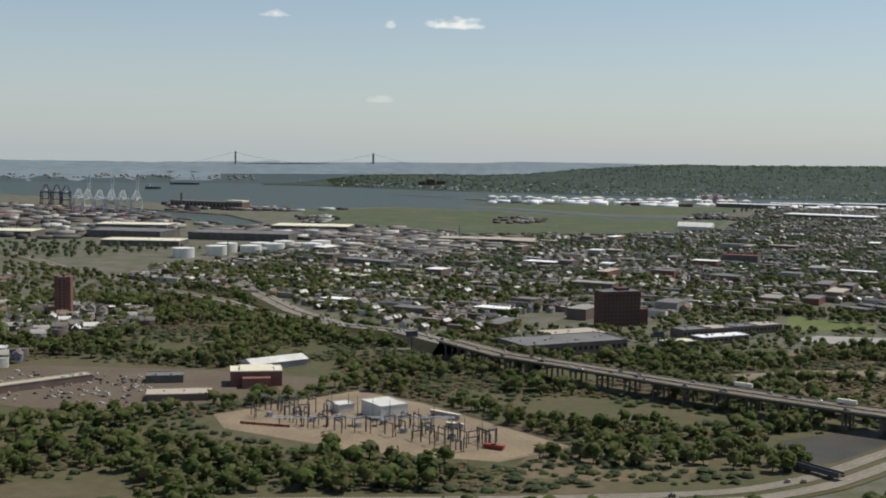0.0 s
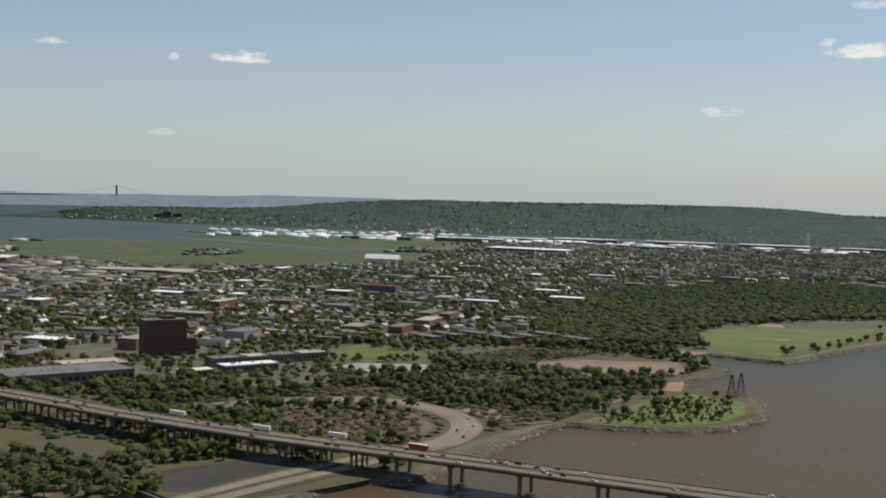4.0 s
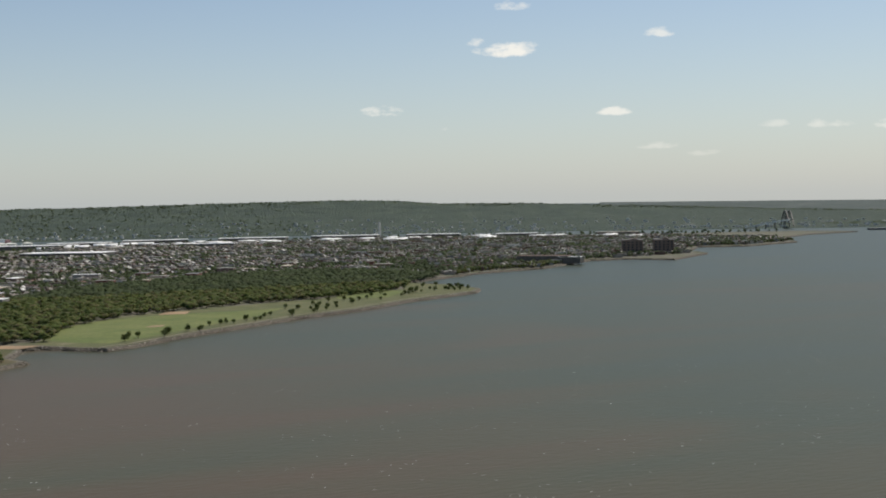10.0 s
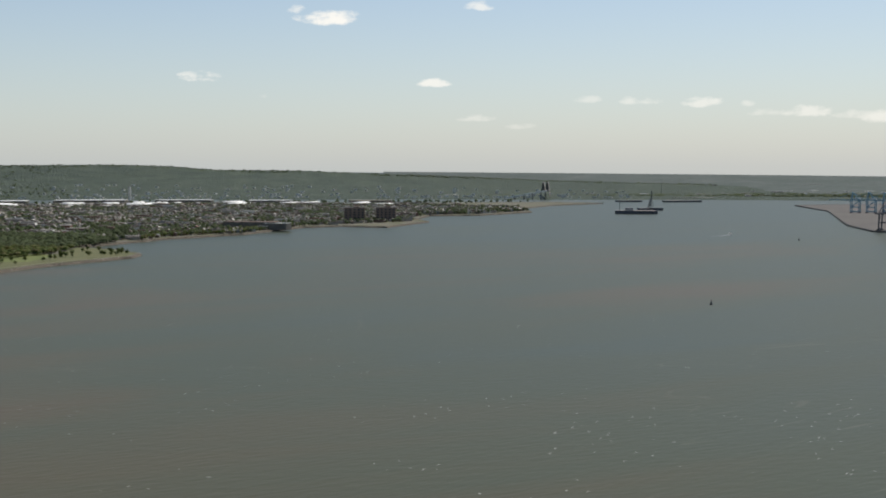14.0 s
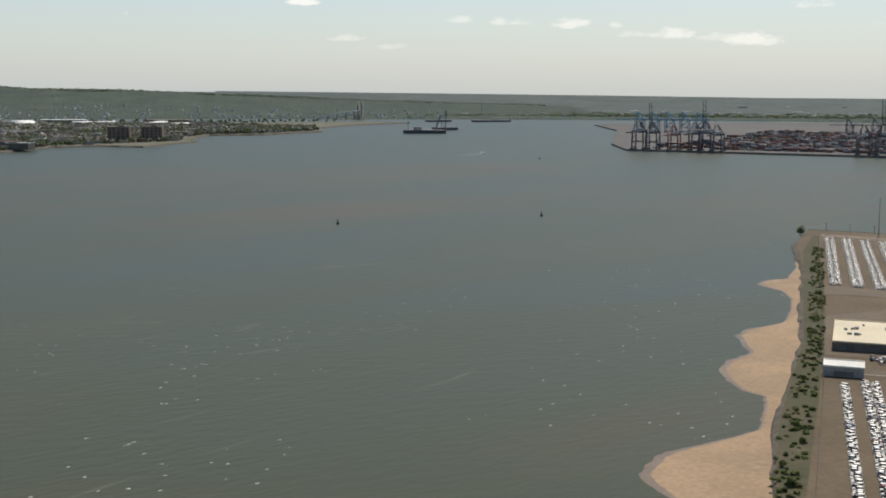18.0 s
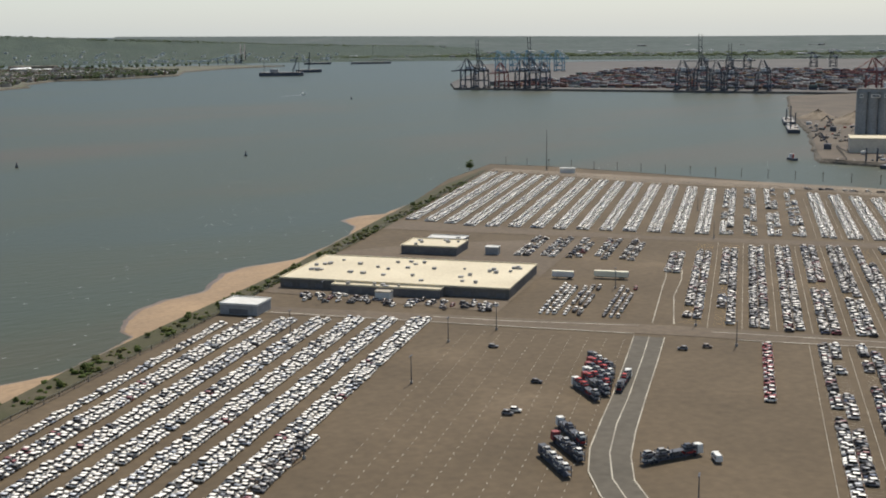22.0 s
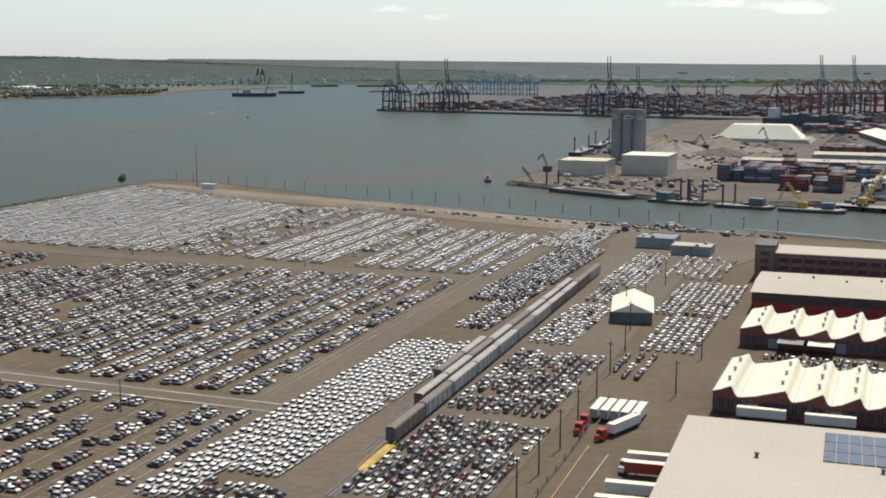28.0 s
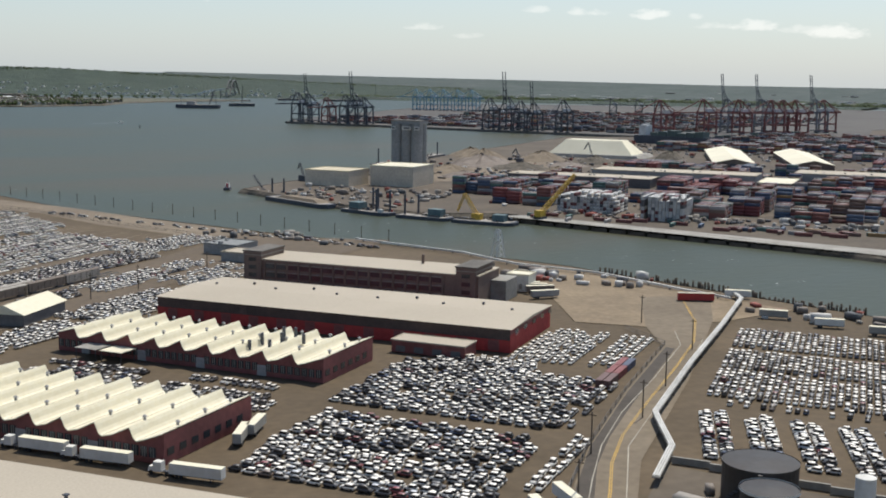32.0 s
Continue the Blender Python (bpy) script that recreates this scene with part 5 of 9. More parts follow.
# tent-roofed shed by the sidings
shed = thing("tent_shed", at_port(50, 140.5, LOT, 12), "open dark shed with a cream gabled fabric roof", "shed")
sh = Shape().box(9, -4.5, 0, 18, 9, 2.6)
part("wall", sh, "dark_roof", shed)
sh = Shape().add([(-0.4, 0.4, 2.6), (18.4, 0.4, 2.6), (18.4, -4.5, 4.6), (-0.4, -4.5, 4.6), (-0.4, -9.4, 2.6), (18.4, -9.4, 2.6)], [(0, 1, 2, 3), (3, 2, 5, 4), (0, 3, 4), (1, 5, 2), (0, 4, 5, 1)])
part("roof", sh, "white_roof", shed)
flat_hall(at_port(160, 122), 12, 12, 3.0, "grey_wall", "silo", "grey-green yard building by the quay", units=3, seed=4)
flat_hall(at_port(150, 135), 9, 12, 2.6, "grey_wall", "grey_roof", "low grey office by the quay", units=2, seed=6)
flat_hall(at_port(143, 228), 6, 6, 4.2, "white_wall", "white_roof", "small cream store beside the old storehouse")

# ---- railway ----


def rail_line(points, cars_from, count, seed):
    rng = random.Random(seed)
    (u0, v0), (u1, v1) = points
    ang = -math.degrees(math.atan2(v1 - v0, u1 - u0))
    length = math.hypot(u1 - u0, v1 - v0)
    track = thing("railway_track", at_port(u0, v0, LOT - 0.02, ang), "railway siding with steel rails on dark ballast", "railway track")
    part("ballast", Shape().box(length / 2 - 8, 0, 0, length + 30, 1.7, 0.06), "dark_concrete", track)
    for side in (-0.38, 0.38):
        part("rail", Shape().box(length / 2 - 8, side, 0.06, length + 30, 0.07, 0.1), "steel", track)
    for i in range(count):
        car = thing("rail_car", at_port(u0 + (u1 - u0) * (cars_from + i * 14.4) / length, v0 + (v1 - v0) * (cars_from + i * 14.4) / length, LOT + 0.14, ang),
                    rng.choice(("weathered grey covered car-carrier railway wagon", "rusty brown-grey covered railway wagon", "pale grey covered railway wagon")), "railway wagon", "wagons on the sidings")
        tone = rng.choice(("wagon_brown", "wagon_pale", "wagon_brown", "grey_wall"))
        part("body", Shape().box(7, 0, 0.5, 13.8, 1.62, 2.05), tone, car)
        sh = Shape()
        for (za, wa), (zb, wb) in (((2.55, 0.81), (2.75, 0.66)), ((2.75, 0.66), (2.85, 0.0))):
            for s in (-1, 1):
                sh.add([(0.1, s * wa, za), (13.9, s * wa, za), (13.9, s * wb, zb), (0.1, s * wb, zb)], [(0, 1, 2, 3) if s < 0 else (3, 2, 1, 0)])
        part("roof", sh, rng.choice(("wagon_pale", "wagon_brown", "wagon_pale")), car)
        part("end_door", Shape().box(0.06, 0, 0.55, 0.08, 1.4, 1.95), "dark_roof", car)
        for k in range(6):
            for s in (-1, 1):
                part("side_rib", Shape().box(1.0 + k * 2.4, s * 0.83, 0.5, 0.1, 0.06, 2.05), "dark_concrete", car)
        for x in (2.0, 12.0):
            part("bogie", Shape().box(x, 0, 0, 1.6, 1.1, 0.45), "dark_steel", car)


rail_line([(-48, 128.6), (112, 122)], 0, 11, 1)
rail_line([(-29, 125.4), (112, 119.6)], 0, 8, 2)
rail_line([(-13, 122.6), (60, 119.6)], 0, 2, 3)
ramp = thing("loading_ramp", at_port(-60, 129.3, LOT, -2), "yellow steel loading ramp at the end of a siding", "ramp")
sh = Shape().add([(0, -0.8, 0.05), (10, -0.8, 0.9), (10, 0.8, 0.9), (0, 0.8, 0.05), (0, -0.8, 0), (10, -0.8, 0.7), (10, 0.8, 0.7), (0, 0.8, 0)], [(0, 1, 2, 3), (7, 6, 5, 4), (0, 4, 5, 1), (2, 6, 7, 3), (1, 5, 6, 2)])
part("deck", sh, "yellow_steel", ramp)
for s in (-0.8, 0.8):
    part("handrail", Shape().beam((0, s, 0.5), (10, s, 1.5), 0.08), "yellow_steel", ramp)
    for x in (4, 9):
        part("leg", Shape().box(x, s * 0.9, 0, 0.2, 0.2, 0.08 * x), "yellow_steel", ramp)

# ---- lorries ----


def tractor(at, paint, label, parent=None):
    ob = thing("tractor_unit", at, label, "truck", "lorries in the port")
    part("chassis", Shape().box(-0.6, 0, 0.3, 3.4, 0.55, 0.2), "dark_steel", ob)
    cab = part("cab", Shape().box(0.3, 0, 0.45, 1.3, 1.25, 1.35, top=0.92), paint, ob)
    part("windscreen", Shape().box(0.94, 0, 1.1, 0.08, 1.05, 0.5), "glass_dark", cab)
    part("bonnet", Shape().box(1.35, 0, 0.35, 0.9, 0.95, 0.7, top=0.85), paint, ob)
    for x in (1.3, -1.2, -1.9):
        for s in (-0.55, 0.55):
            part("wheel", Shape().cyl(0, 0, -0.1, 0.27, 0.2, 10), "rubber", ob, at=pose(x, s, 0.27, 90, 0, 0))
    return ob


def trailer(at, label, skin="white_wall", long=8.0, group="trailers in the port"):
    ob = thing("trailer", at, label, "trailer", group)
    part("box", Shape().box(0, 0, 0.6, long, 1.34, 1.45), skin, ob)
    part("roof", Shape().box(0, 0, 2.05, long, 1.36, 0.06), "white_roof", ob)
    part("rear_door", Shape().box(-long / 2 - 0.02, 0, 0.65, 0.06, 1.2, 1.35), "grey_wall", ob)
    part("underframe", Shape().box(0, 0, 0.4, long * 0.95, 0.7, 0.2), "dark_steel", ob)
    for x in (-long * 0.36, -long * 0.27):
        for s in (-0.55, 0.55):
            part("wheel", Shape().cyl(0, 0, -0.12, 0.27, 0.24, 10), "rubber", ob, at=pose(x, s, 0.27, 90, 0, 0))
    for s in (-0.4, 0.4):
        part("landing_leg", Shape().box(long * 0.28, s, 0, 0.12, 0.12, 0.45), "dark_steel", ob)
    return ob


for k in range(5):
    trailer(at_port(-20.5, 155 + 1.75 * k, LOT, 0), "white box trailer parked beside others", long=7.2)
tractor(at_port(-31, 154.5, LOT, 180), "bright_red", "bright red lorry tractor without a trailer")
tractor(at_port(-26.5, 154.2, LOT, 180), "bright_red", "bright red lorry tractor without a trailer")
tractor(at_port(-33, 158.8, LOT, 160), "bright_red", "bright red lorry tractor with a white trailer")
trailer(at_port(-27.5, 161, LOT, 160), "white box trailer behind a red lorry")
tractor(at_port(-46, 165.5, LOT, 168), "white_wall", "white lorry tractor beside the near warehouse")
for k, (u, v) in enumerate(((-43, 168.8), (-47, 169.3), (-56, 168.6), (-62, 168.6))):
    trailer(at_port(u, v, LOT, 96), "box trailer backed against the near warehouse", "red_wall" if k == 1 else "white_wall", 7.4)
for k, v in enumerate((181, 192, 213, 224.5, 240)):
    trailer(at_port(-13.6 - 0.2 * k, v, LOT, -88 + k), "white box trailer parked along the sawtooth shed")
    if k > 1:
        tractor(at_port(-13.6 - 0.2 * k, v - 6.0, LOT, 92 + k), "white_wall", "white lorry tractor by the sawtooth shed")
for k, (u, v) in enumerate(((147, 232), (145, 234.6), (143, 237.2), (137, 240.5))):
    trailer(at_port(u, v, LOT, -70 + 8 * k), ("white", "grey", "brown", "grey")[k] + " box trailer in the dusty yard", ("white_wall", "concrete", "wagon_brown", "grey_wall")[k], 7.5)
for k, (u, v, a) in enumerate(((3, 236, 20), (8, 235.5, 15), (-8, 287.5, 40), (-2, 289, 42), (137, 297, -85), (132, 310, -80), (128, 322, -84), (160, 285, -80))):
    trailer(at_port(u, v, LOT, a), "box trailer standing beside the road", ("concrete", "white_wall")[k % 2 if k > 1 else 0], 6.5)
for k, (u, v) in enumerate(((15.5, -56), (18.5, -43))):
    trailer(at_port(u, v, LOT, 90), "white box trailer in the hall yard", ("white_wall", "white_roof")[k], 9.5 if k else 6)


def carrier(u, v, turn, seed):
    """A loaded car carrier: open steel decks with cars."""
    rng = random.Random(seed)
    ob = thing("car_carrier", at_port(u, v, LOT, turn), "dark open car-carrier lorry loaded with cars", "car carrier", "car carriers on the lot")
    part("cab", Shape().box(5.6, 0, 0.4, 1.3, 1.3, 1.5, top=0.9), rng.choice(("white_wall", "red_steel", "dark_steel", "white_wall")), ob)
    for z in (0.35, 1.3):
        part("deck", Shape().box(0, 0, z, 10.2, 1.25, 0.12), "dark_steel", ob)
    for x in (-5, -2.4, 0.2, 2.8, 5):
        for s in (-0.62, 0.62):
            part("post", Shape().box(x, s, 0.1, 0.12, 0.1, 1.9), "dark_steel", ob)
    for x in (-3.8, -1.2, 1.4, 3.9):
        for z in (0.47, 1.42):
            if rng.random() < 0.85:
                tv, tf, tm = CAR
                sh = Shape()
                sh.v, sh.f, sh.m = [(a + x, b, c + z) for a, b, c in tv], list(tf), list(tm)
                part("loaded_car", sh, [rng.choice(("white_wall", "dark_steel", "red_wall", "grey_wall")), "glass_dark", "rubber"], ob)
    for x in (-3.6, -2.8, 4.6):
        for s in (-0.55, 0.55):
            part("wheel", Shape().cyl(0, 0, -0.1, 0.26, 0.2, 10), "rubber", ob, at=pose(x, s, 0.26, 90, 0, 0))


for k, (u, v, a) in enumerate(((-88.5, -31.5, 33), (-84.8, -30.2, 33), (-81.2, -30.6, 33), (-77.6, -30.8, 33), (-74, -31.0, 33), (-69.6, -31.6, 33), (-81.5, -25.6, -2), (-127.5, -29.8, 33), (-120.5, -29.0, 34), (-113, -29.8, 32), (-119.6, -12.9, -49))):
    carrier(u, v, a, k)
van = thing("van", at_port(-118, -5.5, LOT, 20), "white minibus parked on the empty lot", "van")
part("body", Shape().box(0, 0, 0.25, 2.8, 1.05, 0.75), "white_wall", van)
part("cabin", Shape().box(-0.15, 0, 1.0, 2.4, 1.0, 0.28, top=0.92), "white_wall", van)
part("window_band", Shape().box(-0.15, 0, 0.72, 2.3, 1.08, 0.24), "car_glass", van)
for x in (-0.9, 0.9):
    for s in (-0.46, 0.46):
        part("wheel", Shape().cyl(0, 0, -0.08, 0.19, 0.16, 10), "rubber", van, at=pose(x, s, 0.19, 90, 0, 0))
booth = thing("guard_booth", at_port(-140.3, -5.2), "small white guard booth beside a light pole", "booth")
part("body", Shape().box(0, 0, 0, 1.1, 1.1, 1.2), "grey_wall", booth)
part("roof", Shape().box(0, 0, 1.2, 1.3, 1.3, 0.14), "white_wall", booth)

# ---- poles, fences, lamps ----


def pole(u, v, h=6.0, arms=2, z=LOT):
    ob = thing("light_pole", at_port(u, v, z), "tall thin steel light pole on the lot", "light pole", "light poles on the lots")
    part("shaft", Shape().cyl(0, 0, 0, 0.13, h, 8, r2=0.07), "steel", ob)
    part("base", Shape().cyl(0, 0, 0, 0.3, 0.5, 8), "concrete", ob)
    for s in (-1, 1)[:arms]:
        part("lamp_head", Shape().box(0.45 * s, 0, h - 0.1, 0.7, 0.25, 0.12), "dark_steel", ob)


def wood_pole(u, v, h=6.5, at=None):
    ob = thing("utility_pole", at or at_port(u, v), "weathered wooden utility pole with a crossarm", "utility pole", "utility poles by the road")
    part("shaft", Shape().cyl(0, 0, 0, 0.14, h, 8, r2=0.1), "wood", ob)
    part("crossarm", Shape().box(0, 0, h - 0.6, 0.12, 1.3, 0.12), "wood", ob)


for u, v in ((-45, -60), (-90, -66), (-134, -70), (-139.5, -6.7), (-58, -67.8), (-46, -6), (-48, 40), (-48, 78), (-100, 44), (-100, 84), (-120, 20), (30, 20), (30, 60), (-28, -110), (-60, -105), (90, -20), (90, 40), (150, 30), (150, -30), (-30, -16), (6, -40), (-140, 60), (-150, 90)):
    pole(u, v, 5.6)
for u, v in ((-52, 154), (-40, 153.8), (-28, 153.4), (-10, 152), (6, 150.6), (24, 149.4), (44, 146), (62, 141), (84, 141), (100, 143), (128, 145), (-64, 154.5), (-4, 165), (24, 165), (20, 286), (42, 288.5), (-2, 290.5), (64, 287.5), (96, 286), (118, 270), (-20, 292)):
    wood_pole(u, v)
for k in range(26):
    f = k / 25
    wood_pole(0, 0, 4.2, at=pose(1158 + (1262 - 1158) * f + 4, 276 - 290 * f, LOT - 0.1))
mast = thing("radio_mast", pose(1159, 243, LOT), "tall slender steel mast on the channel bank", "mast")
part("shaft", Shape().cyl(0, 0, 0, 0.22, 20, 8, r2=0.08), "steel", mast)
part("base", Shape().box(0, 0, 0, 1.2, 1.2, 0.4), "concrete", mast)


def fence(points, h, label):
    ob = thing("fence", pose(*points[0], LOT - 0.05), label, "fence")
    ox, oy = points[0]
    mesh = Shape()
    for (ax, ay), (bx, by) in zip(points, points[1:]):
        n = max(1, int(math.hypot(bx - ax, by - ay) / 5))
        for i in range(n):
            part("post", Shape().box(ax + (bx - ax) * i / n - ox, ay + (by - ay) * i / n - oy, 0, 0.1, 0.1, h), "steel", ob)
        for z in (0.15, h * 0.5, h - 0.08):
            part("rail", Shape().beam((ax - ox, ay - oy, z), (bx - ox, by - oy, z), 0.06), "steel", ob)
    return ob


fence([P(-225, -127.5), P(-60, -129.5), P(-20, -131), P(90, -134.5), P(255, -141)], 1.1, "chain-link fence above the beach bank")
fence([P(262, -138), P(233, -60), P(222, 0), P(205, 50), P(194, 96)], 1.1, "chain-link fence along the channel bank")
fence([P(-70, 156.5), P(-40, 155.8), P(-8, 154)], 1.1, "chain-link fence beside the port road")
fence([P(-10, 290.5), P(0, 288.2), P(22, 284.8), P(57, 281.8), P(97, 280), P(110, 268)], 1.1, "chain-link fence round the crowded car lot")

# pipe run on a concrete trestle by the road, tank farm
pipe = thing("pipe_trestle", at_port(160, 284), "long pale pipe bridge on low posts", "pipeline")
run = [(0, 0), (-7, -3), (-40, -4.2), (-80, -5.0), (-118, -6.6), (-122, -8.0), (-135, -13.0), (-150, -14)]
for k, ((ax, ay), (bx, by)) in enumerate(zip(run, run[1:])):
    part("walkway", Shape().beam((ax, ay, 1.25), (bx, by, 1.25), 1.1, 0.16), "concrete", pipe)
    for s in (-0.35, 0.0, 0.35):
        part("pipe", Shape().beam((ax, ay + s, 1.5), (bx, by + s, 1.5), 0.22), "white_wall", pipe)
    for i in range(max(1, int(abs(bx - ax) / 6))):
        f = (i + 0.5) / max(1, int(abs(bx - ax) / 6))
        part("trestle_post", Shape().box(ax + (bx - ax) * f, ay + (by - ay) * f, 0, 0.3, 1.0, 1.2), "dark_concrete", pipe)


quay_pipe = thing("quay_pipeline", pose(0, 0, LOT), "long white pipeline on low posts along the quay", "pipeline")
QUAY = [P(208, 150), P(196, 194), P(182, 217), P(178, 243), P(162, 270), P(155, 284)]
for (ax, ay), (bx, by) in zip(QUAY, QUAY[1:]):
    part("pipe", Shape().beam((ax, ay, 0.8), (bx, by, 0.8), 0.5), "white_wall", quay_pipe)
    n = max(2, int(math.hypot(bx - ax, by - ay) / 7))
    for i in range(n):
        f = (i + 0.5) / n
        part("pipe_post", Shape().box(ax + (bx - ax) * f, ay + (by - ay) * f, 0, 0.3, 0.3, 0.6), "dark_concrete", quay_pipe)
store_box = thing("boxcar_store", at_port(151, 276, LOT, -70), "old dark red boxcar body used as a store", "store")
part("body", Shape().box(0, 0, 0.3, 9, 1.7, 1.7), "red_wall", store_box)
part("roof", Shape().box(0, 0, 2.0, 9.1, 1.8, 0.1), "grey_roof", store_box)


def tank(at, r, h, paint, label, dome=0.25, group="storage tanks", stair=True, name="storage_tank", n=32):
    ob = thing(name, at, label, "tank", group)
    part("shell", Shape().cyl(0, 0, 0, r, h, n, cap=False), paint, ob)
    roof = part("roof", Shape().cyl(0, 0, h, r * 1.01, dome, n, r2=r * 0.15), paint, ob)
    part("rim", Shape().cyl(0, 0, h - 0.12, r * 1.03, 0.16, n, cap=False), paint, ob)
    if stair:
        for i in range(10):
            a = 2.2 + i * 0.12
            part("stair_step", Shape().box(0, 0, 0, 0.5, 0.6, 0.06), "steel", ob, at=pose((r + 0.3) * math.cos(a), (r + 0.3) * math.sin(a), h * (i + 0.5) / 10, 0, 0, math.degrees(a)))
    return ob


tank(at_port(10.3, 311.8), 5.0, 5.5, "tank_black", "big black cylindrical oil tank beside the lots")
tank(at_port(1.2, 314.2), 3.6, 5.0, "tank_black", "black cylindrical oil tank with a pale rim")
part("rim_ring", Shape().cyl(0, 0, 4.85, 3.75, 0.3, 32, cap=False), "white_wall", bpy.data.objects["storage_tank.001"])
tank(at_port(11, 325), 1.3, 5.0, "white_wall", "small white upright tank", stair=False)
for k in range(7):
    wall = thing("bund_wall", at_port(21 - k * 0.9, 298 + 5.6 * k), "low concrete wall round the tank yard", "wall")
    part("panel", Shape().box(0, -2.7, 0, 0.3, 5.6, 0.9), "concrete", wall)
    part("coping", Shape().box(0, -2.7, 0.9, 0.4, 5.6, 0.1), "concrete", wall)
area("pavement", [P(20, 297), P(14, 335), P(-60, 335), P(-60, 303)], Z1 + 0.02, "yard", "dusty tank yard ground", "pavement")

# ---- across the channel: silo, sheds, containers, cranes ----
silo = thing("grain_silo", at_port(472, 49), "tall grey concrete silo block of joined cylinders", "silo")
for i in range(3):
    for j in range(2):
        part("cylinder", Shape().cyl(j * 6.2 - 3.1, 6.2 - 6.2 * i, 0, 3.25, 28.5, 24), "silo", silo, smooth=False)
part("head_house", Shape().box(0, 0, 28.5, 10.5, 18, 1.8), "silo", silo)
part("roof_rail", Shape().box(0, 0, 30.3, 10.7, 18.2, 0.3), "dark_concrete", silo)
for y, w in ((7.0, 2.2), (-1.2, 5.5), (-7.5, 3.0)):
    part("painted_panel", Shape().box(-6.45, y, 25.2, 0.25, w, 2.0), "white_wall", silo, "white painted panel with dark bars")
    part("panel_bar", Shape().box(-6.6, y, 25.8, 0.1, w * 0.7, 0.9), "dark_steel", silo)
for y in (-3, 3):
    part("roof_mast", Shape().cyl(1, y, 30.4, 0.15, 3.5, 6), "steel", silo)
flat_hall(at_port(380, 33), 22, 25, 7.6, "cream_wall", "tan_roof", "large plain beige shed at the dock")
flat_hall(at_port(394, 63), 26, 24, 10.0, "cream_wall", "white_roof", "tall pale box-shaped store at the dock")
flat_hall(at_port(452, 116), 22, 78, 4.5, "dark_roof", "grey_roof", "long low transit shed with a pale roof", units=6, seed=11)
flat_hall(at_port(498, 150), 26, 90, 5.0, "grey_wall", "grey_roof", "long transit shed behind the containers", units=6, seed=12)
flat_hall(at_port(540, 255), 30, 60, 4.5, "grey_wall", "grey_roof", "wide flat transit shed in the container port", units=4, seed=13)
for u, v, l, w, words in ((611, 197.5, 148, 25.5, "long gabled cream-roofed storage hall with brown sides"), (621, 245.5, 136, 24.5, "long gabled pale-roofed storage hall with dark red sides")):
    ob = thing("storage_hall", at_port(u, v, LOT, 12.7), words, "building")
    skin = "wagon_brown" if l > 140 else "brick"
    part("wall", Shape().box(l / 2, -w / 2, 0, l, w, 4.0), skin, ob)
    part("gable", Shape().add([(0, 0, 4), (0, -w, 4), (0, -w / 2, 6.6), (0.3, 0, 4), (0.3, -w, 4), (0.3, -w / 2, 6.6)], [(0, 2, 1), (3, 4, 5), (0, 3, 5, 2), (1, 2, 5, 4), (0, 1, 4, 3)]), skin, ob)
    for side in (0, 1):
        a, b = (0.6, -w / 2) if side == 0 else (-w / 2, -w - 0.6)
        za, zb = (3.95, 6.8) if side == 0 else (6.8, 3.95)
        part("roof", Shape().add([(-0.6, a, za), (l, a, za), (l, b, zb), (-0.6, b, zb), (-0.6, a, za - 0.2), (l, a, za - 0.2), (l, b, zb - 0.2), (-0.6, b, zb - 0.2)], [(0, 1, 2, 3), (7, 6, 5, 4), (0, 4, 5, 1), (1, 5, 6, 2), (2, 6, 7, 3), (3, 7, 4, 0)]), "white_roof", ob)
    part("door", Shape().box(-0.06, -w / 2, 0, 0.12, 5, 3.4), "dark_steel", ob)
flat_hall(at_port(468, 245), 36, 17, 4.2, "wagon_brown", "white_roof", "low pale-roofed shed among the container stacks")
pile = thing("covered_pile", at_port(686, 100), "huge cream sheet-covered pile with sloping sides", "stockpile")
part("cover", Shape().box(0, 0, 0, 40, 66, 12, top=0.62, topx=0.4), "white_roof", pile)
part("skirt", Shape().box(0, 0, 0, 46, 74, 2.5, top=0.93), "concrete", pile)


def heap(at, rx, ry, h, material, label, seed):
    rng = random.Random(seed)
    sh = Shape()
    n, m = 28, 8
    for j in range(m + 1):
        f = j / m
        for i in range(n):
            a = 2 * math.pi * i / n
            w = 1 + 0.22 * noise.noise((math.cos(a) * 2 + seed, math.sin(a) * 2, f * 2))
            sh.v.append((rx * (1 - f) * w * math.cos(a), ry * (1 - f) * w * math.sin(a), h * (f ** 0.8) * (0.85 + 0.3 * noise.noise((math.cos(a) * 3, math.sin(a) * 3 + seed, f * 3))) if j else -0.1))
    for j in range(m):
        for i in range(n):
            k = (i + 1) % n
            sh.f.append((j * n + i, j * n + k, (j + 1) * n + k, (j + 1) * n + i))
            sh.m.append(0)
    return tagged(part("dirt_mound", sh, material, at=at), label, "heap", "heaps in the scrap yard")


for k, (u, v, rx, ry, h) in enumerate(((560, 60, 30, 22, 8), (600, 45, 26, 16, 9), (545, 92, 18, 20, 5), (625, 78, 26, 18, 7), (580, 110, 16, 14, 4), (640, 20, 22, 14, 7), (672, 156, 16, 12, 8), (500, 62, 22, 14, 5), (470, 84, 16, 12, 4), (530, 120, 14, 12, 4), (620, 118, 18, 12, 6), (440, 70, 12, 9, 3))):
    heap(at_port(u, v, 1.9), rx, ry, h, ("wagon_brown", "dirt", "rock", "dirt")[k % 4], "rough brown heap of scrap and earth", k)

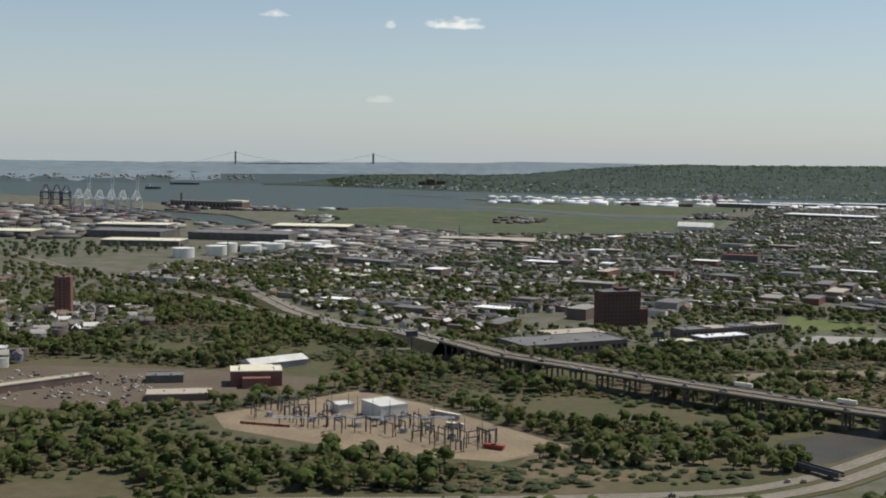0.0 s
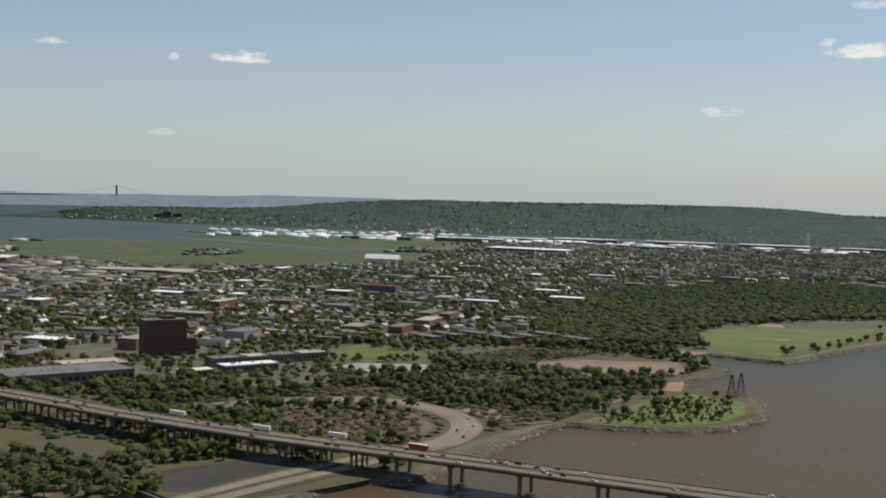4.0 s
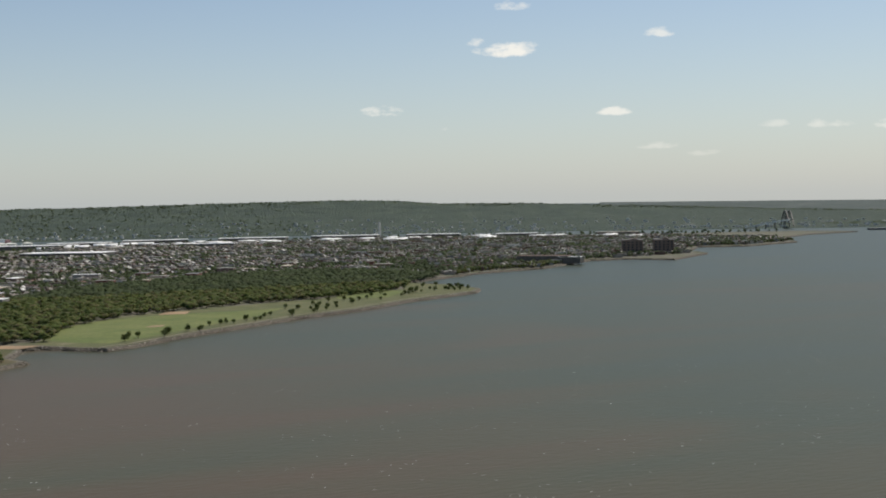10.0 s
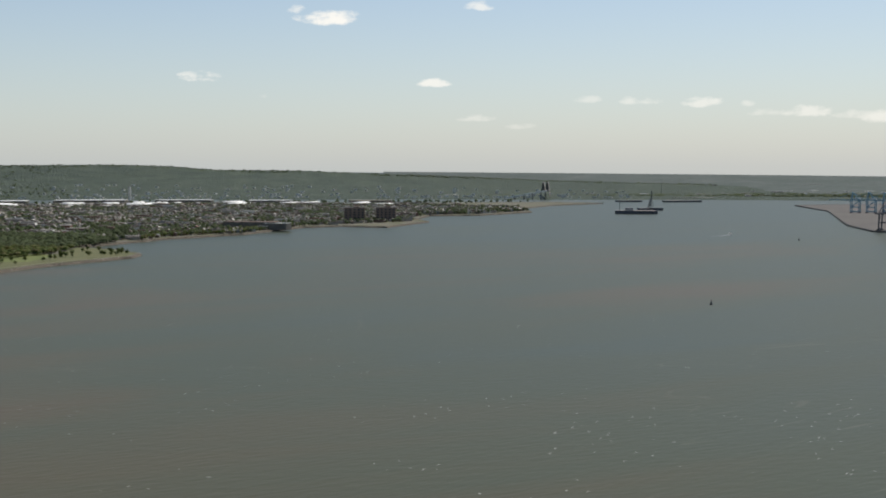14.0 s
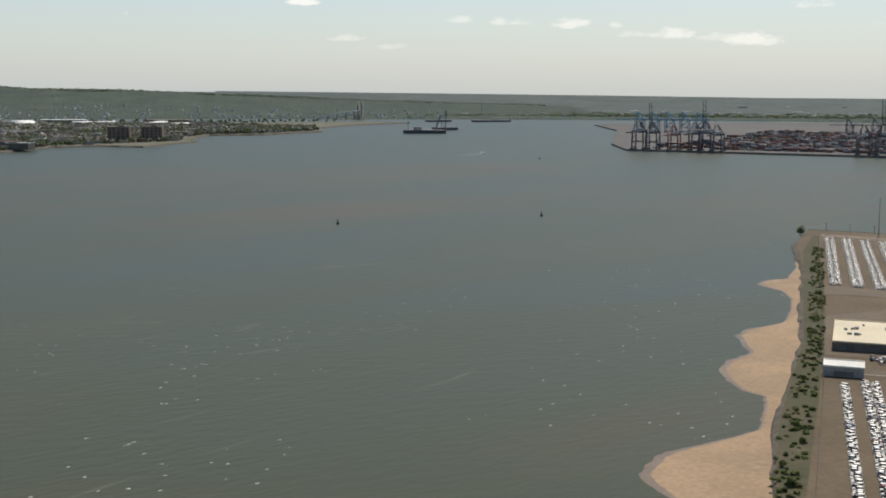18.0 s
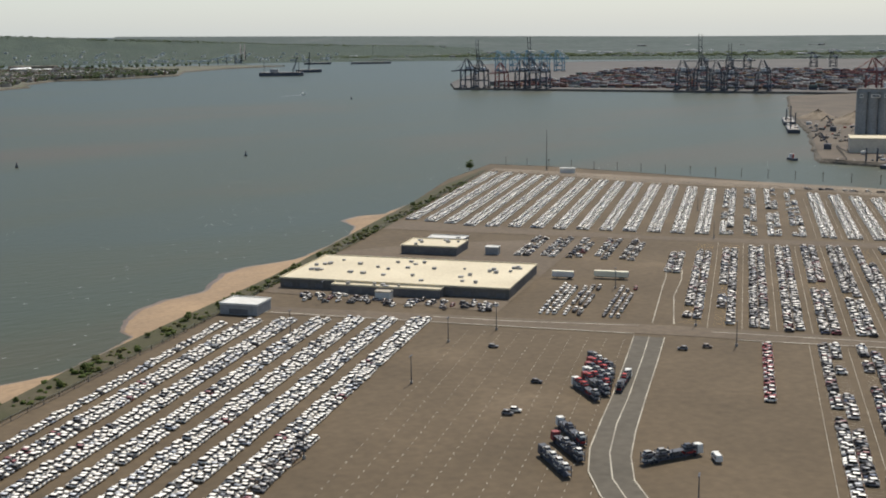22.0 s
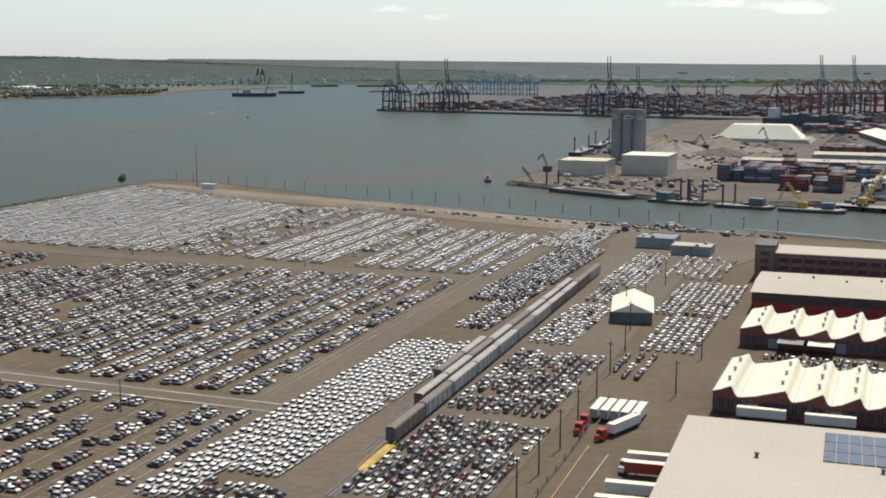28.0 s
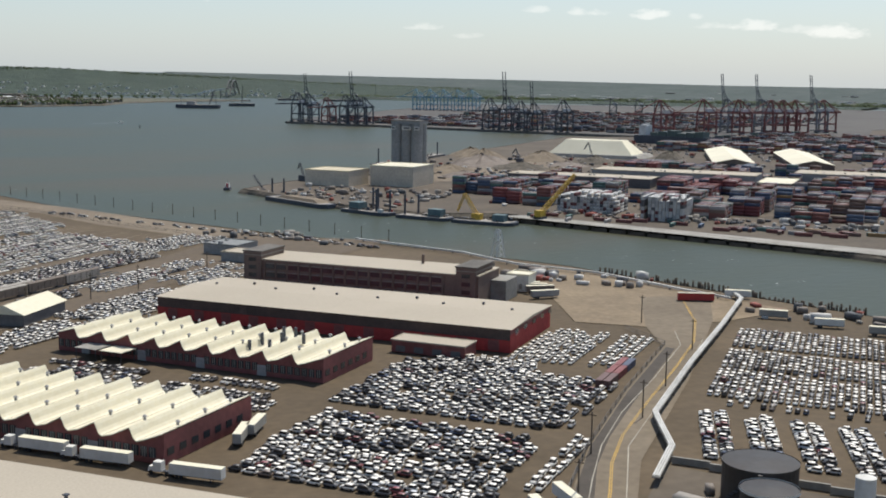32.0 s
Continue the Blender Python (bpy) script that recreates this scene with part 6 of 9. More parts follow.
# containers
BOX = Shape().box(0, 0, 0, 6.3, 1.27, 1.35)
BOXT = (BOX.v, BOX.f, BOX.m)
rng = random.Random(21)
rows = []


def stack_block(u0, v0, nu, nv, most, kind, fill=0.92):
    """A block of container stacks, their ends to the water: nu deep, nv wide."""
    tall = most
    for j in range(nv):
        if j % 4 == 0:
            tall = most - rng.choice((0, 0, 1))
        for i in range(nu):
            if rng.random() > fill:
                continue
            x, y = P(u0 + 3.2 + i * 6.6, v0 + 0.7 + j * 1.42)
            for k in range(max(1, tall - rng.choice((0, 0, 0, 1)))):
                rows.append((x, y, LOT + k * 1.36, radians(TURN), 1, 1, 1, kind))


def long_block(u0, v0, nu, nv, most, kind, fill=0.94):
    """The same ground filled with containers whose long sides face the water."""
    across, along = round(nu * 6.6 / 1.5), max(1, round(nv * 1.42 / 6.5))
    for j in range(along):
        tall = most - rng.choice((0, 0, 1, 2))
        for i in range(across):
            if i % 8 == 7 or rng.random() > fill:
                continue
            x, y = P(u0 + 0.8 + i * 1.5, v0 + 3.2 + j * 6.5)
            for k in range(max(1, tall - rng.choice((0, 0, 0, 1)))):
                rows.append((x, y, LOT + k * 1.36, radians(TURN + 90), 1, 1, 1, kind))


BLOCKS = ((329, 183, 3, 18, 6, "pale"), (315, 222, 3, 12, 7, "pale"), (331, 239.5, 3, 7, 5, "dark"), (371, 258, 3, 6, 6, "dark"), (350, 269, 2, 15, 4, "mixed"), (414, 283, 2, 38, 6, "mixed"), (380, 114, 4, 21, 6, "dark"), (345, 162, 4, 11, 6, "dark"), (413, 206, 4, 18, 6, "red"),
                                  (379, 246, 3, 5, 6, "dark"), (440, 226, 3, 12, 6, "red"), (352, 296, 2, 8, 3, "mixed"), (440, 250, 3, 14, 5, "dark"), (440, 290, 3, 20, 5, "red"), (500, 268, 3, 20, 5, "mixed"), (500, 310, 3, 18, 5, "dark"), (560, 320, 4, 22, 4, "mixed"), (574, 214, 4, 10, 4, "dark"), (610, 285, 4, 24, 4, "mixed"), (655, 320, 4, 24, 4, "dark"), (700, 290, 4, 24, 5, "dark"), (360, 316, 2, 20, 3, "mixed"), (400, 152, 3, 27, 5, "dark"), (395, 264, 2, 12, 6, "mixed"), (378, 283, 4, 30, 5, "dark"), (536, 196, 3, 32, 4, "mixed"), (578, 150, 3, 40, 4, "dark"), (352, 250, 2, 9, 5, "red"), (355, 212, 3, 22, 6, "dark"), (650, 290, 4, 18, 4, "red"), (740, 252, 4, 38, 4, "dark"), (790, 120, 4, 80, 5, "mixed"), (840, 150, 4, 90, 5, "dark"))
taken = [(u, v, u + 6.6 * nu, v + 1.42 * nv) for u, v, nu, nv, _, _ in BLOCKS] + [(452, 116, 474, 194), (498, 150, 524, 240), (540, 255, 570, 315), (468, 245, 504, 262), (394, 63, 420, 87), (606, 190, 780, 275), (645, 60, 730, 140)]
more = []
while len(more) < 30:
    u0, v0, nu, nv = rng.uniform(336, 600), rng.uniform(95, 330), rng.choice((1, 2, 3)), rng.choice((9, 14, 18))
    u1, v1 = u0 + 6.6 * nu, v0 + 1.42 * nv
    if v0 < 95 + (u0 - 380) * 0.28 or u0 < 345 + max(0, 140 - v0) * 0.9 - max(0, v0 - 240) * 0.2:
        continue
    if rng.random() < 0.004:
        break
    if any(u0 < d + 2 and u1 > a - 2 and v0 < e + 1.5 and v1 > b - 1.5 for a, b, d, e in taken):
        continue
    taken.append((u0, v0, u1, v1))
    more.append((u0, v0, nu, nv, rng.choice((4, 5, 6)), rng.choice(("dark", "dark", "mixed", "red"))))
for u0, v0, nu, nv, most, kind in BLOCKS + tuple(more):
    (stack_block if kind == "pale" else long_block)(u0, v0, nu, nv, most, kind)
for k in range(46):
    x, y = P(rng.uniform(296, 312), rng.uniform(180, 330))
    rows.append((x, y, LOT, radians(TURN + rng.choice((0, 90, 84))), 1, 1, 1, "mixed"))
TONES = {"pale": [(12, (0.5, 0.48, 0.44)), (6, (0.36, 0.35, 0.33)), (4, (0.15, 0.05, 0.045)), (2, (0.1, 0.1, 0.1))], "dark": [(4, (0.19, 0.075, 0.06)), (3, (0.17, 0.11, 0.085)), (3, (0.075, 0.1, 0.15)), (2, (0.09, 0.15, 0.13)), (2, (0.32, 0.3, 0.28))],
         "red": [(8, (0.2, 0.055, 0.05)), (3, (0.13, 0.07, 0.06)), (2, (0.07, 0.08, 0.12)), (1, (0.4, 0.38, 0.35))], "mixed": [(4, (0.17, 0.06, 0.05)), (3, (0.15, 0.085, 0.065)), (2, (0.07, 0.1, 0.15)), (2, (0.07, 0.13, 0.11)), (2, (0.3, 0.28, 0.26)), (1, (0.28, 0.17, 0.07))]}
for i in range(3):
    for j in range(2):
        x, y = P(61 + 6.6 * i, 276.6 + 1.45 * j)
        rows.append((x, y, LOT, radians(TURN), 1, 1, 1, "red"))
near_rows = sorted(rows, key=lambda r: (r[0] - 1000) * UX + r[1] * UY)[:300]
kept = {id(r) for r in near_rows}
CORR = Shape().box(0, 0, 0, 6.3, 1.24, 1.33)
for x in (-3.17, 3.17):
    CORR.box(x, 0, 0.05, 0.05, 1.1, 1.22)
for i in range(12):
    for s_ in (-1, 1):
        CORR.box(-2.9 + i * 0.53, s_ * 0.63, 0.08, 0.26, 0.03, 1.18)
for kind, stops in TONES.items():
    box_mesh = CORR.mesh("container", [palette(kind + "_single_container_paint", stops, "object", 0.6)])
    for row in near_rows:
        if row[7] == kind:
            ob = new("container", box_mesh)
            ob.matrix_basis = pose(*row[:3], 0, 0, math.degrees(row[3]))
            tagged(ob, {"pale": "pale grey-white steel container stacked on the quay", "dark": "dark weathered steel container stacked on the quay", "red": "rust-red steel container in the port", "mixed": "worn painted steel container standing on the quay"}[kind], "container", "stacked containers")
    M["stack_" + kind] = palette(kind + "_container_paint", stops, rough=0.6)
    scatter("container_stacks", BOXT, [row[:7] for row in rows if row[7] == kind and id(row) not in kept], ["stack_" + kind], "tight blocks of stacked shipping containers in the port", "containers")
rows = []
# terminal stacks, far
TA, TB = Vector((1680, 935)), Vector((1868, 512))
td = (TB - TA).normalized()
tn = Vector((-td.y, td.x)) * (1 if (-td.y * UX + td.x * UY) > 0 else -1)
ang = math.atan2(td.y, td.x)
for i in range(34):
    for j in range(44):
        if rng.random() < 0.2 or (i % 5 == 4):
            continue
        p = TA + td * (24 + j * 10.0 + rng.uniform(-1, 1)) + tn * (46 + i * 18 + rng.uniform(-2, 2))
        n = rng.choice((1, 2, 3, 3, 4))
        for k in range(n):
            rows.append((p.x, p.y, 2.2 + k * 1.36, ang, 1.4, rng.choice((1.5, 3.0, 4.5)), 1))
for i in range(12):
    for j in range(26):
        p = Vector((1840, 420)) + Vector((0.25, -0.97)) * (j * 9.0) + Vector((0.97, 0.25)) * (30 + i * 14)
        for k in range(rng.choice((0, 2, 3, 4, 4))):
            rows.append((p.x, p.y, 2.1 + k * 1.36, radians(-76), 1.3, rng.choice((1.5, 3.0)), 1))
scatter("container_stacks", BOXT, rows, ["box_paint"], "stacks of rust-red, blue and grey shipping containers", "containers")


# red dulled in the base colour to stand in for distance haze
M["crane_red"] = mat("hazed_red_crane_paint", (0.24, 0.088, 0.078), (0.18, 0.072, 0.066), 0.2, 1.0, 0.7)


def quay_crane(at, paint, boom_up, label, s=1.0):
    """A ship-to-shore crane; local x points to the water."""
    ob = thing("quay_crane", at, label, "crane", "quay cranes on the terminal")
    g, top, w, d = 20 * s, 33 * s, 7 * s, 13 * s
    for y in (-w, w):
        for x in (0, -d):
            part("leg", Shape().beam((x, y, 0), (x, y * 0.92, g + 2), 1.3 * s), paint, ob)
        part("sill_beam", Shape().beam((0.5, y, 2.2 * s), (-d - 0.5, y, 2.2 * s), 1.2 * s), paint, ob)
        part("portal_beam", Shape().beam((0, y, 9 * s), (-d, y, 9 * s), 1.1 * s), paint, ob)
        part("brace", Shape().beam((0, y, 9 * s), (-d, y, g), 0.7 * s), paint, ob)
        part("apex_leg", Shape().beam((0, y * 0.9, g), (-2 * s, y * 0.25, top), 0.9 * s), paint, ob)
        part("apex_back_leg", Shape().beam((-d, y * 0.9, g), (-2 * s, y * 0.25, top), 0.7 * s), paint, ob)
        part("bogie", Shape().box(0, y, -0.2, 1.6 * s, 4 * s, 1.4 * s), "dark_steel", ob)
        part("bogie", Shape().box(-d, y, -0.2, 1.6 * s, 4 * s, 1.4 * s), "dark_steel", ob)
    for x in (0, -d):
        part("cross_beam", Shape().beam((x, -w, g), (x, w, g), 1.3 * s), paint, ob)
        part("cross_beam", Shape().beam((x, -w, 9 * s), (x, w, 9 * s), 1.0 * s), paint, ob)
    for y in (-1.6 * s, 1.6 * s):
        part("girder", Shape().beam((1, y, g + 0.5), (-d - 9 * s, y, g + 0.5), 1.1 * s, 1.6 * s), paint, ob)
        end = (5 * s, y, g + 37 * s) if boom_up else (34 * s, y, g + 0.5)
        part("boom", Shape().beam((1, y, g + 0.5), end, 0.6 * s, (0.6 if boom_up else 1.2) * s), paint, ob)
        part("stay", Shape().beam((-2 * s, y * 0.5, top), (4 * s, y, g + 24 * s) if boom_up else (24 * s, y, g + 1.2), 0.35 * s), paint, ob)
        part("back_stay", Shape().beam((-2 * s, y * 0.5, top), (-d - 8 * s, y, g + 1.2), 0.35 * s), paint, ob)
    for k in range(1, 6):
        f = k / 6
        e = (1 + (5 * s - 1) * f, g + 37 * s * f) if boom_up else (34 * s * f, g + 0.5)
        part("boom_tie", Shape().beam((e[0], -1.6 * s, e[1]), (e[0], 1.6 * s, e[1]), 0.6 * s), paint, ob)
    part("machine_house", Shape().box(-d * 0.75, 0, g + 1.3, 8 * s, 5 * s, 3 * s), "white_steel", ob)
    part("operator_cab", Shape().box(6 * s, 0, g - 2.4 * s, 1.6 * s, 1.6 * s, 1.8 * s), "white_steel", ob)
    return ob


face = math.degrees(math.atan2(-tn.y, -tn.x))
for x, y, paint, up, s in ((1684, 921, "dark_steel", False, 1.05), (1691, 905, "dark_steel", True, 1.0), (1702, 880, "crane_red", False, 0.9), (1714, 857, "dark_steel", False, 1.0), (1719, 845, "dark_steel", True, 1.05), (1724, 832, "dark_steel", False, 0.95),
                          (1793, 680, "dark_steel", False, 1.0), (1802, 661, "dark_steel", True, 1.08), (1808, 645, "dark_steel", False, 0.95), (1815, 631, "dark_steel", True, 0.9), (1829, 600, "dark_steel", False, 1.0)):
    quay_crane(pose(x + tn.x * 5, y + tn.y * 5, 2.2, 0, 0, face), paint, up, "dark steel quay crane over the terminal edge", s)
for u, v, up in ((984, 76, False), (1086, 98, True), (1112, 130, True), (1134, 160, False), (1146, 170, False), (1155, 182, True), (1222, 204, False)):
    quay_crane(pose(*P(u, v), 2.1, 0, 0, 166), "crane_red", False, "haze-dulled red quay crane behind the container stacks", 1.1)
    if up:
        quay_crane(pose(*P(u + 60, v + 14), 2.1, 0, 0, 166), "crane_grey", True, "grey quay crane with its boom raised", 1.1)
for k in range(5):
    quay_crane(pose(2105 + 13 * k, 1330 - 22 * k, 2.2, 0, 0, 120), "blue_steel", False, "sky-blue quay crane far down the terminal", 1.05)
for x, y in ((2270, 1030), (2295, 1000), (2320, 985), (2540, 1010), (2560, 985)):
    quay_crane(pose(x, y, 2.2, 0, 0, 135), "dark_steel", False, "small dark yard crane among containers", 0.8)
# a moored ship's hull behind the stacks
for x, y, ln, paint, words in ((1795, 395, 80, "dark_steel", "dark hull of a container ship at its berth"),):
    ship = thing("container_ship", pose(x, y, 0, 0, 0, -76), words, "ship")
    part("hull", Shape().prism([(-ln / 2, -6), (ln / 2 - 12, -6), (ln / 2, 0), (ln / 2 - 12, 6), (-ln / 2, 6)], 0, 9), paint, ship)
    part("deckhouse", Shape().box(-ln / 2 + 8, 0, 9, 7, 10, 9), "white_steel", ship)
    for k in range(6):
        part("deck_cargo", Shape().box(-ln / 2 + 20 + 9 * k, 0, 9, 8, 10, 3 + k % 3), "box_paint", ship)

# work barges and dredgers at the dock


def barge(at, ln, w, label, h=1.3):
    ob = thing("barge", at, label, "barge", "work barges at the dock")
    part("hull", Shape().prism([(-ln / 2, -w / 2), (ln / 2 - w * 0.3, -w / 2), (ln / 2, -w / 4), (ln / 2, w / 4), (ln / 2 - w * 0.3, w / 2), (-ln / 2, w / 2)], -0.3, h), "dark_steel", ob)
    part("deck", Shape().box(-0.5, 0, h, ln * 0.9, w * 0.85, 0.08), "junk", ob)
    return ob


def spuds(ob, xs, h=9.0, z=1.3):
    for x, y in xs:
        part("spud_pile", Shape().cyl(x, y, -0.3, 0.45, h, 10), "dark_steel", ob)


def lattice(ob, p, q, w, material, name="crane_boom", bays=7):
    """An open boom of four chords with diagonals."""
    p, q = Vector(p), Vector(q)
    d = (q - p).normalized()
    a = d.cross(Vector((0, 0, 1))).normalized() * w / 2
    b = a.cross(d).normalized() * w / 2
    sh = Shape()
    for s, t in ((-1, -1), (1, -1), (1, 1), (-1, 1)):
        sh.beam(p + s * a + t * b, q + (s * a + t * b) * 0.5, w * 0.16)
    for k in range(bays):
        e, f = p + (q - p) * (k / bays), p + (q - p) * ((k + 1) / bays)
        for s, t, s2, t2 in ((-1, -1, 1, -1), (1, -1, 1, 1), (1, 1, -1, 1), (-1, 1, -1, -1)):
            sh.beam(e + s * a + t * b, f + s2 * a + t2 * b, w * 0.1)
    return part(name, sh, material, ob)


def gear(ob, ln, w, n, seed, z=1.4):
    """Winches, boxes and pipe bundles on a working deck."""
    rng = random.Random(seed)
    for k in range(n):
        s = rng.uniform(0.5, 1.5)
        x, y = rng.uniform(-ln * 0.42, ln * 0.4), rng.uniform(-w * 0.35, w * 0.35)
        kind = rng.randrange(3)
        if kind == 0:
            part("deck_box", Shape().box(x, y, z, s * 1.6, s, s * 0.9), rng.choice(("grey_wall", "wood", "white_wall", "red_wall")), ob)
        elif kind == 1:
            part("winch", Shape().cyl(x, y, z, s * 0.5, s * 0.9, 10).box(x, y, z, s * 1.4, s * 0.5, s * 0.4), "dark_steel", ob)
        else:
            part("pipe_bundle", Shape().beam((x - 2, y, z + 0.3), (x + 2, y + 0.4, z + 0.3), 0.6, 0.5), "wagon_brown", ob)


b1 = barge(pose(1303, 165, 0, 0, 0, 95), 30, 8, "flat grey work barge with a small crane")
lattice(b1, (2, 0, 1.4), (7, 3, 9), 0.9, "dark_steel")
lattice(b1, (7, 3, 9), (0, 4, 6), 0.5, "dark_steel", "crane_jib")
spuds(b1, [(-9, 2), (-13, -2)])
b2 = barge(pose(1300, 120, 0, 0, 0, -82), 46, 10, "long rusty barge loaded with spoil", 1.8)
part("spoil", Shape().box(0, 0, 1.88, 34, 7, 1.2, top=0.7), "dirt", b2)
b3 = barge(pose(1309, 75, 0, 0, 0, -75), 26, 9, "teal work barge with tall dark piles")
part("deckhouse", Shape().box(-7, 0, 1.38, 6, 5, 3), "teal_steel", b3)
spuds(b3, [(3, 2), (6, -2), (-1, 3), (10, 2)], 11)
b4 = barge(pose(1320, 48, 0, 0, 0, -65), 24, 9, "work barge with a deckhouse and dark piles")
part("deckhouse", Shape().box(5, 0, 1.38, 6, 4, 3), "teal_steel", b4)
spuds(b4, [(-5, 2), (-9, -2)], 10)
b5 = barge(pose(1333, 24, 0, 0, 0, -60), 26, 10, "barge with a yellow excavator crane")
part("crane_cab", Shape().box(-4, 0, 1.38, 4, 3, 2.4), "yellow_steel", b5)
lattice(b5, (-4, 0, 3), (-11, 3, 11), 1.3, "yellow_steel")
lattice(b5, (-11, 3, 11), (-14, 3, 4), 0.9, "yellow_steel", "crane_jib")
part("deckhouse", Shape().box(6, 0, 1.38, 5, 4, 2.6), "teal_steel", b5)
for ob, ln, w, seed in ((b1, 30, 8, 1), (b3, 26, 9, 2), (b4, 24, 9, 3), (b5, 26, 10, 4)):
    gear(ob, ln, w, 13, seed)
for x, y, ln, words in ((1452, 302, 44, "dark rusty barge moored on the bay side of the dock"), (1508, 344, 52, "long dark hopper barge moored at the dock")):
    ob = barge(pose(x, y, 0, 0, 0, 36.5), ln, 8, words, 2.6)
    gear(ob, ln, 8, 9, int(x), 2.7)
    spuds(ob, [(-ln * 0.3, 2), (ln * 0.25, -2)], 12, 2.6)
tug = thing("tugboat", pose(1296, 196, 0, 0, 0, 60), "small dark tugboat by the dock corner", "boat")
part("hull", Shape().prism([(-4, -1.5), (3, -1.5), (5, 0), (3, 1.5), (-4, 1.5)], -0.2, 1.3), "dark_steel", tug)
part("wheelhouse", Shape().box(0.4, 0, 1.3, 2.4, 1.8, 2.0, top=0.85), "white_wall", tug)
part("funnel", Shape().cyl(-1.6, 0, 1.3, 0.4, 2.0, 10), "red_wall", tug)
part("mast", Shape().cyl(0.4, 0, 3.3, 0.06, 1.6, 6), "steel", tug)
yc = thing("crawler_crane", pose(1352, 14, 2.0, 0, 0, 20), "tall yellow crawler crane at the water's edge", "crane")
part("cab", Shape().box(0, 0, 0.8, 4, 3, 2.6), "yellow_steel", yc)
for s in (-1.5, 1.5):
    part("track", Shape().box(0, s, 0, 4.6, 0.9, 0.9), "dark_steel", yc)
lattice(yc, (1, 0, 2.5), (16, -6, 17), 1.5, "yellow_steel", bays=10)
for k, (u, v, h) in enumerate(((398, 22, 9), (520, 28, 10), (590, 75, 9), (640, 110, 12))):
    mc = thing("material_crane", at_port(u, v), "dark material-handling crane in the scrap yard", "crane")
    part("base", Shape().box(0, 0, 0, 4, 4, 3), "dark_steel", mc)
    lattice(mc, (0, 0, 3), (3, 4, h), 0.9, "dark_steel")
    lattice(mc, (3, 4, h), (8, 8, h * 0.6), 0.7, "dark_steel", "crane_jib")
port_area("pavement", [(300, 168), (258, 318), (258, 345), (266, 345), (278, 290), (308, 176)], Z1 + 0.12, "concrete", "pale concrete apron along the quay edge", "pavement")
port_area("pavement", [(400, 60), (480, 120), (620, 100), (640, 70), (520, 50)], Z1 + 0.11, "dirt", "dusty brown ground of the scrap yard", "pavement")
for k in range(20):
    u, v = 316 - 2.55 * k, 172 + 8.4 * k
    wall = thing("quay_fender", at_port(302 - 2.3 * k, 166 + 7.8 * k, 0.0, 73), "dark timber fender on the quay wall", "fender", "fenders on the quay wall")
    part("beam", Shape().box(0, 0, -0.4, 7.0, 0.5, 1.6), "wood", wall)
    for x in (-2.4, 2.4):
        part("pile", Shape().cyl(x, -0.45, -0.5, 0.2, 2.6, 8), "wood", wall)
# clutter on the quays
rows = []
rng = random.Random(8)
CL = Shape().box(0, 0, 0, 1, 1, 1)
for u0, u1, v0, v1, n in ((300, 375, 40, 120, 150), (315, 335, 180, 330, 200), (335, 650, 110, 340, 260), (440, 660, 10, 120, 260), (700, 900, 60, 330, 500), (190, 215, 92, 150, 30), (160, 178, 205, 265, 40), (135, 152, 290, 345, 40), (-60, 16, 300, 335, 40)):
    for k in range(n):
        u, v = rng.uniform(u0, u1), rng.uniform(v0, v1)
        x, y = P(u, v)
        if inside(x, y, SOUTH) or inside(x, y, LOTLAND):
            s = rng.uniform(0.6, 2.2)
            rows.append((x, y, LOT, rng.uniform(0, 3), s * rng.uniform(0.6, 2.4), s, s * rng.uniform(0.4, 1.1)))
scatter("yard_clutter", (CL.v, CL.f, CL.m), rows, ["junk"], "scattered yard gear, skips and crates", "clutter")
# vehicles and parked cars along the channel bank
rows = []
for k in range(60):
    f = rng.random()
    rows.append((1196 + 70 * f + rng.uniform(-4, 0) - 8, 120 - 150 * f, LOT, radians(-65) + rng.gauss(0, 0.1), 1, 1, 1))
scatter("parked_cars", CAR, rows, ["car_mixed", "car_glass", "rubber"], "cars parked loosely along the channel bank", "cars")
# timber piles on the channel edge
rows = []
PL = Shape().cyl(0, 0, 0, 0.28, 1, 8)
for k in range(120):
    f = k / 119
    x, y = 1288 + 16 * f + rng.uniform(-0.5, 0.5), -95 - 80 * f
    rows.append((x + 2.5, y, -0.4, 0, 1, 1, rng.uniform(1.6, 3.6)))
scatter("timber_piles", (PL.v, PL.f, PL.m), rows, ["wood"], "row of weathered timber mooring piles", "piles")
# lattice power tower on the quay
mt = thing("lattice_tower", pose(1277, -62, LOT), "small open steel lattice tower on the quay", "tower")
for s, t in ((-1, -1), (1, -1), (1, 1), (-1, 1)):
    part("leg", Shape().beam((s * 1.6, t * 1.6, 0), (s * 0.5, t * 0.5, 9), 0.18), "white_steel", mt)
for k in range(5):
    w = 1.6 - 0.22 * k
    for (a, b), (c, d) in (((-1, -1), (1, -1)), ((1, -1), (1, 1)), ((1, 1), (-1, 1)), ((-1, 1), (-1, -1))):
        part("brace", Shape().beam((a * w, b * w, 1.8 * k), (c * (w - 0.2), d * (w - 0.2), 1.8 * k + 1.7), 0.1), "white_steel", mt)

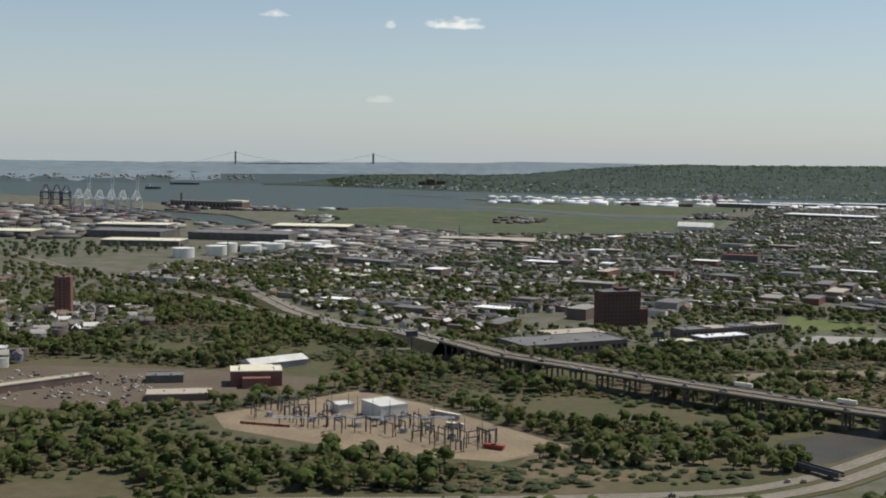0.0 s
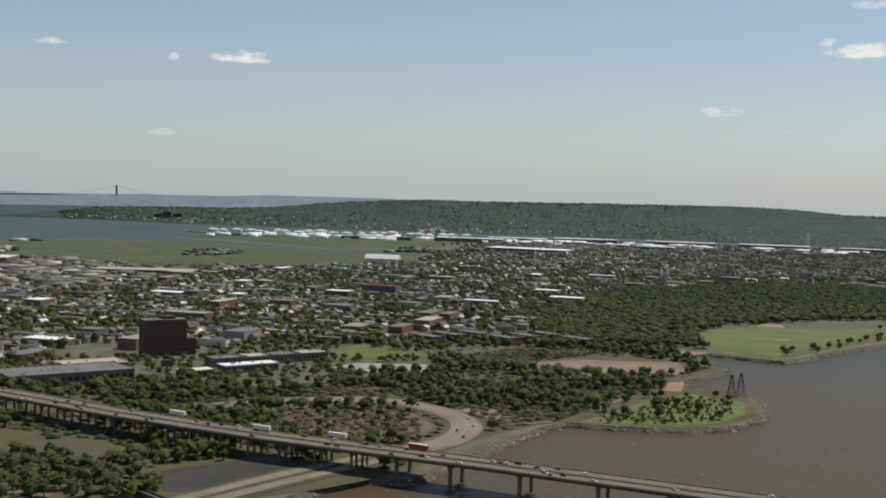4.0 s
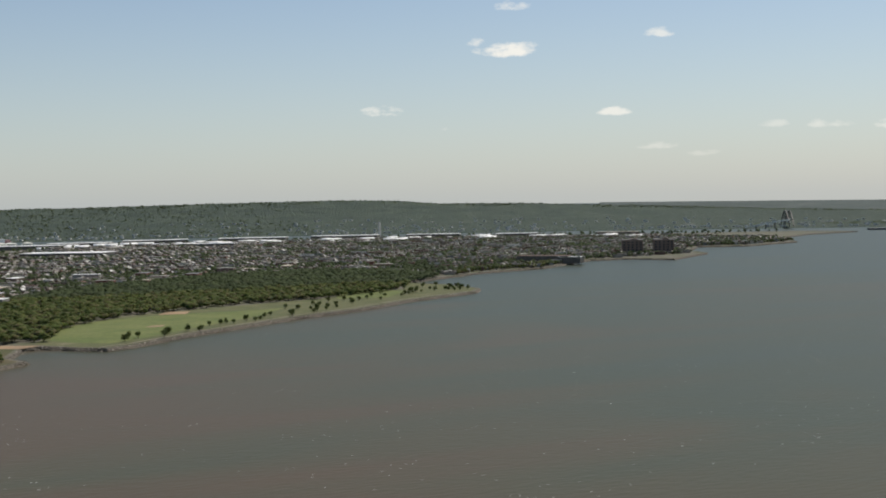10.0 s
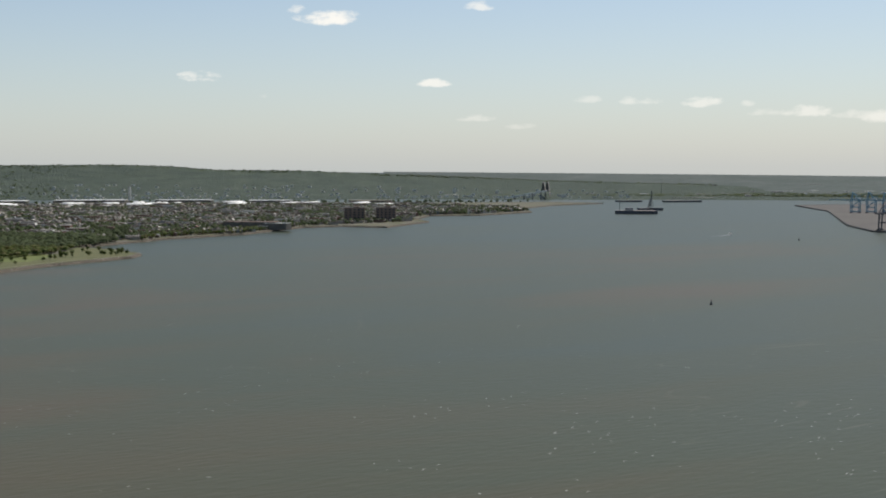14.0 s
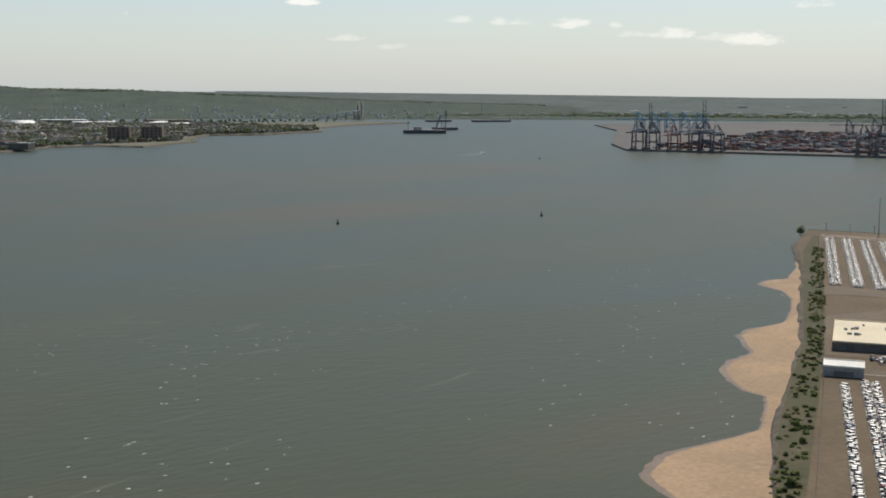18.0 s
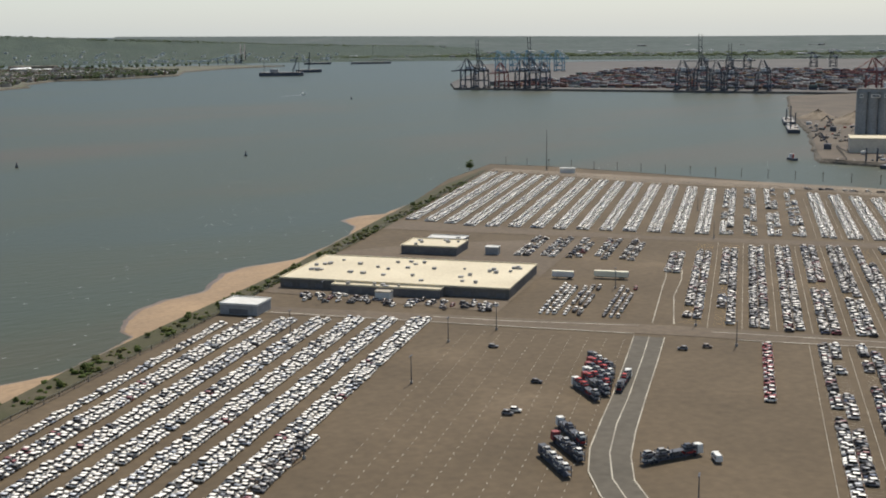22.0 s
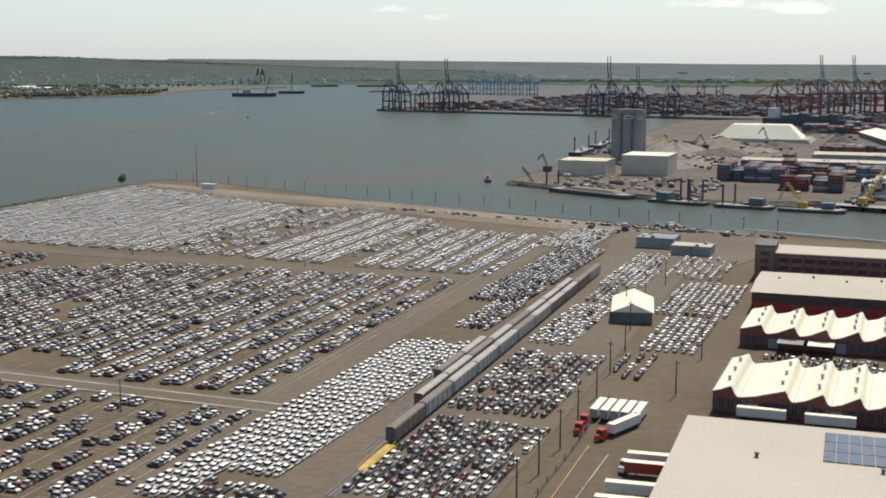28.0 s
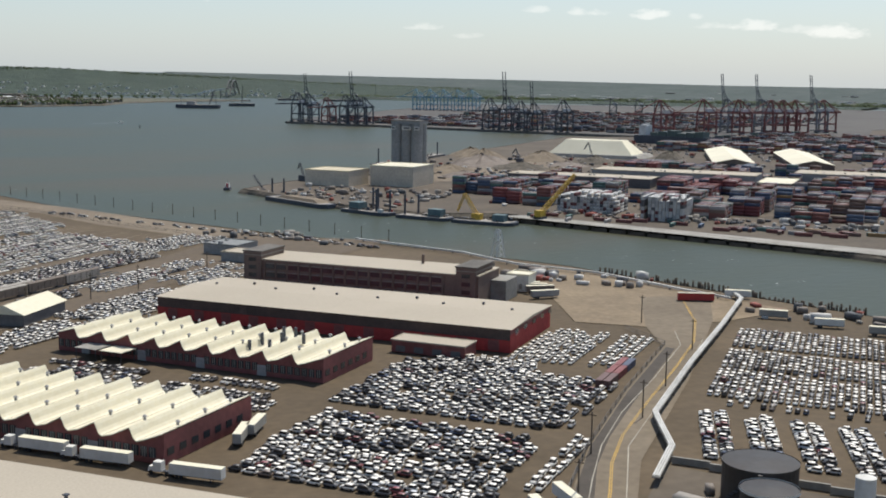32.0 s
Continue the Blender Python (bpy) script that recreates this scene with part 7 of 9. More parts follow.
# ---- on the bay: dredge barges, launch, buoys ----
db = barge(pose(1805, 1530, 0, 0, 0, -40), 72, 22, "dark dredging barge anchored in the bay", 6)
part("deckhouse", Shape().box(-12, 0, 6, 14, 10, 5), "grey_wall", db)
lattice(db, (18, 0, 6), (26, 4, 30), 2.2, "dark_steel")
spuds(db, [(28, 6), (-28, -6)], 22)
db2 = barge(pose(1930, 1640, 0, 0, 0, -20), 46, 16, "second dark barge with a tall derrick", 5)
lattice(db2, (0, 0, 5), (2, 0, 36), 2.0, "dark_steel")
for x, y, ln in ((2330, 2000, 90), (2520, 2170, 110), (2240, 2080, 60)):
    barge(pose(x, y, 0, 0, 0, -25), ln, 16, "long low barge moored far across the bay", 4)
launch = thing("motor_launch", pose(1498, 988, 0, 0, 0, 25), "white motor launch running across the bay", "boat")
part("hull", Shape().prism([(-4, -1.3), (2.5, -1.3), (4.5, 0), (2.5, 1.3), (-4, 1.3)], 0, 1.2), "white_wall", launch)
part("cabin", Shape().box(-0.5, 0, 1.2, 3, 1.9, 1.3, top=0.85), "white_wall", launch)
part("cabin_window", Shape().box(1.02, 0, 1.5, 0.1, 1.5, 0.6), "glass_dark", launch)
M["foam"] = mat("water_foam", (0.6, 0.6, 0.57), (0.4, 0.41, 0.38), 0.3, 1.0, 0.7)
sh = Shape()
for s in (-1, 1):
    for k in range(12):
        f = k / 12
        sh.add([(1494 - 46 * f, 986 - 20 * f + s * (1.2 + 5 * f) - 0.9 * (1 - f), 0.1), (1490 - 46 * f, 984 - 20 * f + s * (1.4 + 5.2 * f) - 0.9 * (1 - f), 0.1), (1490 - 46 * f, 984 - 20 * f + s * (1.4 + 5.2 * f) + 1.0 * (1 - f), 0.1), (1494 - 46 * f, 986 - 20 * f + s * (1.2 + 5 * f) + 1.0 * (1 - f), 0.1)], [(0, 1, 2, 3)])
tagged(part("boat_wake", sh, "foam"), "white foaming wake behind the launch", "wake", kind="stuff")
for x, y in ((1098.5, 430.5), (978, 467), (1478, 864)):
    by = thing("channel_buoy", pose(x, y, 0), "dark channel buoy with a small lattice top", "buoy", "channel buoys")
    part("float", Shape().cyl(0, 0, -0.3, 0.9, 1.0, 12), "dark_steel", by)
    part("tower", Shape().cyl(0, 0, 0.7, 0.6, 1.8, 6, r2=0.2), "dark_steel", by)
    part("lamp", Shape().cyl(0, 0, 2.5, 0.18, 0.4, 8), "red_steel", by)

# ---- far bridges ----
arch = thing("arch_bridge", pose(2195, 2335, 0), "tall steel arch bridge with a long climbing approach", "bridge")
along = Vector((math.cos(radians(59)), math.sin(radians(59)), 0))
side = Vector((-along.y, along.x, 0))
for s in (-5, 5):
    prev = None
    for k in range(15):
        x = 170 * k / 14
        z = 6 + 36 * (1 - ((x - 85) / 85) ** 2)
        p = along * x + side * s + Vector((0, 0, z))
        if prev:
            part("arch_rib", Shape().beam(prev, p, 1.8, 3.2), "steel", arch)
        if z > 24:
            part("hanger", Shape().beam(along * x + side * s + Vector((0, 0, 23)), p, 0.7), "steel", arch)
        prev = p
part("deck", Shape().beam(along * -6 + Vector((0, 0, 22)), along * 180 + Vector((0, 0, 22)), 8, 1.6), "steel", arch)
ramp_ = [Vector((0, 0, 22)), Vector((-14, 10, 20)), Vector((-28, 26, 16.5)), Vector((-42, 44, 12)), Vector((-56, 64, 7.5)), Vector((-70, 88, 3.5))]
for p, q in zip(ramp_, ramp_[1:]):
    part("approach_span", Shape().beam(p, q, 6, 2.4), "bright_roof", arch)
    part("pier", Shape().box(q.x, q.y, 0, 2, 4, max(1.0, q.z - 0.8)), "concrete", arch)
tow = thing("suspension_bridge", pose(*polar(-16.6, 4790), 30, 0, 0, 16.6), "great grey suspension bridge across the harbour mouth", "bridge")
M["bridge_grey"] = mat("grey_bridge_paint", (0.2, 0.23, 0.26), (0.16, 0.185, 0.21), 0.02, 0.2, 0.7)
half = 4790 * math.tan(radians(3.2))
for s in (-1, 1):
    for y in (-5, 5):
        part("tower_leg", Shape().box(s * half, y, 0, 6, 4, 76), "bridge_grey", tow)
    for z in (34, 70):
        part("tower_strut", Shape().box(s * half, 0, z, 5, 12, 5), "bridge_grey", tow)
deck_prev = cab_prev = None
for k in range(41):
    x = -half * 1.7 + 3.4 * half * k / 40
    zd = 27 + 6 * (1 - (x / half) ** 2) if abs(x) < half else 27 - 14 * (abs(x) - half) / half
    f = abs(x) / half
    zc = 36 + 38 * f * f if f <= 1 else 74 - (f - 1) * 70
    if deck_prev:
        part("deck", Shape().beam(deck_prev, (x, 0, zd), 12, 3.2), "bridge_grey", tow)
        part("cable", Shape().beam(cab_prev, (x, 0, max(zc, zd)), 0.7), "bridge_grey", tow)
    deck_prev, cab_prev = (x, 0, zd), (x, 0, max(zc, zd))

# ---- trees ----


def leaf_crown(seed, leaves, size):
    """A crown of many small tilted leaf clumps round several lobes; unit height 1 from its base, with a stub of trunk."""
    rng = random.Random(seed)
    lobes = [(0, 0, 0.55, 0.3)] + [(rng.uniform(-0.22, 0.22), rng.uniform(-0.22, 0.22), rng.uniform(0.4, 0.8), rng.uniform(0.16, 0.24)) for _ in range(5)]
    v, f = [], []
    for _ in range(leaves):
        lx, ly, lz, lr = rng.choice(lobes)
        d = Vector((rng.gauss(0, 1), rng.gauss(0, 1), rng.gauss(0.25, 0.9))).normalized()
        c = Vector((lx, ly, lz)) + d * lr * rng.uniform(0.75, 1.08)
        c.z = max(0.16, c.z)
        t = (d * 0.7 + Vector((rng.gauss(0, 0.35), rng.gauss(0, 0.35), rng.gauss(0.8, 0.3)))).normalized()
        a = t.orthogonal().normalized()
        a = (Matrix.Rotation(rng.uniform(0, 6.28), 3, t) @ a) * size * rng.uniform(0.6, 1.25)
        b = t.cross(a.normalized()) * size * rng.uniform(0.5, 1.0)
        n = len(v)
        v += [tuple(c - a - b * 0.6), tuple(c + a - b), tuple(c + a * 0.7 + b), tuple(c - a * 0.8 + b * 0.9)]
        f.append((n, n + 1, n + 2, n + 3))
    return v, f


def tree_stuff(seed, leaves=25, size=0.112, rings=3, around=6):
    v, f = leaf_crown(seed, leaves, size)
    # a bumpy inner mass of foliage
    rng = random.Random(seed + 500)
    n = len(v)
    for j in range(rings):
        e = radians(-25 + 75 * j / (rings - 1))
        for i in range(around):
            a = 2 * math.pi * (i + 0.5 * (j % 2)) / around
            w = rng.uniform(0.18, 0.43) if leaves > 10 else rng.uniform(0.26, 0.44)
            v.append((w * math.cos(e) * math.cos(a), w * math.cos(e) * math.sin(a), 0.52 + w * math.sin(e) * 1.05))
    v.append((rng.uniform(-0.05, 0.05), rng.uniform(-0.05, 0.05), 0.93))
    for j in range(rings - 1):
        for i in range(around):
            k = (i + 1) % around
            f.append((n + j * around + i, n + j * around + k, n + (j + 1) * around + k, n + (j + 1) * around + i))
    for i in range(around):
        f.append((n + (rings - 1) * around + i, n + (rings - 1) * around + (i + 1) % around, n + rings * around))
    m = [0] * len(f)
    n = len(v)
    for k in range(3):
        a = 2.1 * k
        v.append((0.03 * math.cos(a), 0.03 * math.sin(a), 0.0))
    for k in range(3):
        a = 2.1 * k
        v.append((0.015 * math.cos(a), 0.015 * math.sin(a), 0.5))
    for k in range(3):
        f.append((n + k, n + (k + 1) % 3, n + 3 + (k + 1) % 3, n + 3 + k))
        m.append(1)
    return v, f, m


TREES = [tree_stuff(s) for s in range(4)]
FAR_TREES = [tree_stuff(40 + s, 9, 0.17, 2, 6) for s in range(3)]
planted = [[] for _ in range(7)]
hill_woods = []
trng = random.Random(77)


def plant(pts, low, high, wide=1.25, far=False, z=1.9):
    for x, y in pts:
        h = trng.uniform(low, high)
        w = h * wide * trng.uniform(0.75, 1.2)
        planted[(4 + trng.randrange(3)) if far else trng.randrange(4)].append((x, y, z, trng.uniform(0, 6.28), w, w, h))


crown_meshes = []
for s in range(5):
    v, f = leaf_crown(100 + s, 330, 0.06)
    crown_meshes.append(Shape().add(v, f).mesh("crown", [M["leaf"]]))
tr = Shape()
tr.cyl(0, 0, 0, 0.035, 0.42, 8, r2=0.02)
for k in range(5):
    a = 1.3 * k
    tr.beam((0, 0, 0.3 + 0.03 * k), (0.2 * math.cos(a), 0.2 * math.sin(a), 0.55 + 0.04 * k), 0.016)
trunk_mesh = tr.mesh("trunk", [M["trunk"]])


def near_tree(x, y, h, k, z=1.9, label="leafy broad-crowned tree in spring green"):
    ob = thing("tree", pose(x, y, z, 0, 0, 50 * k), label, "tree", "trees by the water and roads")
    ob.scale = (h * 1.15, h * 1.15, h)
    part("trunk", trunk_mesh, [], ob)
    part("crown", crown_meshes[k % 5], [], ob)


# ---- first quarter: highway, viaduct, shore roads ----
area("verge", [(-460, 560), (-330, 760), (-240, 860), (-150, 735), (-60, 640), (60, 640), (110, 600), (170, 640), (240, 745), (300, 800), (345, 785), (380, 752), (372, 712), (380, 690), (335, 645), (332, 624), (360, 600), (346, 542), (324, 519), (297, 511), (250, 523), (236, 515), (200, 476), (174, 427), (146, 404), (84, 366), (40, 250), (-120, 250), (-300, 420)],
     2.03, "earth_green", "scrub and rough grass between the roads and the shore", "verge")
area("meadow", [(-10, 365), (0, 395), (35, 412), (62, 400), (55, 380), (30, 366)], 2.08, "reeds", "patch of brown dead reeds", "meadow")
area("meadow", [(112, 512), (120, 545), (138, 556), (164, 557), (184, 538), (191, 510), (184, 490), (166, 470), (140, 482)], 2.08, "reeds", "patch of brown reeds inside the road loop", "meadow")
area("meadow", [(130, 620), (160, 655), (215, 660), (225, 635), (190, 605), (150, 600)], 2.08, "reeds", "brown reed bed by the shore woods", "meadow")
area("pond", [(246, 678), (271, 708), (301, 722), (335, 717), (360, 715), (354, 678), (330, 648), (306, 632), (275, 628), (256, 654)], 2.1, "dirt", "drained grey-brown tidal pool", "pond")
area("pond", [(280, 684), (300, 705), (330, 715), (352, 705), (340, 682), (310, 672)], 2.14, "gravel", "pale dried mud in the tidal pool", "pond")
area("beach", [(312, 617), (331, 636), (340, 640), (334, 622), (328, 606), (317, 609)], 2.1, "sand", "small sandy beach at the park", "beach")
area("beach", [(352, 770), (362, 785), (384, 770), (396, 765), (384, 752)], 2.1, "sand", "small sandy cove", "beach")
area("field", [(150, 715), (165, 780), (205, 752), (214, 735), (178, 712)], 2.12, "grass", "mown green playing field", "field")
area("pavement", [(147, 676), (164, 694), (204, 692), (197, 655), (170, 660)], 2.12, "concrete", "pale bare plot beside the field", "pavement")
area("verge", [(392, 775), (424, 885), (470, 935), (560, 975), (640, 1000), (740, 1060), (775, 1140), (798, 1092), (803, 1032), (784, 1000), (698, 946), (640, 894), (585, 862), (541, 827), (491, 787), (445, 741), (431, 733), (418, 742), (398, 764)],
     2.05, "park_turf", "rough turf and paths of the shore park", "verge")
area("field", [(402, 790), (410, 857), (441, 902), (482, 922), (511, 928), (548, 926), (590, 930), (556, 874), (510, 827), (467, 780), (436, 752), (412, 772)], 2.1, "grass", "wide green park lawn by the bay", "field")
area("field", [(655, 992), (663, 1028), (690, 1066), (724, 1068), (733, 1034), (696, 978)], 2.1, "grass", "green lawn at the park point", "field")
area("infield", [(490, 930), (500, 951), (518, 946), (511, 924)], 2.16, "sand", "sandy ball-field infield", "infield")
area("infield", [(468, 838), (474, 848), (484, 848), (480, 838)], 2.16, "sand", "small sandy infield in the park", "infield")
area("field", [(255, 520), (300, 575), (330, 600), (350, 575), (340, 545), (322, 524), (297, 514), (268, 520)], 2.1, "grass", "grassy park point by the bay", "field")
sh = Shape()
sh.strip([(428, 736), (447, 745), (492, 790), (541, 830), (586, 866), (640, 900), (698, 950), (782, 1002)], 2.2, 2.2)
sh.strip([(228, 515), (244, 522), (271, 556), (304, 598), (340, 630)], 1.6, 2.2)
sh.strip([(244, 522), (262, 545), (250, 570), (230, 585)], 1.4, 2.2)
tagged(part("path", sh, "road"), "pale park paths along the shore", "path", kind="structure")

HWY = [(-515, 1109, 3), (-412, 985, 3.5), (-342, 905, 4), (-261, 823, 4), (-205, 769, 4), (-165, 715, 4), (-110, 668, 4.5), (-75, 643, 6)]
HWY2 = [(-330, 1010, 5), (-280, 955, 5), (-238, 907, 5), (-198, 819, 5), (-150, 723, 5), (-112, 668, 5), (-72, 636, 7), (-42, 590, 8.5)]
VIA = [(-42, 590), (-14, 552), (15, 530), (60, 494), (94, 470), (125, 449), (163, 427), (198, 407), (224, 391), (284, 355), (358, 303), (388, 280), (470, 214), (560, 138), (680, 20), (760, -80)]
for name, line, w, words in (("road", HWY, 9.0, "pale concrete highway through the trees"), ("road", HWY2, 13.0, "broad concrete expressway with traffic")):
    ob = tagged(part(name, Shape().strip(line, w), "road"), words, "road", kind="structure")
    emb = Shape()
    for (ax, ay, az), (bx, by, bz) in zip(line, line[1:]):
        d = Vector((bx - ax, by - ay)).normalized()
        n = Vector((-d.y, d.x))
        for s in (-1, 1):
            emb.add([(ax + n.x * s * w / 2, ay + n.y * s * w / 2, az), (bx + n.x * s * w / 2, by + n.y * s * w / 2, bz), (bx + n.x * s * (w / 2 + 5), by + n.y * s * (w / 2 + 5), 1.9), (ax + n.x * s * (w / 2 + 5), ay + n.y * s * (w / 2 + 5), 1.9)], [(0, 1, 2, 3)])
    part("embankment", emb, "earth_green", ob)
    for off, m in ((-w / 2 + 0.5, "line"), (0, "dark_concrete"), (w / 2 - 0.5, "line")):
        pts = []
        for i, (ax, ay, az) in enumerate(line):
            b = line[min(i + 1, len(line) - 1)]
            a = line[max(i - 1, 0)]
            d = Vector((b[0] - a[0], b[1] - a[1])).normalized()
            pts.append((ax - d.y * off, ay + d.x * off, az + 0.05))
        if m == "line":
            part("edge_line", Shape().strip(pts, 0.3), m, ob)
        else:
            for p, q in zip(pts, pts[1:]):
                part("median_barrier", Shape().beam(p, q, 0.5, 1.0), "concrete", ob)
sh = Shape().strip([(-180, 735), (-120, 690), (-80, 655), (-20, 640), (30, 660)], 4, 3.0).strip([(-70, 600), (-40, 610), (0, 615), (40, 625)], 3.5, 3.0)
tagged(part("road", sh, "road"), "slip roads beside the expressway", "road", kind="structure")
DECK = 9.6
M["girder"] = mat("brown_girder_paint", (0.085, 0.062, 0.048), (0.06, 0.046, 0.038), 0.2, 1.5, 0.8)
via = thing("viaduct", pose(0, 0, 0), "long concrete highway viaduct on rows of piers crossing to the bay", "bridge")
for off in (-3.7, 3.7):
    pts = []
    for i, (ax, ay) in enumerate(VIA):
        a, b = VIA[max(i - 1, 0)], VIA[min(i + 1, len(VIA) - 1)]
        d = Vector((b[0] - a[0], b[1] - a[1])).normalized()
        pts.append((ax - d.y * off, ay + d.x * off))
    for (ax, ay), (bx, by) in zip(pts, pts[1:]):
        span = part("deck", Shape().beam((ax, ay, DECK), (bx, by, DECK), 6.8, 0.4), "port_road", via)
        part("girder", Shape().beam((ax, ay, DECK - 0.55), (bx, by, DECK - 0.55), 5.4, 0.7), "girder", span)
        d = Vector((bx - ax, by - ay)).normalized()
        for s in (-3.25, 3.25):
            part("parapet", Shape().beam((ax - d.y * s, ay + d.x * s, DECK + 0.42), (bx - d.y * s, by + d.x * s, DECK + 0.42), 0.2, 0.44), "concrete", span)
        part("lane_line", Shape().strip([(ax, ay, DECK + 0.24), (bx, by, DECK + 0.24)], 0.15), "line", span)
total = 0.0
for (ax, ay), (bx, by) in zip(VIA, VIA[1:]):
    ln = math.hypot(bx - ax, by - ay)
    d = Vector((bx - ax, by - ay)) / ln
    wet = ax > 160
    step = 24 if wet else 13
    n = max(1, round(ln / step))
    for i in range(n):
        c = Vector((ax, ay)) + d * ln * (i + 0.5) / n
        if wet:
            for s in (-5.4, 5.4):
                part("pier_column", Shape().box(c.x - d.y * s, c.y + d.x * s, -1, 1.1, 1.2, DECK - 0.6, math.degrees(math.atan2(d.y, d.x))), "dark_concrete", via)
                part("pier_foot", Shape().box(c.x - d.y * s, c.y + d.x * s, -1, 2.6, 2.6, 1.6, math.degrees(math.atan2(d.y, d.x))), "dark_concrete", via)
            part("pier_cap", Shape().box(c.x, c.y, DECK - 1.75, 1.2, 13.4, 0.85, math.degrees(math.atan2(d.y, d.x))), "dark_concrete", via)
            part("tie_beam", Shape().box(c.x, c.y, 0.4, 0.8, 10, 0.6, math.degrees(math.atan2(d.y, d.x))), "dark_concrete", via)
        else:
            for s in (-6, -2.2, 2.2, 6):
                part("pier_column", Shape().box(c.x - d.y * s, c.y + d.x * s, 1.5, 0.7, 0.7, DECK - 3.0, math.degrees(math.atan2(d.y, d.x))), "dark_concrete", via)
            part("pier_cap", Shape().box(c.x, c.y, DECK - 1.6, 0.9, 13.6, 0.7, math.degrees(math.atan2(d.y, d.x))), "dark_concrete", via)
# loose stone on the banks of the bay
STONE = ([(-0.5, -0.4, 0), (0.5, -0.45, 0), (0.45, 0.5, 0), (-0.45, 0.4, 0), (-0.3, -0.25, 0.55), (0.32, -0.2, 0.45), (0.2, 0.3, 0.6), (-0.25, 0.22, 0.5)],
         [(4, 5, 6, 7), (0, 1, 5, 4), (1, 2, 6, 5), (2, 3, 7, 6), (3, 0, 4, 7)], [0] * 5)
M["riprap"] = palette("bank_stone", [(4, (0.16, 0.14, 0.115)), (3, (0.22, 0.195, 0.16)), (3, (0.1, 0.088, 0.072)), (1, (0.3, 0.27, 0.22))], rough=0.9, spec=0.2)
rows, rng = [], random.Random(91)
for (ax, ay), (bx, by) in zip(BAYONNE[:44], BAYONNE[1:45]):
    ln = math.hypot(bx - ax, by - ay)
    nx, ny = (by - ay) / ln, -(bx - ax) / ln
    for i in range(int(ln * 1.6)):
        f, o = rng.random(), rng.uniform(-0.4, 2.6)
        g = rng.uniform(0.5, 1.3)
        rows.append((ax + (bx - ax) * f + nx * o, ay + (by - ay) * f + ny * o, 1.75 - max(0, o) * 0.8, rng.uniform(0, 6.28), g * rng.uniform(0.8, 1.5), g, g * 0.8))
scatter("bank_stones", STONE, rows, ["riprap"], "rough grey stones heaped along the shore", "stones")
# the loop road and the low road with its bridge
M["mud"] = mat("dark_inlet_mud", (0.04, 0.036, 0.026), (0.06, 0.052, 0.036), 0.06, 0.6, 0.6, c=(0.08, 0.068, 0.046))
loop = [(96, 552, 2.4), (118, 562, 2.4), (138, 569, 2.4), (167, 571, 2.4), (190, 555, 2.4), (203, 529, 2.4), (204, 505, 2.4), (195, 481, 2.4), (182, 466, 2.4), (166, 451, 2.4)]


def eased(line, n=5):
    """The same line with its bends rounded."""
    pts = [Vector(p) for p in line]
    out = []
    for i in range(len(pts) - 1):
        a, b, c, d = pts[max(i - 1, 0)], pts[i], pts[i + 1], pts[min(i + 2, len(pts) - 1)]
        for k in range(n):
            t = k / n
            out.append(tuple(0.5 * (2 * b + (c - a) * t + (2 * a - 5 * b + 4 * c - d) * t * t + (3 * b - a - 3 * c + d) * t ** 3)))
    return out + [tuple(pts[-1])]


loop = eased(loop)
tagged(part("shoulder", Shape().strip([(x, y, 2.25) for x, y, z in loop], 13.5), "gravel"), "worn tan gravel shoulder along the loop road", "shoulder", kind="structure")
ob = tagged(part("road", Shape().strip(loop, 9.5), "road"), "wide concrete road looping down under the viaduct", "road", kind="structure")
for off in (-4.2, -0.2, 0.2, 4.2):
    side = []
    for i, (x, y, z) in enumerate(loop):
        a, b = loop[max(i - 1, 0)], loop[min(i + 1, len(loop) - 1)]
        d = Vector((b[0] - a[0], b[1] - a[1])).normalized()
        side.append((x - d.y * off, y + d.x * off, z + 0.05))
    part("lane_line", Shape().strip(side, 0.16), "line" if abs(off) > 1 else "yellow_line", ob)
# the low shore road: two carriageways beside a grass median
low_road = [(-80, 326, 2.4), (-10, 337, 2.4), (30, 345, 2.4), (62, 354, 2.4), (82, 366, 2.4), (98, 380, 2.4), (127, 412, 2.4), (153, 438, 2.4), (170, 455, 2.4)]
low_road = eased(low_road, 3)
ob = tagged(part("shoulder", Shape().strip([(x, y, 2.25) for x, y, z in low_road], 19.0), "earth_green"), "rough grass verges of the shore road", "shoulder", kind="structure")
for side, wide in ((4.4, 5.2), (-4.4, 5.2)):
    lane = [(x - side * 0.62, y + side * 0.78, z) for x, y, z in low_road]
    ob = tagged(part("road", Shape().strip(lane, wide), "road"), "pale concrete carriageway of the shore road", "road", kind="structure")
    for off in (-2.4, 2.4):
        part("edge_line", Shape().strip([(x - off * 0.62, y + off * 0.78, z + 0.05) for x, y, z in lane], 0.16), "line", ob)
    dash = Shape()
    for (ax, ay, az), (bx, by, bz) in zip(lane, lane[1:]):
        n = max(1, round(math.hypot(bx - ax, by - ay) / 6))
        for i in range(n):
            f, g = i / n, (i + 0.45) / n
            dash.strip([(ax + (bx - ax) * f, ay + (by - ay) * f, 2.45), (ax + (bx - ax) * g, ay + (by - ay) * g, 2.45)], 0.18)
    part("lane_line", dash, "line", ob)
sh = Shape()
for k in range(14):
    sh.strip([(44 + 1.6 * k, 344.5 + 0.55 * k), (45 + 1.6 * k, 342.5 + 0.55 * k)], 0.6, 2.47)
part("crosswalk", sh, "line", ob)
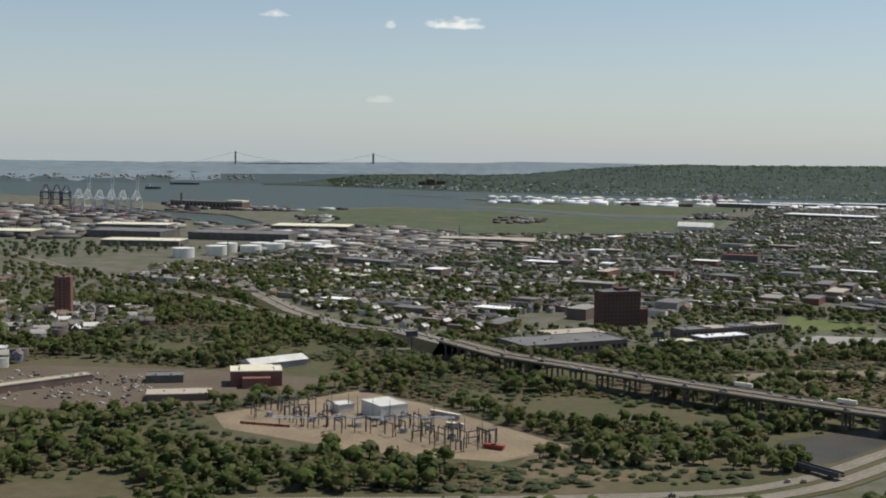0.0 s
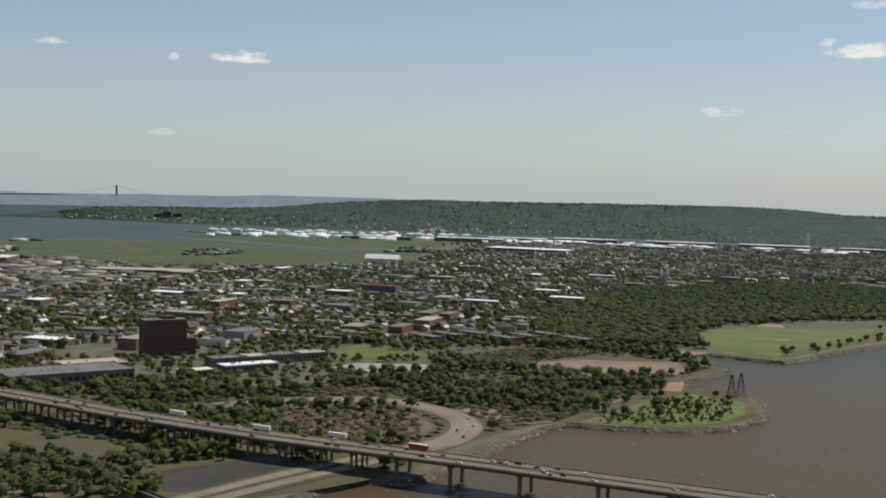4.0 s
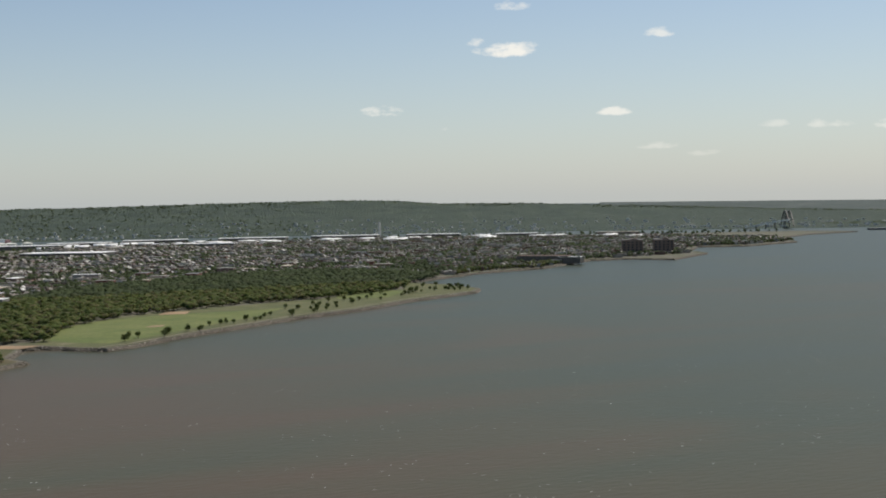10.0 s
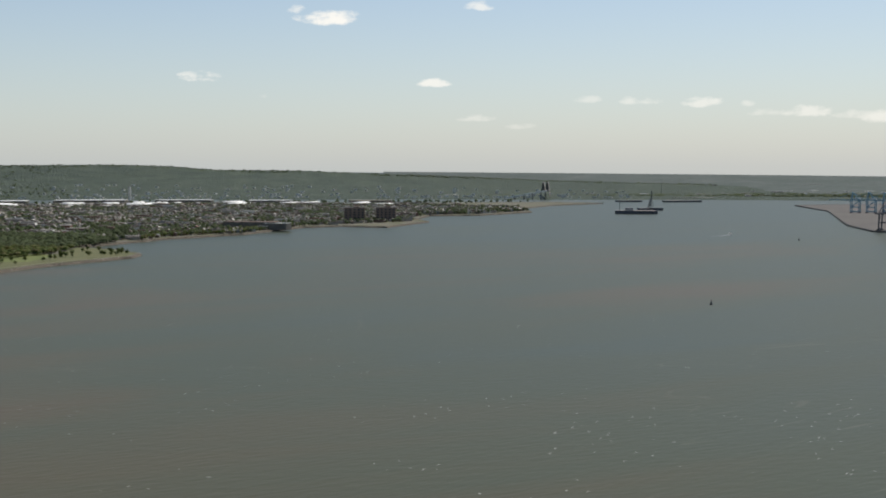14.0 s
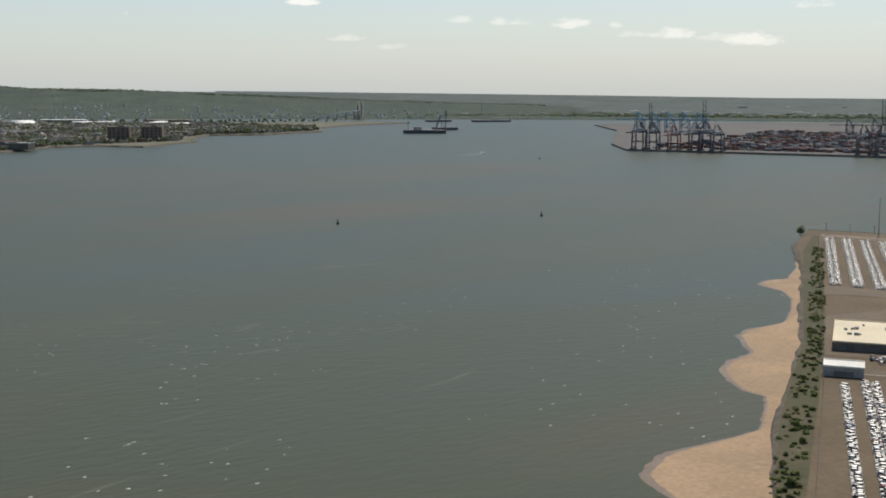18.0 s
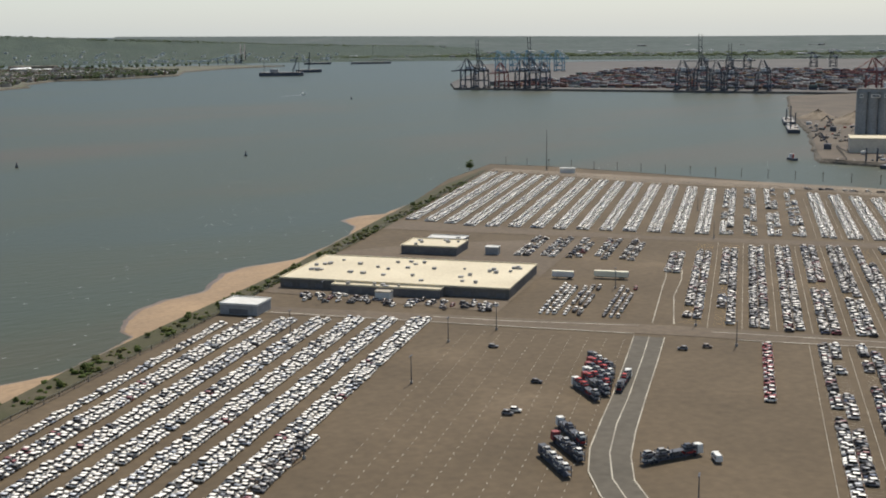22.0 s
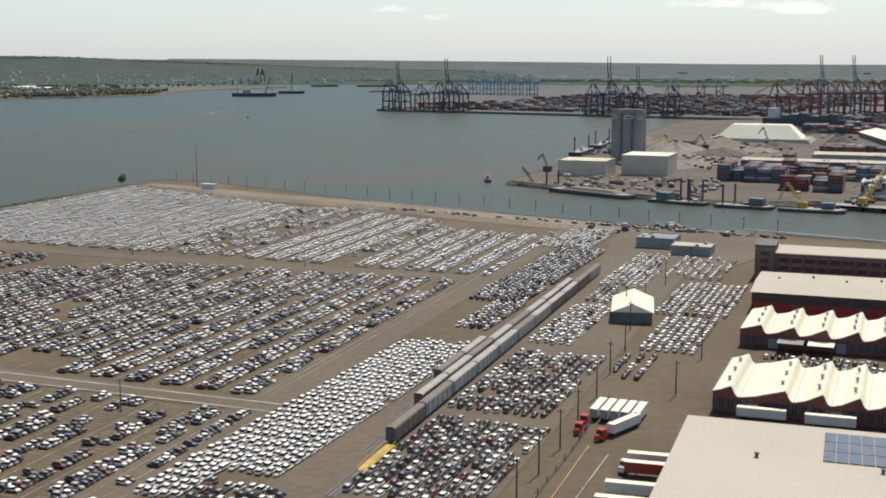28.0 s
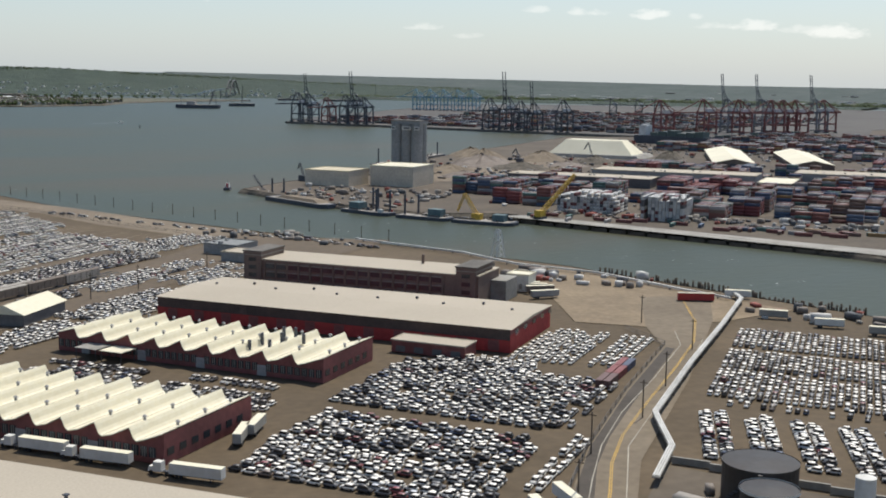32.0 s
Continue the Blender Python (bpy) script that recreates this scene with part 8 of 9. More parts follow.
area("inlet", [(82, 410), (90, 428), (104, 437), (128, 452), (137, 440), (124, 424), (110, 406), (97, 396)], 2.1, "mud", "dark muddy tidal inlet beside the road", "inlet")
area("car_park", [(204, 548), (214, 556), (236, 540), (232, 524), (220, 522)], 2.2, "gravel", "small tan car park at the park gate", "car park")
rb = thing("rail_bridge", pose(90, 385, 2.0, 0, 0, -52), "short dark steel girder bridge over the inlet", "bridge")
part("deck", Shape().box(0, 0, 2.0, 26, 2.4, 0.4), "wood", rb)
for s in (-1.3, 1.3):
    part("girder", Shape().box(0, s, 1.4, 26, 0.3, 1.6), "dark_steel", rb)
for x in (-9, 0, 9):
    part("bent", Shape().box(x, 0, -2.2, 0.7, 2.6, 3.8), "wood", rb)
# traffic
rows, rng = [], random.Random(31)
for line, w, z, n in ((HWY, 3.0, 0.05, 26), (HWY2, 5.0, 0.05, 60), ([(x, y, DECK) for x, y in VIA[:12]], 5.0, 0.22, 64), (loop, 3.0, 0.05, 12), (low_road, 4.4, 0.05, 5)):
    for k in range(n):
        i = rng.randrange(len(line) - 1)
        (ax, ay, az), (bx, by, bz) = line[i], line[i + 1]
        f = rng.random()
        d = Vector((bx - ax, by - ay)).normalized()
        s = rng.choice((-w, -w * 0.5, w * 0.5, w))
        rows.append((ax + (bx - ax) * f - d.y * s, ay + (by - ay) * f + d.x * s, az + (bz - az) * f + z, math.atan2(d.y, d.x) + (math.pi if s > 0 else 0), 1, 1, 1.1))
scatter("traffic", CAR, rows, ["car_mixed", "car_glass", "rubber"], "cars on the highways and viaduct", "cars")
for f, s, skin, words in ((0.30, 2.2, "white_wall", "white articulated lorry on the viaduct"), (0.43, -2.4, "white_wall", "white articulated lorry on the viaduct"), (0.62, 2.2, "red_steel", "red articulated lorry on the viaduct"), (0.52, 2.4, "white_wall", "white box lorry on the viaduct")):
    x, y = 0 + 284 * f, 540 + (355 - 540) * f
    trailer(pose(x + s * 0.55, y + s * 0.83, DECK + 0.22, 0, 0, -33), words, skin, 7.5, "lorries on the viaduct")
# billboard masts near the ramps
for x, y in ((-62, 596), (65, 618)):
    bb = thing("billboard", pose(x, y, 2.0, 0, 0, 20), "dark billboard on a single tall post", "billboard")
    part("post", Shape().cyl(0, 0, 0, 0.4, 9, 8), "dark_steel", bb)
    part("panel", Shape().box(0, 0, 8, 6, 0.5, 3), "dark_steel", bb)
for x, y in ((349, 590), (356, 596)):
    py = thing("lattice_pylon", pose(x, y, 1.8), "rusty open steel pylon in shallow water", "pylon")
    for s, t in ((-1, -1), (1, -1), (1, 1), (-1, 1)):
        part("leg", Shape().beam((s * 2, t * 2, -1), (s * 0.4, t * 0.4, 12), 0.25), "steel", py)
    for k in range(4):
        w = 1.7 - 0.35 * k
        for (a, b), (c, d) in (((-1, -1), (1, -1)), ((1, -1), (1, 1)), ((1, 1), (-1, 1)), ((-1, 1), (-1, -1))):
            part("brace", Shape().beam((a * w, b * w, 1 + 2.8 * k), (c * (w - 0.3), d * (w - 0.3), 3.6 + 2.8 * k), 0.14), "steel", py)

M["tower_brick"] = mat("dark_red_brick", (0.13, 0.062, 0.048), (0.1, 0.05, 0.04), 0.1, 1.5, 0.9)
M["tower_red"] = mat("red_brown_brick", (0.22, 0.105, 0.075), (0.18, 0.085, 0.062), 0.1, 1.5, 0.9)
# ---- substation, brick works, towers ----
area("pavement", [(-122, 440), (-74, 494), (-44, 472), (14, 408), (-10, 384), (-60, 392), (-112, 418)], 2.1, "gravel", "gravelled substation yard", "pavement")
flat_hall(pose(-66, 450, 2.1, 0, 0, 38), 12, 15, 5.2, "white_wall", "white_wall", "white windowless switch house in the substation")
flat_hall(pose(-79, 454, 2.1, 0, 0, 38), 7, 7, 3.0, "white_wall", "white_wall", "low white annex of the switch house", name="annex")
rng = random.Random(4)
for k in range(64):
    x, y = -105 + 1.5 * k + rng.uniform(-2, 2), 452 - 0.8 * k + rng.uniform(-16, 14)
    if not inside(x, y, [(-118, 440), (-74, 490), (-48, 470), (-5, 418), (-20, 395), (-60, 396), (-108, 420)]) or -76 < x < -48 and 425 < y < 460:
        continue
    g = thing("switch_gantry", pose(x, y, 2.1, 0, 0, 38 + rng.choice((0, 90))), "grey steel switchyard gantry", "gantry", "gantries in the substation")
    w, h = rng.uniform(3, 6), rng.uniform(3.5, 6)
    for s in (-1, 1):
        part("post", Shape().box(s * w / 2, 0, 0, 0.3, 0.3, h), "steel", g)
        part("insulator", Shape().cyl(s * w / 4, 0, h + 0.1, 0.15, 0.8, 8), "concrete", g)
    part("crossbeam", Shape().box(0, 0, h - 0.5, w, 0.3, 0.35), "steel", g)
for k in range(9):
    x, y = -100 + 9 * k, 440 - 3.2 * k + (k % 2) * 9
    t = thing("transformer", pose(x, y, 2.1, 0, 0, 38), "grey finned transformer on a slab", "transformer", "transformers in the substation")
    part("body", Shape().box(0, 0, 0.2, 2.2, 1.4, 1.6), "grey_wall", t)
    for s in (-1, 1):
        part("fin", Shape().box(0, s * 0.95, 0.3, 1.8, 0.3, 1.3), "grey_wall", t)
    part("slab", Shape().box(0, 0, 0, 3, 2.6, 0.2), "concrete", t)
for k in range(2):
    c = thing("skip", pose(-14 + 2.8 * k, 402 - 1.2 * k, 2.1, 0, 0, -20), "bright red-orange steel skip", "skip", "skips in the substation")
    part("body", Shape().box(0, 0, 0.1, 4.2, 2.0, 1.5, top=1.08), "red_steel", c)
    part("skid", Shape().box(0, 0, 0, 4.0, 1.2, 0.1), "dark_steel", c)
for x, y, a in ((-30, 446, -35), (-36, 450, -35), (-28, 430, -20)):
    trailer(pose(x, y, 2.1, 0, 0, a), "grey trailer parked in the substation", "grey_wall", 7)
fence([(-118, 444), (-73, 496), (-42, 474), (16, 408), (-8, 383)], 1.4, "dark fence round the substation")
works = flat_hall(pose(-133, 507, 2.05, 0, 0, 15), 22, 14, 6.4, "tower_red", "white_roof", "red-brown brick works with a pale gabled roof", units=5, seed=2, windows=6)
part("gable_roof", Shape().add([(4, -1, 6.7), (18, -1, 6.7), (18, -7, 8.4), (4, -7, 8.4), (4, -13, 6.7), (18, -13, 6.7)], [(0, 1, 2, 3), (3, 2, 5, 4), (0, 3, 4), (1, 5, 2)]), "white_roof", works)
part("rear_wing", Shape().box(11, -16.5, 0, 12, 5, 4.4), "tower_red", works)
for k in range(16):
    x, y = -104 + 6.2 * k + rng.uniform(-2, 2), 448 - 2.4 * k + rng.uniform(-20, 16)
    if inside(x, y, [(-118, 440), (-74, 490), (-48, 470), (-5, 418), (-20, 395), (-60, 396), (-108, 420)]):
        lm = thing("lightning_mast", pose(x, y, 2.1), "slim grey steel mast in the switchyard", "mast", "masts in the substation")
        part("shaft", Shape().cyl(0, 0, 0, 0.16, rng.uniform(7, 10), 6, r2=0.08), "steel", lm)
        part("footing", Shape().box(0, 0, 0, 0.7, 0.7, 0.3), "concrete", lm)
bus = thing("busbar_run", pose(-62, 428, 2.1, 0, 0, 8), "long pale tubular busbar on short posts", "busbar")
for k in range(3):
    part("tube", Shape().beam((-34, k * 1.4, 3.2), (34, k * 1.4, 3.2), 0.22), "white_steel", bus)
for k in range(8):
    part("post", Shape().box(-31 + 9 * k, 1.4, 0, 0.25, 3.2, 3.1), "steel", bus)
barrier = thing("safety_barrier", pose(-98, 424, 2.1, 0, 0, -10), "orange plastic safety barrier in the yard", "barrier")
for k in range(9):
    part("panel", Shape().box(-9 + 2.2 * k, 0, 0.1, 2.1, 0.12, 0.9), "red_steel", barrier)

gs = thing("shed", pose(-122, 545, 2.05, 0, 0, -45), "long shed with a pale ribbed gable roof", "shed")
part("wall", Shape().box(0, 0, 0, 12, 30, 3.2), "grey_wall", gs)
part("roof", Shape().add([(-6.5, -15.5, 3.1), (-6.5, 15.5, 3.1), (0, 15.5, 5), (0, -15.5, 5), (6.5, 15.5, 3.1), (6.5, -15.5, 3.1)], [(0, 3, 2, 1), (3, 5, 4, 2), (0, 5, 3), (1, 2, 4)]), "white_wall", gs)
flat_hall(pose(-196, 500, 2.05, 0, 0, -40), 6, 52, 3.0, "brick", "grey_roof", "long low flat shop row with a pale roof edge", units=5, seed=22)
flat_hall(pose(-158, 470, 2.05, 0, 0, 15), 26, 12, 2.6, "brick", "grey_roof", "low flat store building", units=3, seed=23)
flat_hall(pose(-170, 505, 2.05, 0, 0, 15), 16, 10, 3.0, "dark_concrete", "dark_roof", "low store hall with a dark felt roof", units=3, seed=24)
area("pavement", [(-250, 470), (-235, 530), (-150, 530), (-95, 520), (-90, 500), (-140, 450), (-200, 440)], 2.07, "asphalt", "parking lot round the low shops", "pavement")
rows = []
for k in range(150):
    x, y = -240 + 80 * rng.random(), 452 + 62 * rng.random()
    rows.append((x, y, 2.1, rng.choice((0.26, 1.83)) + rng.gauss(0, 0.05), 1, 1, 1))
scatter("parked_cars", CAR, rows, ["car_mixed", "car_glass", "rubber"], "cars parked loosely round low shops", "cars")


def block_tower(at, w, d, h, wall, label, floors, bays, wings=(), roofs="dark_roof"):
    ob = thing("apartment_tower", at, label, "building")
    part("wall", Shape().box(0, 0, 0, w, d, h), wall, ob)
    part("roof", Shape().box(0, 0, h, w + 0.3, d + 0.3, 0.3), roofs, ob)
    part("roof_house", Shape().box(w * 0.1, 0, h + 0.3, w * 0.3, d * 0.5, 1.6), wall, ob)
    for i in range(floors):
        for j in range(bays):
            part("window", Shape().box(-w / 2 + (j + 0.5) * w / bays, -d / 2 - 0.02, 1.0 + i * (h - 1.5) / floors, w / bays * 0.55, 0.12, (h - 1.5) / floors * 0.5), "glass_dark", ob)
    for x, dx, hh in wings:
        part("wing", Shape().box(x, 0, 0, dx, d * 0.8, hh), wall, ob)
    return ob


block_tower(pose(50, 716, 2, 0, 0, 24), 25, 12, 21, "tower_brick", "big dark brown brick slab block", 8, 10, ((15.5, 6, 10),))
t = block_tower(pose(-284, 690, 2, 0, 0, 10), 5, 9, 24, "tower_red", "slender red-brown brick apartment tower", 12, 2, ((-3.6, 2.4, 25), (3.6, 2.4, 24.5)))
flat_hall(pose(-4, 586, 2, 0, 0, 121), 28, 62, 6.2, "brick", "dark_roof", "wide low brick school with a dark flat roof", name="school", units=12, seed=7, windows=18, lip=0.3)
flat_hall(pose(12, 632, 2, 0, 0, 121), 20, 34, 5.0, "brick", "grey_roof", "low brick school wing", name="school", units=6, seed=8, windows=9)
for k in range(4):
    flat_hall(pose(84 + 15 * k, 668 + 9 * k, 2, 0, 0, 121), 12, 20, 4.6, "brick", "grey_roof" if k % 2 else "dark_roof", "long brown brick row of flats", name="apartment_row", units=3, seed=30 + k, windows=7)
for k in range(7):
    flat_hall(pose(200 + 17 * k, 800 + 12 * (k % 3), 2, 0, 0, 38), 10, 24, 5.0, "brick", "dark_roof", "long dark-roofed brick row of flats", name="apartment_row", units=3, seed=50 + k, windows=7)
flat_hall(pose(72, 628, 2, 0, 0, 121), 9, 18, 3.6, "brick", "white_roof", "low brick hall with a white roof", units=4, seed=90, windows=5)
flat_hall(pose(92, 646, 2, 0, 0, 121), 10, 32, 4.0, "brick", "bright_roof", "long low brick hall with pale roof strips", units=6, seed=125, windows=9)

# ---- white oil tanks, big roofs, the harbour ----
for x, y in [(-335.5, 1101), (-312.6, 1135), (-281.8, 1149), (-264.9, 1180), (-229.7, 1195), (-312, 1172), (-281, 1186), (-263, 1217), (-227, 1232)]:
    tank(pose(x, y, 2.0), 10.5, 9, "tank_white", "big white cylindrical oil tank", 0.9, "white oil tanks", stair=False)
for x, y, w, d, a, h, rf, words in ((-342, 1500, 60, 100, 90, 7, "white_roof", "huge warehouse with a cream roof"), (-460, 1215, 40, 84, 92, 6, "white_roof", "long warehouse with a white roof"), (-560, 1460, 50, 92, 92, 7, "white_roof", "wide warehouse with a cream roof"), (-640, 1310, 50, 60, 95, 6, "white_roof", "warehouse with a pale roof"),
                                    (-112, 1350, 40, 110, 86, 6, "grey_roof", "long low depot with pale roofs"), (-400, 1330, 60, 120, 85, 8, "dark_roof", "huge warehouse with a dark flat roof"), (-520, 1330, 60, 90, 85, 8, "dark_roof", "wide warehouse with a dark flat roof"), (-180, 1060, 20, 60, 60, 6, "dark_roof", "long dark depot beside the highway"),
                                    (-160, 930, 14, 26, 60, 5, "white_roof", "white-roofed shop hall by the highway"), (-120, 980, 12, 30, 50, 5, "grey_roof", "garage hall with a pale roof"), (430, 2110, 60, 150, 62, 8, "bright_roof", "vast low warehouse with a white roof"), (380, 2560, 50, 150, 70, 8, "bright_roof", "vast white-roofed warehouse by the marsh"),
                                    (500, 2600, 50, 130, 75, 9, "bright_roof", "vast warehouse with a bright roof"), (660, 2640, 50, 140, 80, 9, "bright_roof", "vast warehouse with a pale roof"), (760, 2330, 30, 80, 65, 8, "bright_roof", "long factory hall with a white roof"), (860, 2600, 50, 150, 70, 9, "bright_roof", "vast warehouse with a pale roof"),
                                    (1060, 2560, 50, 150, 65, 9, "bright_roof", "vast warehouse with a bright white roof"), (1250, 2460, 40, 120, 62, 9, "bright_roof", "vast warehouse with a pale roof"), (1420, 2350, 40, 90, 60, 8, "bright_roof", "white-roofed warehouse far in the city"), (1600, 2230, 30, 90, 55, 8, "grey_roof", "pale-roofed hall far in the city"),
                                    (180, 2560, 30, 150, 80, 6, "sand", "low store with a tawny roof"), (1056, 1352, 18, 30, 45, 8, "white_wall", "white-roofed hall by the shore"), (1020, 1400, 24, 70, 45, 9, "brick", "long dark brick mill near the shore"), (180, 1160, 16, 34, 70, 9, "maroon", "large building with a red roof")):
    flat_hall(pose(x, y, 2, 0, 0, a), w, d, h, "dark_concrete", rf, words, units=5, seed=int(abs(x)), lip=0.4)
tent = thing("marquee", pose(205, 1725, 2, 0, 0, -18), "large white marquee hall with a gabled roof", "tent")
part("wall", Shape().box(24, 0, 0, 48, 20, 5), "white_wall", tent)
part("roof", Shape().add([(-1, 11, 5), (49, 11, 5), (49, 0, 11), (-1, 0, 11), (-1, -11, 5), (49, -11, 5)], [(0, 3, 2, 1), (3, 4, 5, 2), (0, 4, 3), (1, 2, 5)]), "white_wall", tent)
rng = random.Random(12)
for k in range(22):
    x, y = -100 + 27 * k + rng.uniform(-8, 8), 2690 + 12 * math.sin(k) - (0 if k > 4 else 30)
    tank(pose(x, y, 2), rng.uniform(10, 14), rng.uniform(8, 12), "tank_white", "white storage tank in the far tank farm", 2.5, "white tanks far off", stair=False, n=20)
HALL = [(-0.5, -0.5, 0), (0.5, -0.5, 0), (0.5, 0.5, 0), (-0.5, 0.5, 0), (-0.5, -0.5, 0.6), (0.5, -0.5, 0.6), (0.5, 0.5, 0.6), (-0.5, 0.5, 0.6), (-0.5, 0, 1.0), (0.5, 0, 1.0)]
HALLF = [(0, 1, 5, 4), (2, 3, 7, 6), (1, 2, 6, 9, 5), (3, 0, 4, 8, 7), (4, 5, 9, 8), (6, 7, 8, 9)]
rows = []
for k in range(110):
    f = rng.random()
    x, y = -130 + 1800 * f + rng.uniform(-30, 30), 2660 - 480 * f * f + rng.uniform(-110, 60)
    rows.append((x, y, 2, rng.uniform(-0.4, 0.1), rng.uniform(10, 44), rng.uniform(10, 20), rng.uniform(4, 8)))
scatter("white_halls", (HALL, HALLF, [0] * 6), rows, ["bright_roof"], "white industrial halls and tanks far beyond the town", "buildings")
M["faded_stripe"] = mat("faded_red_stripe", (0.5, 0.28, 0.27), (0.42, 0.22, 0.21), 0.05, 0.5, 0.7)
st = thing("striped_tank", pose(400, 2760, 2), "red and white striped storage dome", "tank")
for k in range(6):
    part("stripe", Shape().box(-30 + 12 * k, 0, 0, 11.8, 30, 14 + 6 * math.sin(0.3 + k * 0.5), top=0.8), "faded_stripe" if k % 2 else "bright_roof", st)
wt_ = thing("water_tower", pose(1236, 2600, 2), "slim white tower above far roofs", "tower")
part("shaft", Shape().cyl(0, 0, 0, 3.6, 34, 12, r2=3), "white_wall", wt_)
part("cap", Shape().cyl(0, 0, 34, 3.8, 3, 12, r2=1.5), "grey_wall", wt_)
for az, w in ((27.35, 30), (28.85, 29)):
    x, y = polar(az, 1740)
    block_tower(pose(x, y, 2, 0, 0, -az), w, 26, 20, "brick", "dark brown waterfront apartment block", 5, 5)
for x, y, w, d, h in ((-330, 3640, 26, 20, 26), (-358, 3650, 22, 18, 19), (-300, 3660, 26, 20, 21), (-440, 3680, 18, 16, 11), (-500, 3720, 22, 14, 10), (-545, 3740, 16, 14, 12)):
    block_tower(pose(x, y, 2, 0, 0, 8), w, d, h, "tower_brick", "dark tower block far down the island shore", 3, 2)
area("pier", [(-380, 3005), (-210, 2880), (-200, 2895), (-370, 3030)], 1.5, "dark_concrete", "long dark pier far off", "pier")
pen = thing("pier_warehouse", pose(-580, 2060, 2, 0, 0, -18), "long dark brick pier warehouse with a chimney", "building")
part("wall", Shape().box(0, 0, 0, 150, 26, 13), "brick", pen)
part("roof", Shape().box(0, 0, 13, 151, 27, 0.5), "dark_roof", pen)
part("end_block", Shape().box(58, -2, 13.5, 34, 22, 3), "white_roof", pen)
part("chimney", Shape().cyl(-60, 0, 13, 2, 14, 10), "brick", pen)
for j in range(18):
    part("window", Shape().box(-70 + 8 * j, -13.05, 4, 4, 0.2, 6), "glass_dark", pen)
for k, (x, y) in enumerate(((-712, 1830), (-690, 1822), (-672, 1826), (-650, 1815), (-630, 1822), (-735, 1850))):
    quay_crane(pose(x, y, 2, 0, 0, 100), "white_steel", k % 2 == 0, "white quay crane in the harbour", 1.15)
for k, (x, y) in enumerate(((-905, 2120), (-880, 2110), (-850, 2080))):
    quay_crane(pose(x, y, 2, 0, 0, 100), "dark_steel", False, "dark quay crane in the harbour", 1.1)
rows = []
for k in range(260):
    x, y = rng.uniform(-1000, -560), rng.uniform(1640, 2000)
    if inside(x, y, BAYONNE):
        rows.append((x, y, 2, 0.2, rng.uniform(2, 4), rng.uniform(1.5, 5), rng.choice((1, 2, 3, 4))))
scatter("container_stacks", BOXT, rows, ["box_paint"], "stacks of containers in the harbour terminal", "containers")
rows = []
for poly, n in (([(-1000, 1150), (-540, 1280), (-420, 1600), (-690, 1960), (-1000, 2100)], 300), ([(-640, 2030), (-430, 2000), (-290, 2180), (-400, 2080), (-700, 2200)], 120), ([(-420, 1400), (-120, 1300), (0, 1420), (-200, 1600), (-380, 1600)], 220), ([(500, 2200), (1300, 2250), (1500, 2350), (1000, 2600), (500, 2560)], 200), ([(-300, 1180), (-80, 1150), (0, 1300), (-200, 1420)], 130)):
    for x, y in [(rng.uniform(min(p[0] for p in poly), max(p[0] for p in poly)), rng.uniform(min(p[1] for p in poly), max(p[1] for p in poly))) for _ in range(n * 2)][:n * 2]:
        if inside(x, y, poly):
            s = rng.uniform(6, 22)
            rows.append((x, y, 2, rng.uniform(0, 3), s, s * rng.uniform(0.5, 1.6), rng.uniform(2.5, 6)))
for poly, n in (([(-66, 1770), (-30, 1765), (62, 1868), (48, 1990), (-58, 1930)], 46), ([(245, 1990), (380, 2010), (410, 2225), (290, 2200)], 60), ([(-330, 1650), (-250, 1690), (-290, 1900), (-380, 1840)], 40)):
    for x, y in spread(poly, 16, rng)[:n]:
        rows.append((x, y, 2, rng.choice((0.3, 0.34, 1.9)), rng.uniform(6, 13), rng.uniform(5, 9), rng.uniform(2.5, 4.5)))
scatter("low_buildings", (CL.v, CL.f, CL.m), rows, ["house_roof"], "low industrial buildings far across the town", "buildings")
for az, r, ln in ((-23.2, 3950, 90), (-17.3, 4150, 75), (-25.4, 3500, 40)):
    x, y = polar(az, r)
    ship = thing("cargo_ship", pose(x, y, 0, 0, 0, 10), "long dark cargo ship at anchor", "ship", "ships in the harbour")
    part("hull", Shape().prism([(-ln / 2, -7), (ln / 2 - 8, -7), (ln / 2, 0), (ln / 2 - 8, 7), (-ln / 2, 7)], 0, 6), "dark_steel", ship)
    part("bridge_house", Shape().box(-ln / 2 + 8, 0, 6, 9, 10, 9), "white_steel", ship)
for x, y, h in ((-300, 1130, 22), (-90, 1380, 20), (1640, 3740, 22), (2700, 2500, 40)):
    ms = thing("radio_mast", pose(x, y, 2 if y < 2600 else 60), "thin steel mast above the roofs", "mast")
    part("shaft", Shape().cyl(0, 0, 0, 0.7, h, 6, r2=0.3), "steel", ms)

# ---- the marsh and creek behind the town ----
area("meadow", [(-330, 1640), (-120, 1500), (120, 1560), (250, 1700), (330, 2060), (120, 2080), (40, 2030), (-60, 2160), (-260, 2230), (-420, 2060), (-350, 1800)], 2.15, "marsh", "flat green marsh and golf ground", "meadow")
area("meadow", [(-150, 2440), (0, 2300), (140, 2150), (330, 2150), (420, 2520), (120, 2600), (-60, 2500)], 2.15, "marsh", "green marsh beyond the creek", "meadow")
area("creek", [(-290, 2275), (-60, 2195), (60, 2060), (165, 1960), (330, 2010), (330, 2080), (180, 2050), (100, 2100), (-20, 2260), (-180, 2400)], 2.2, "water", "tidal creek winding through the marsh", "water")

# ---- town: houses and trees ----


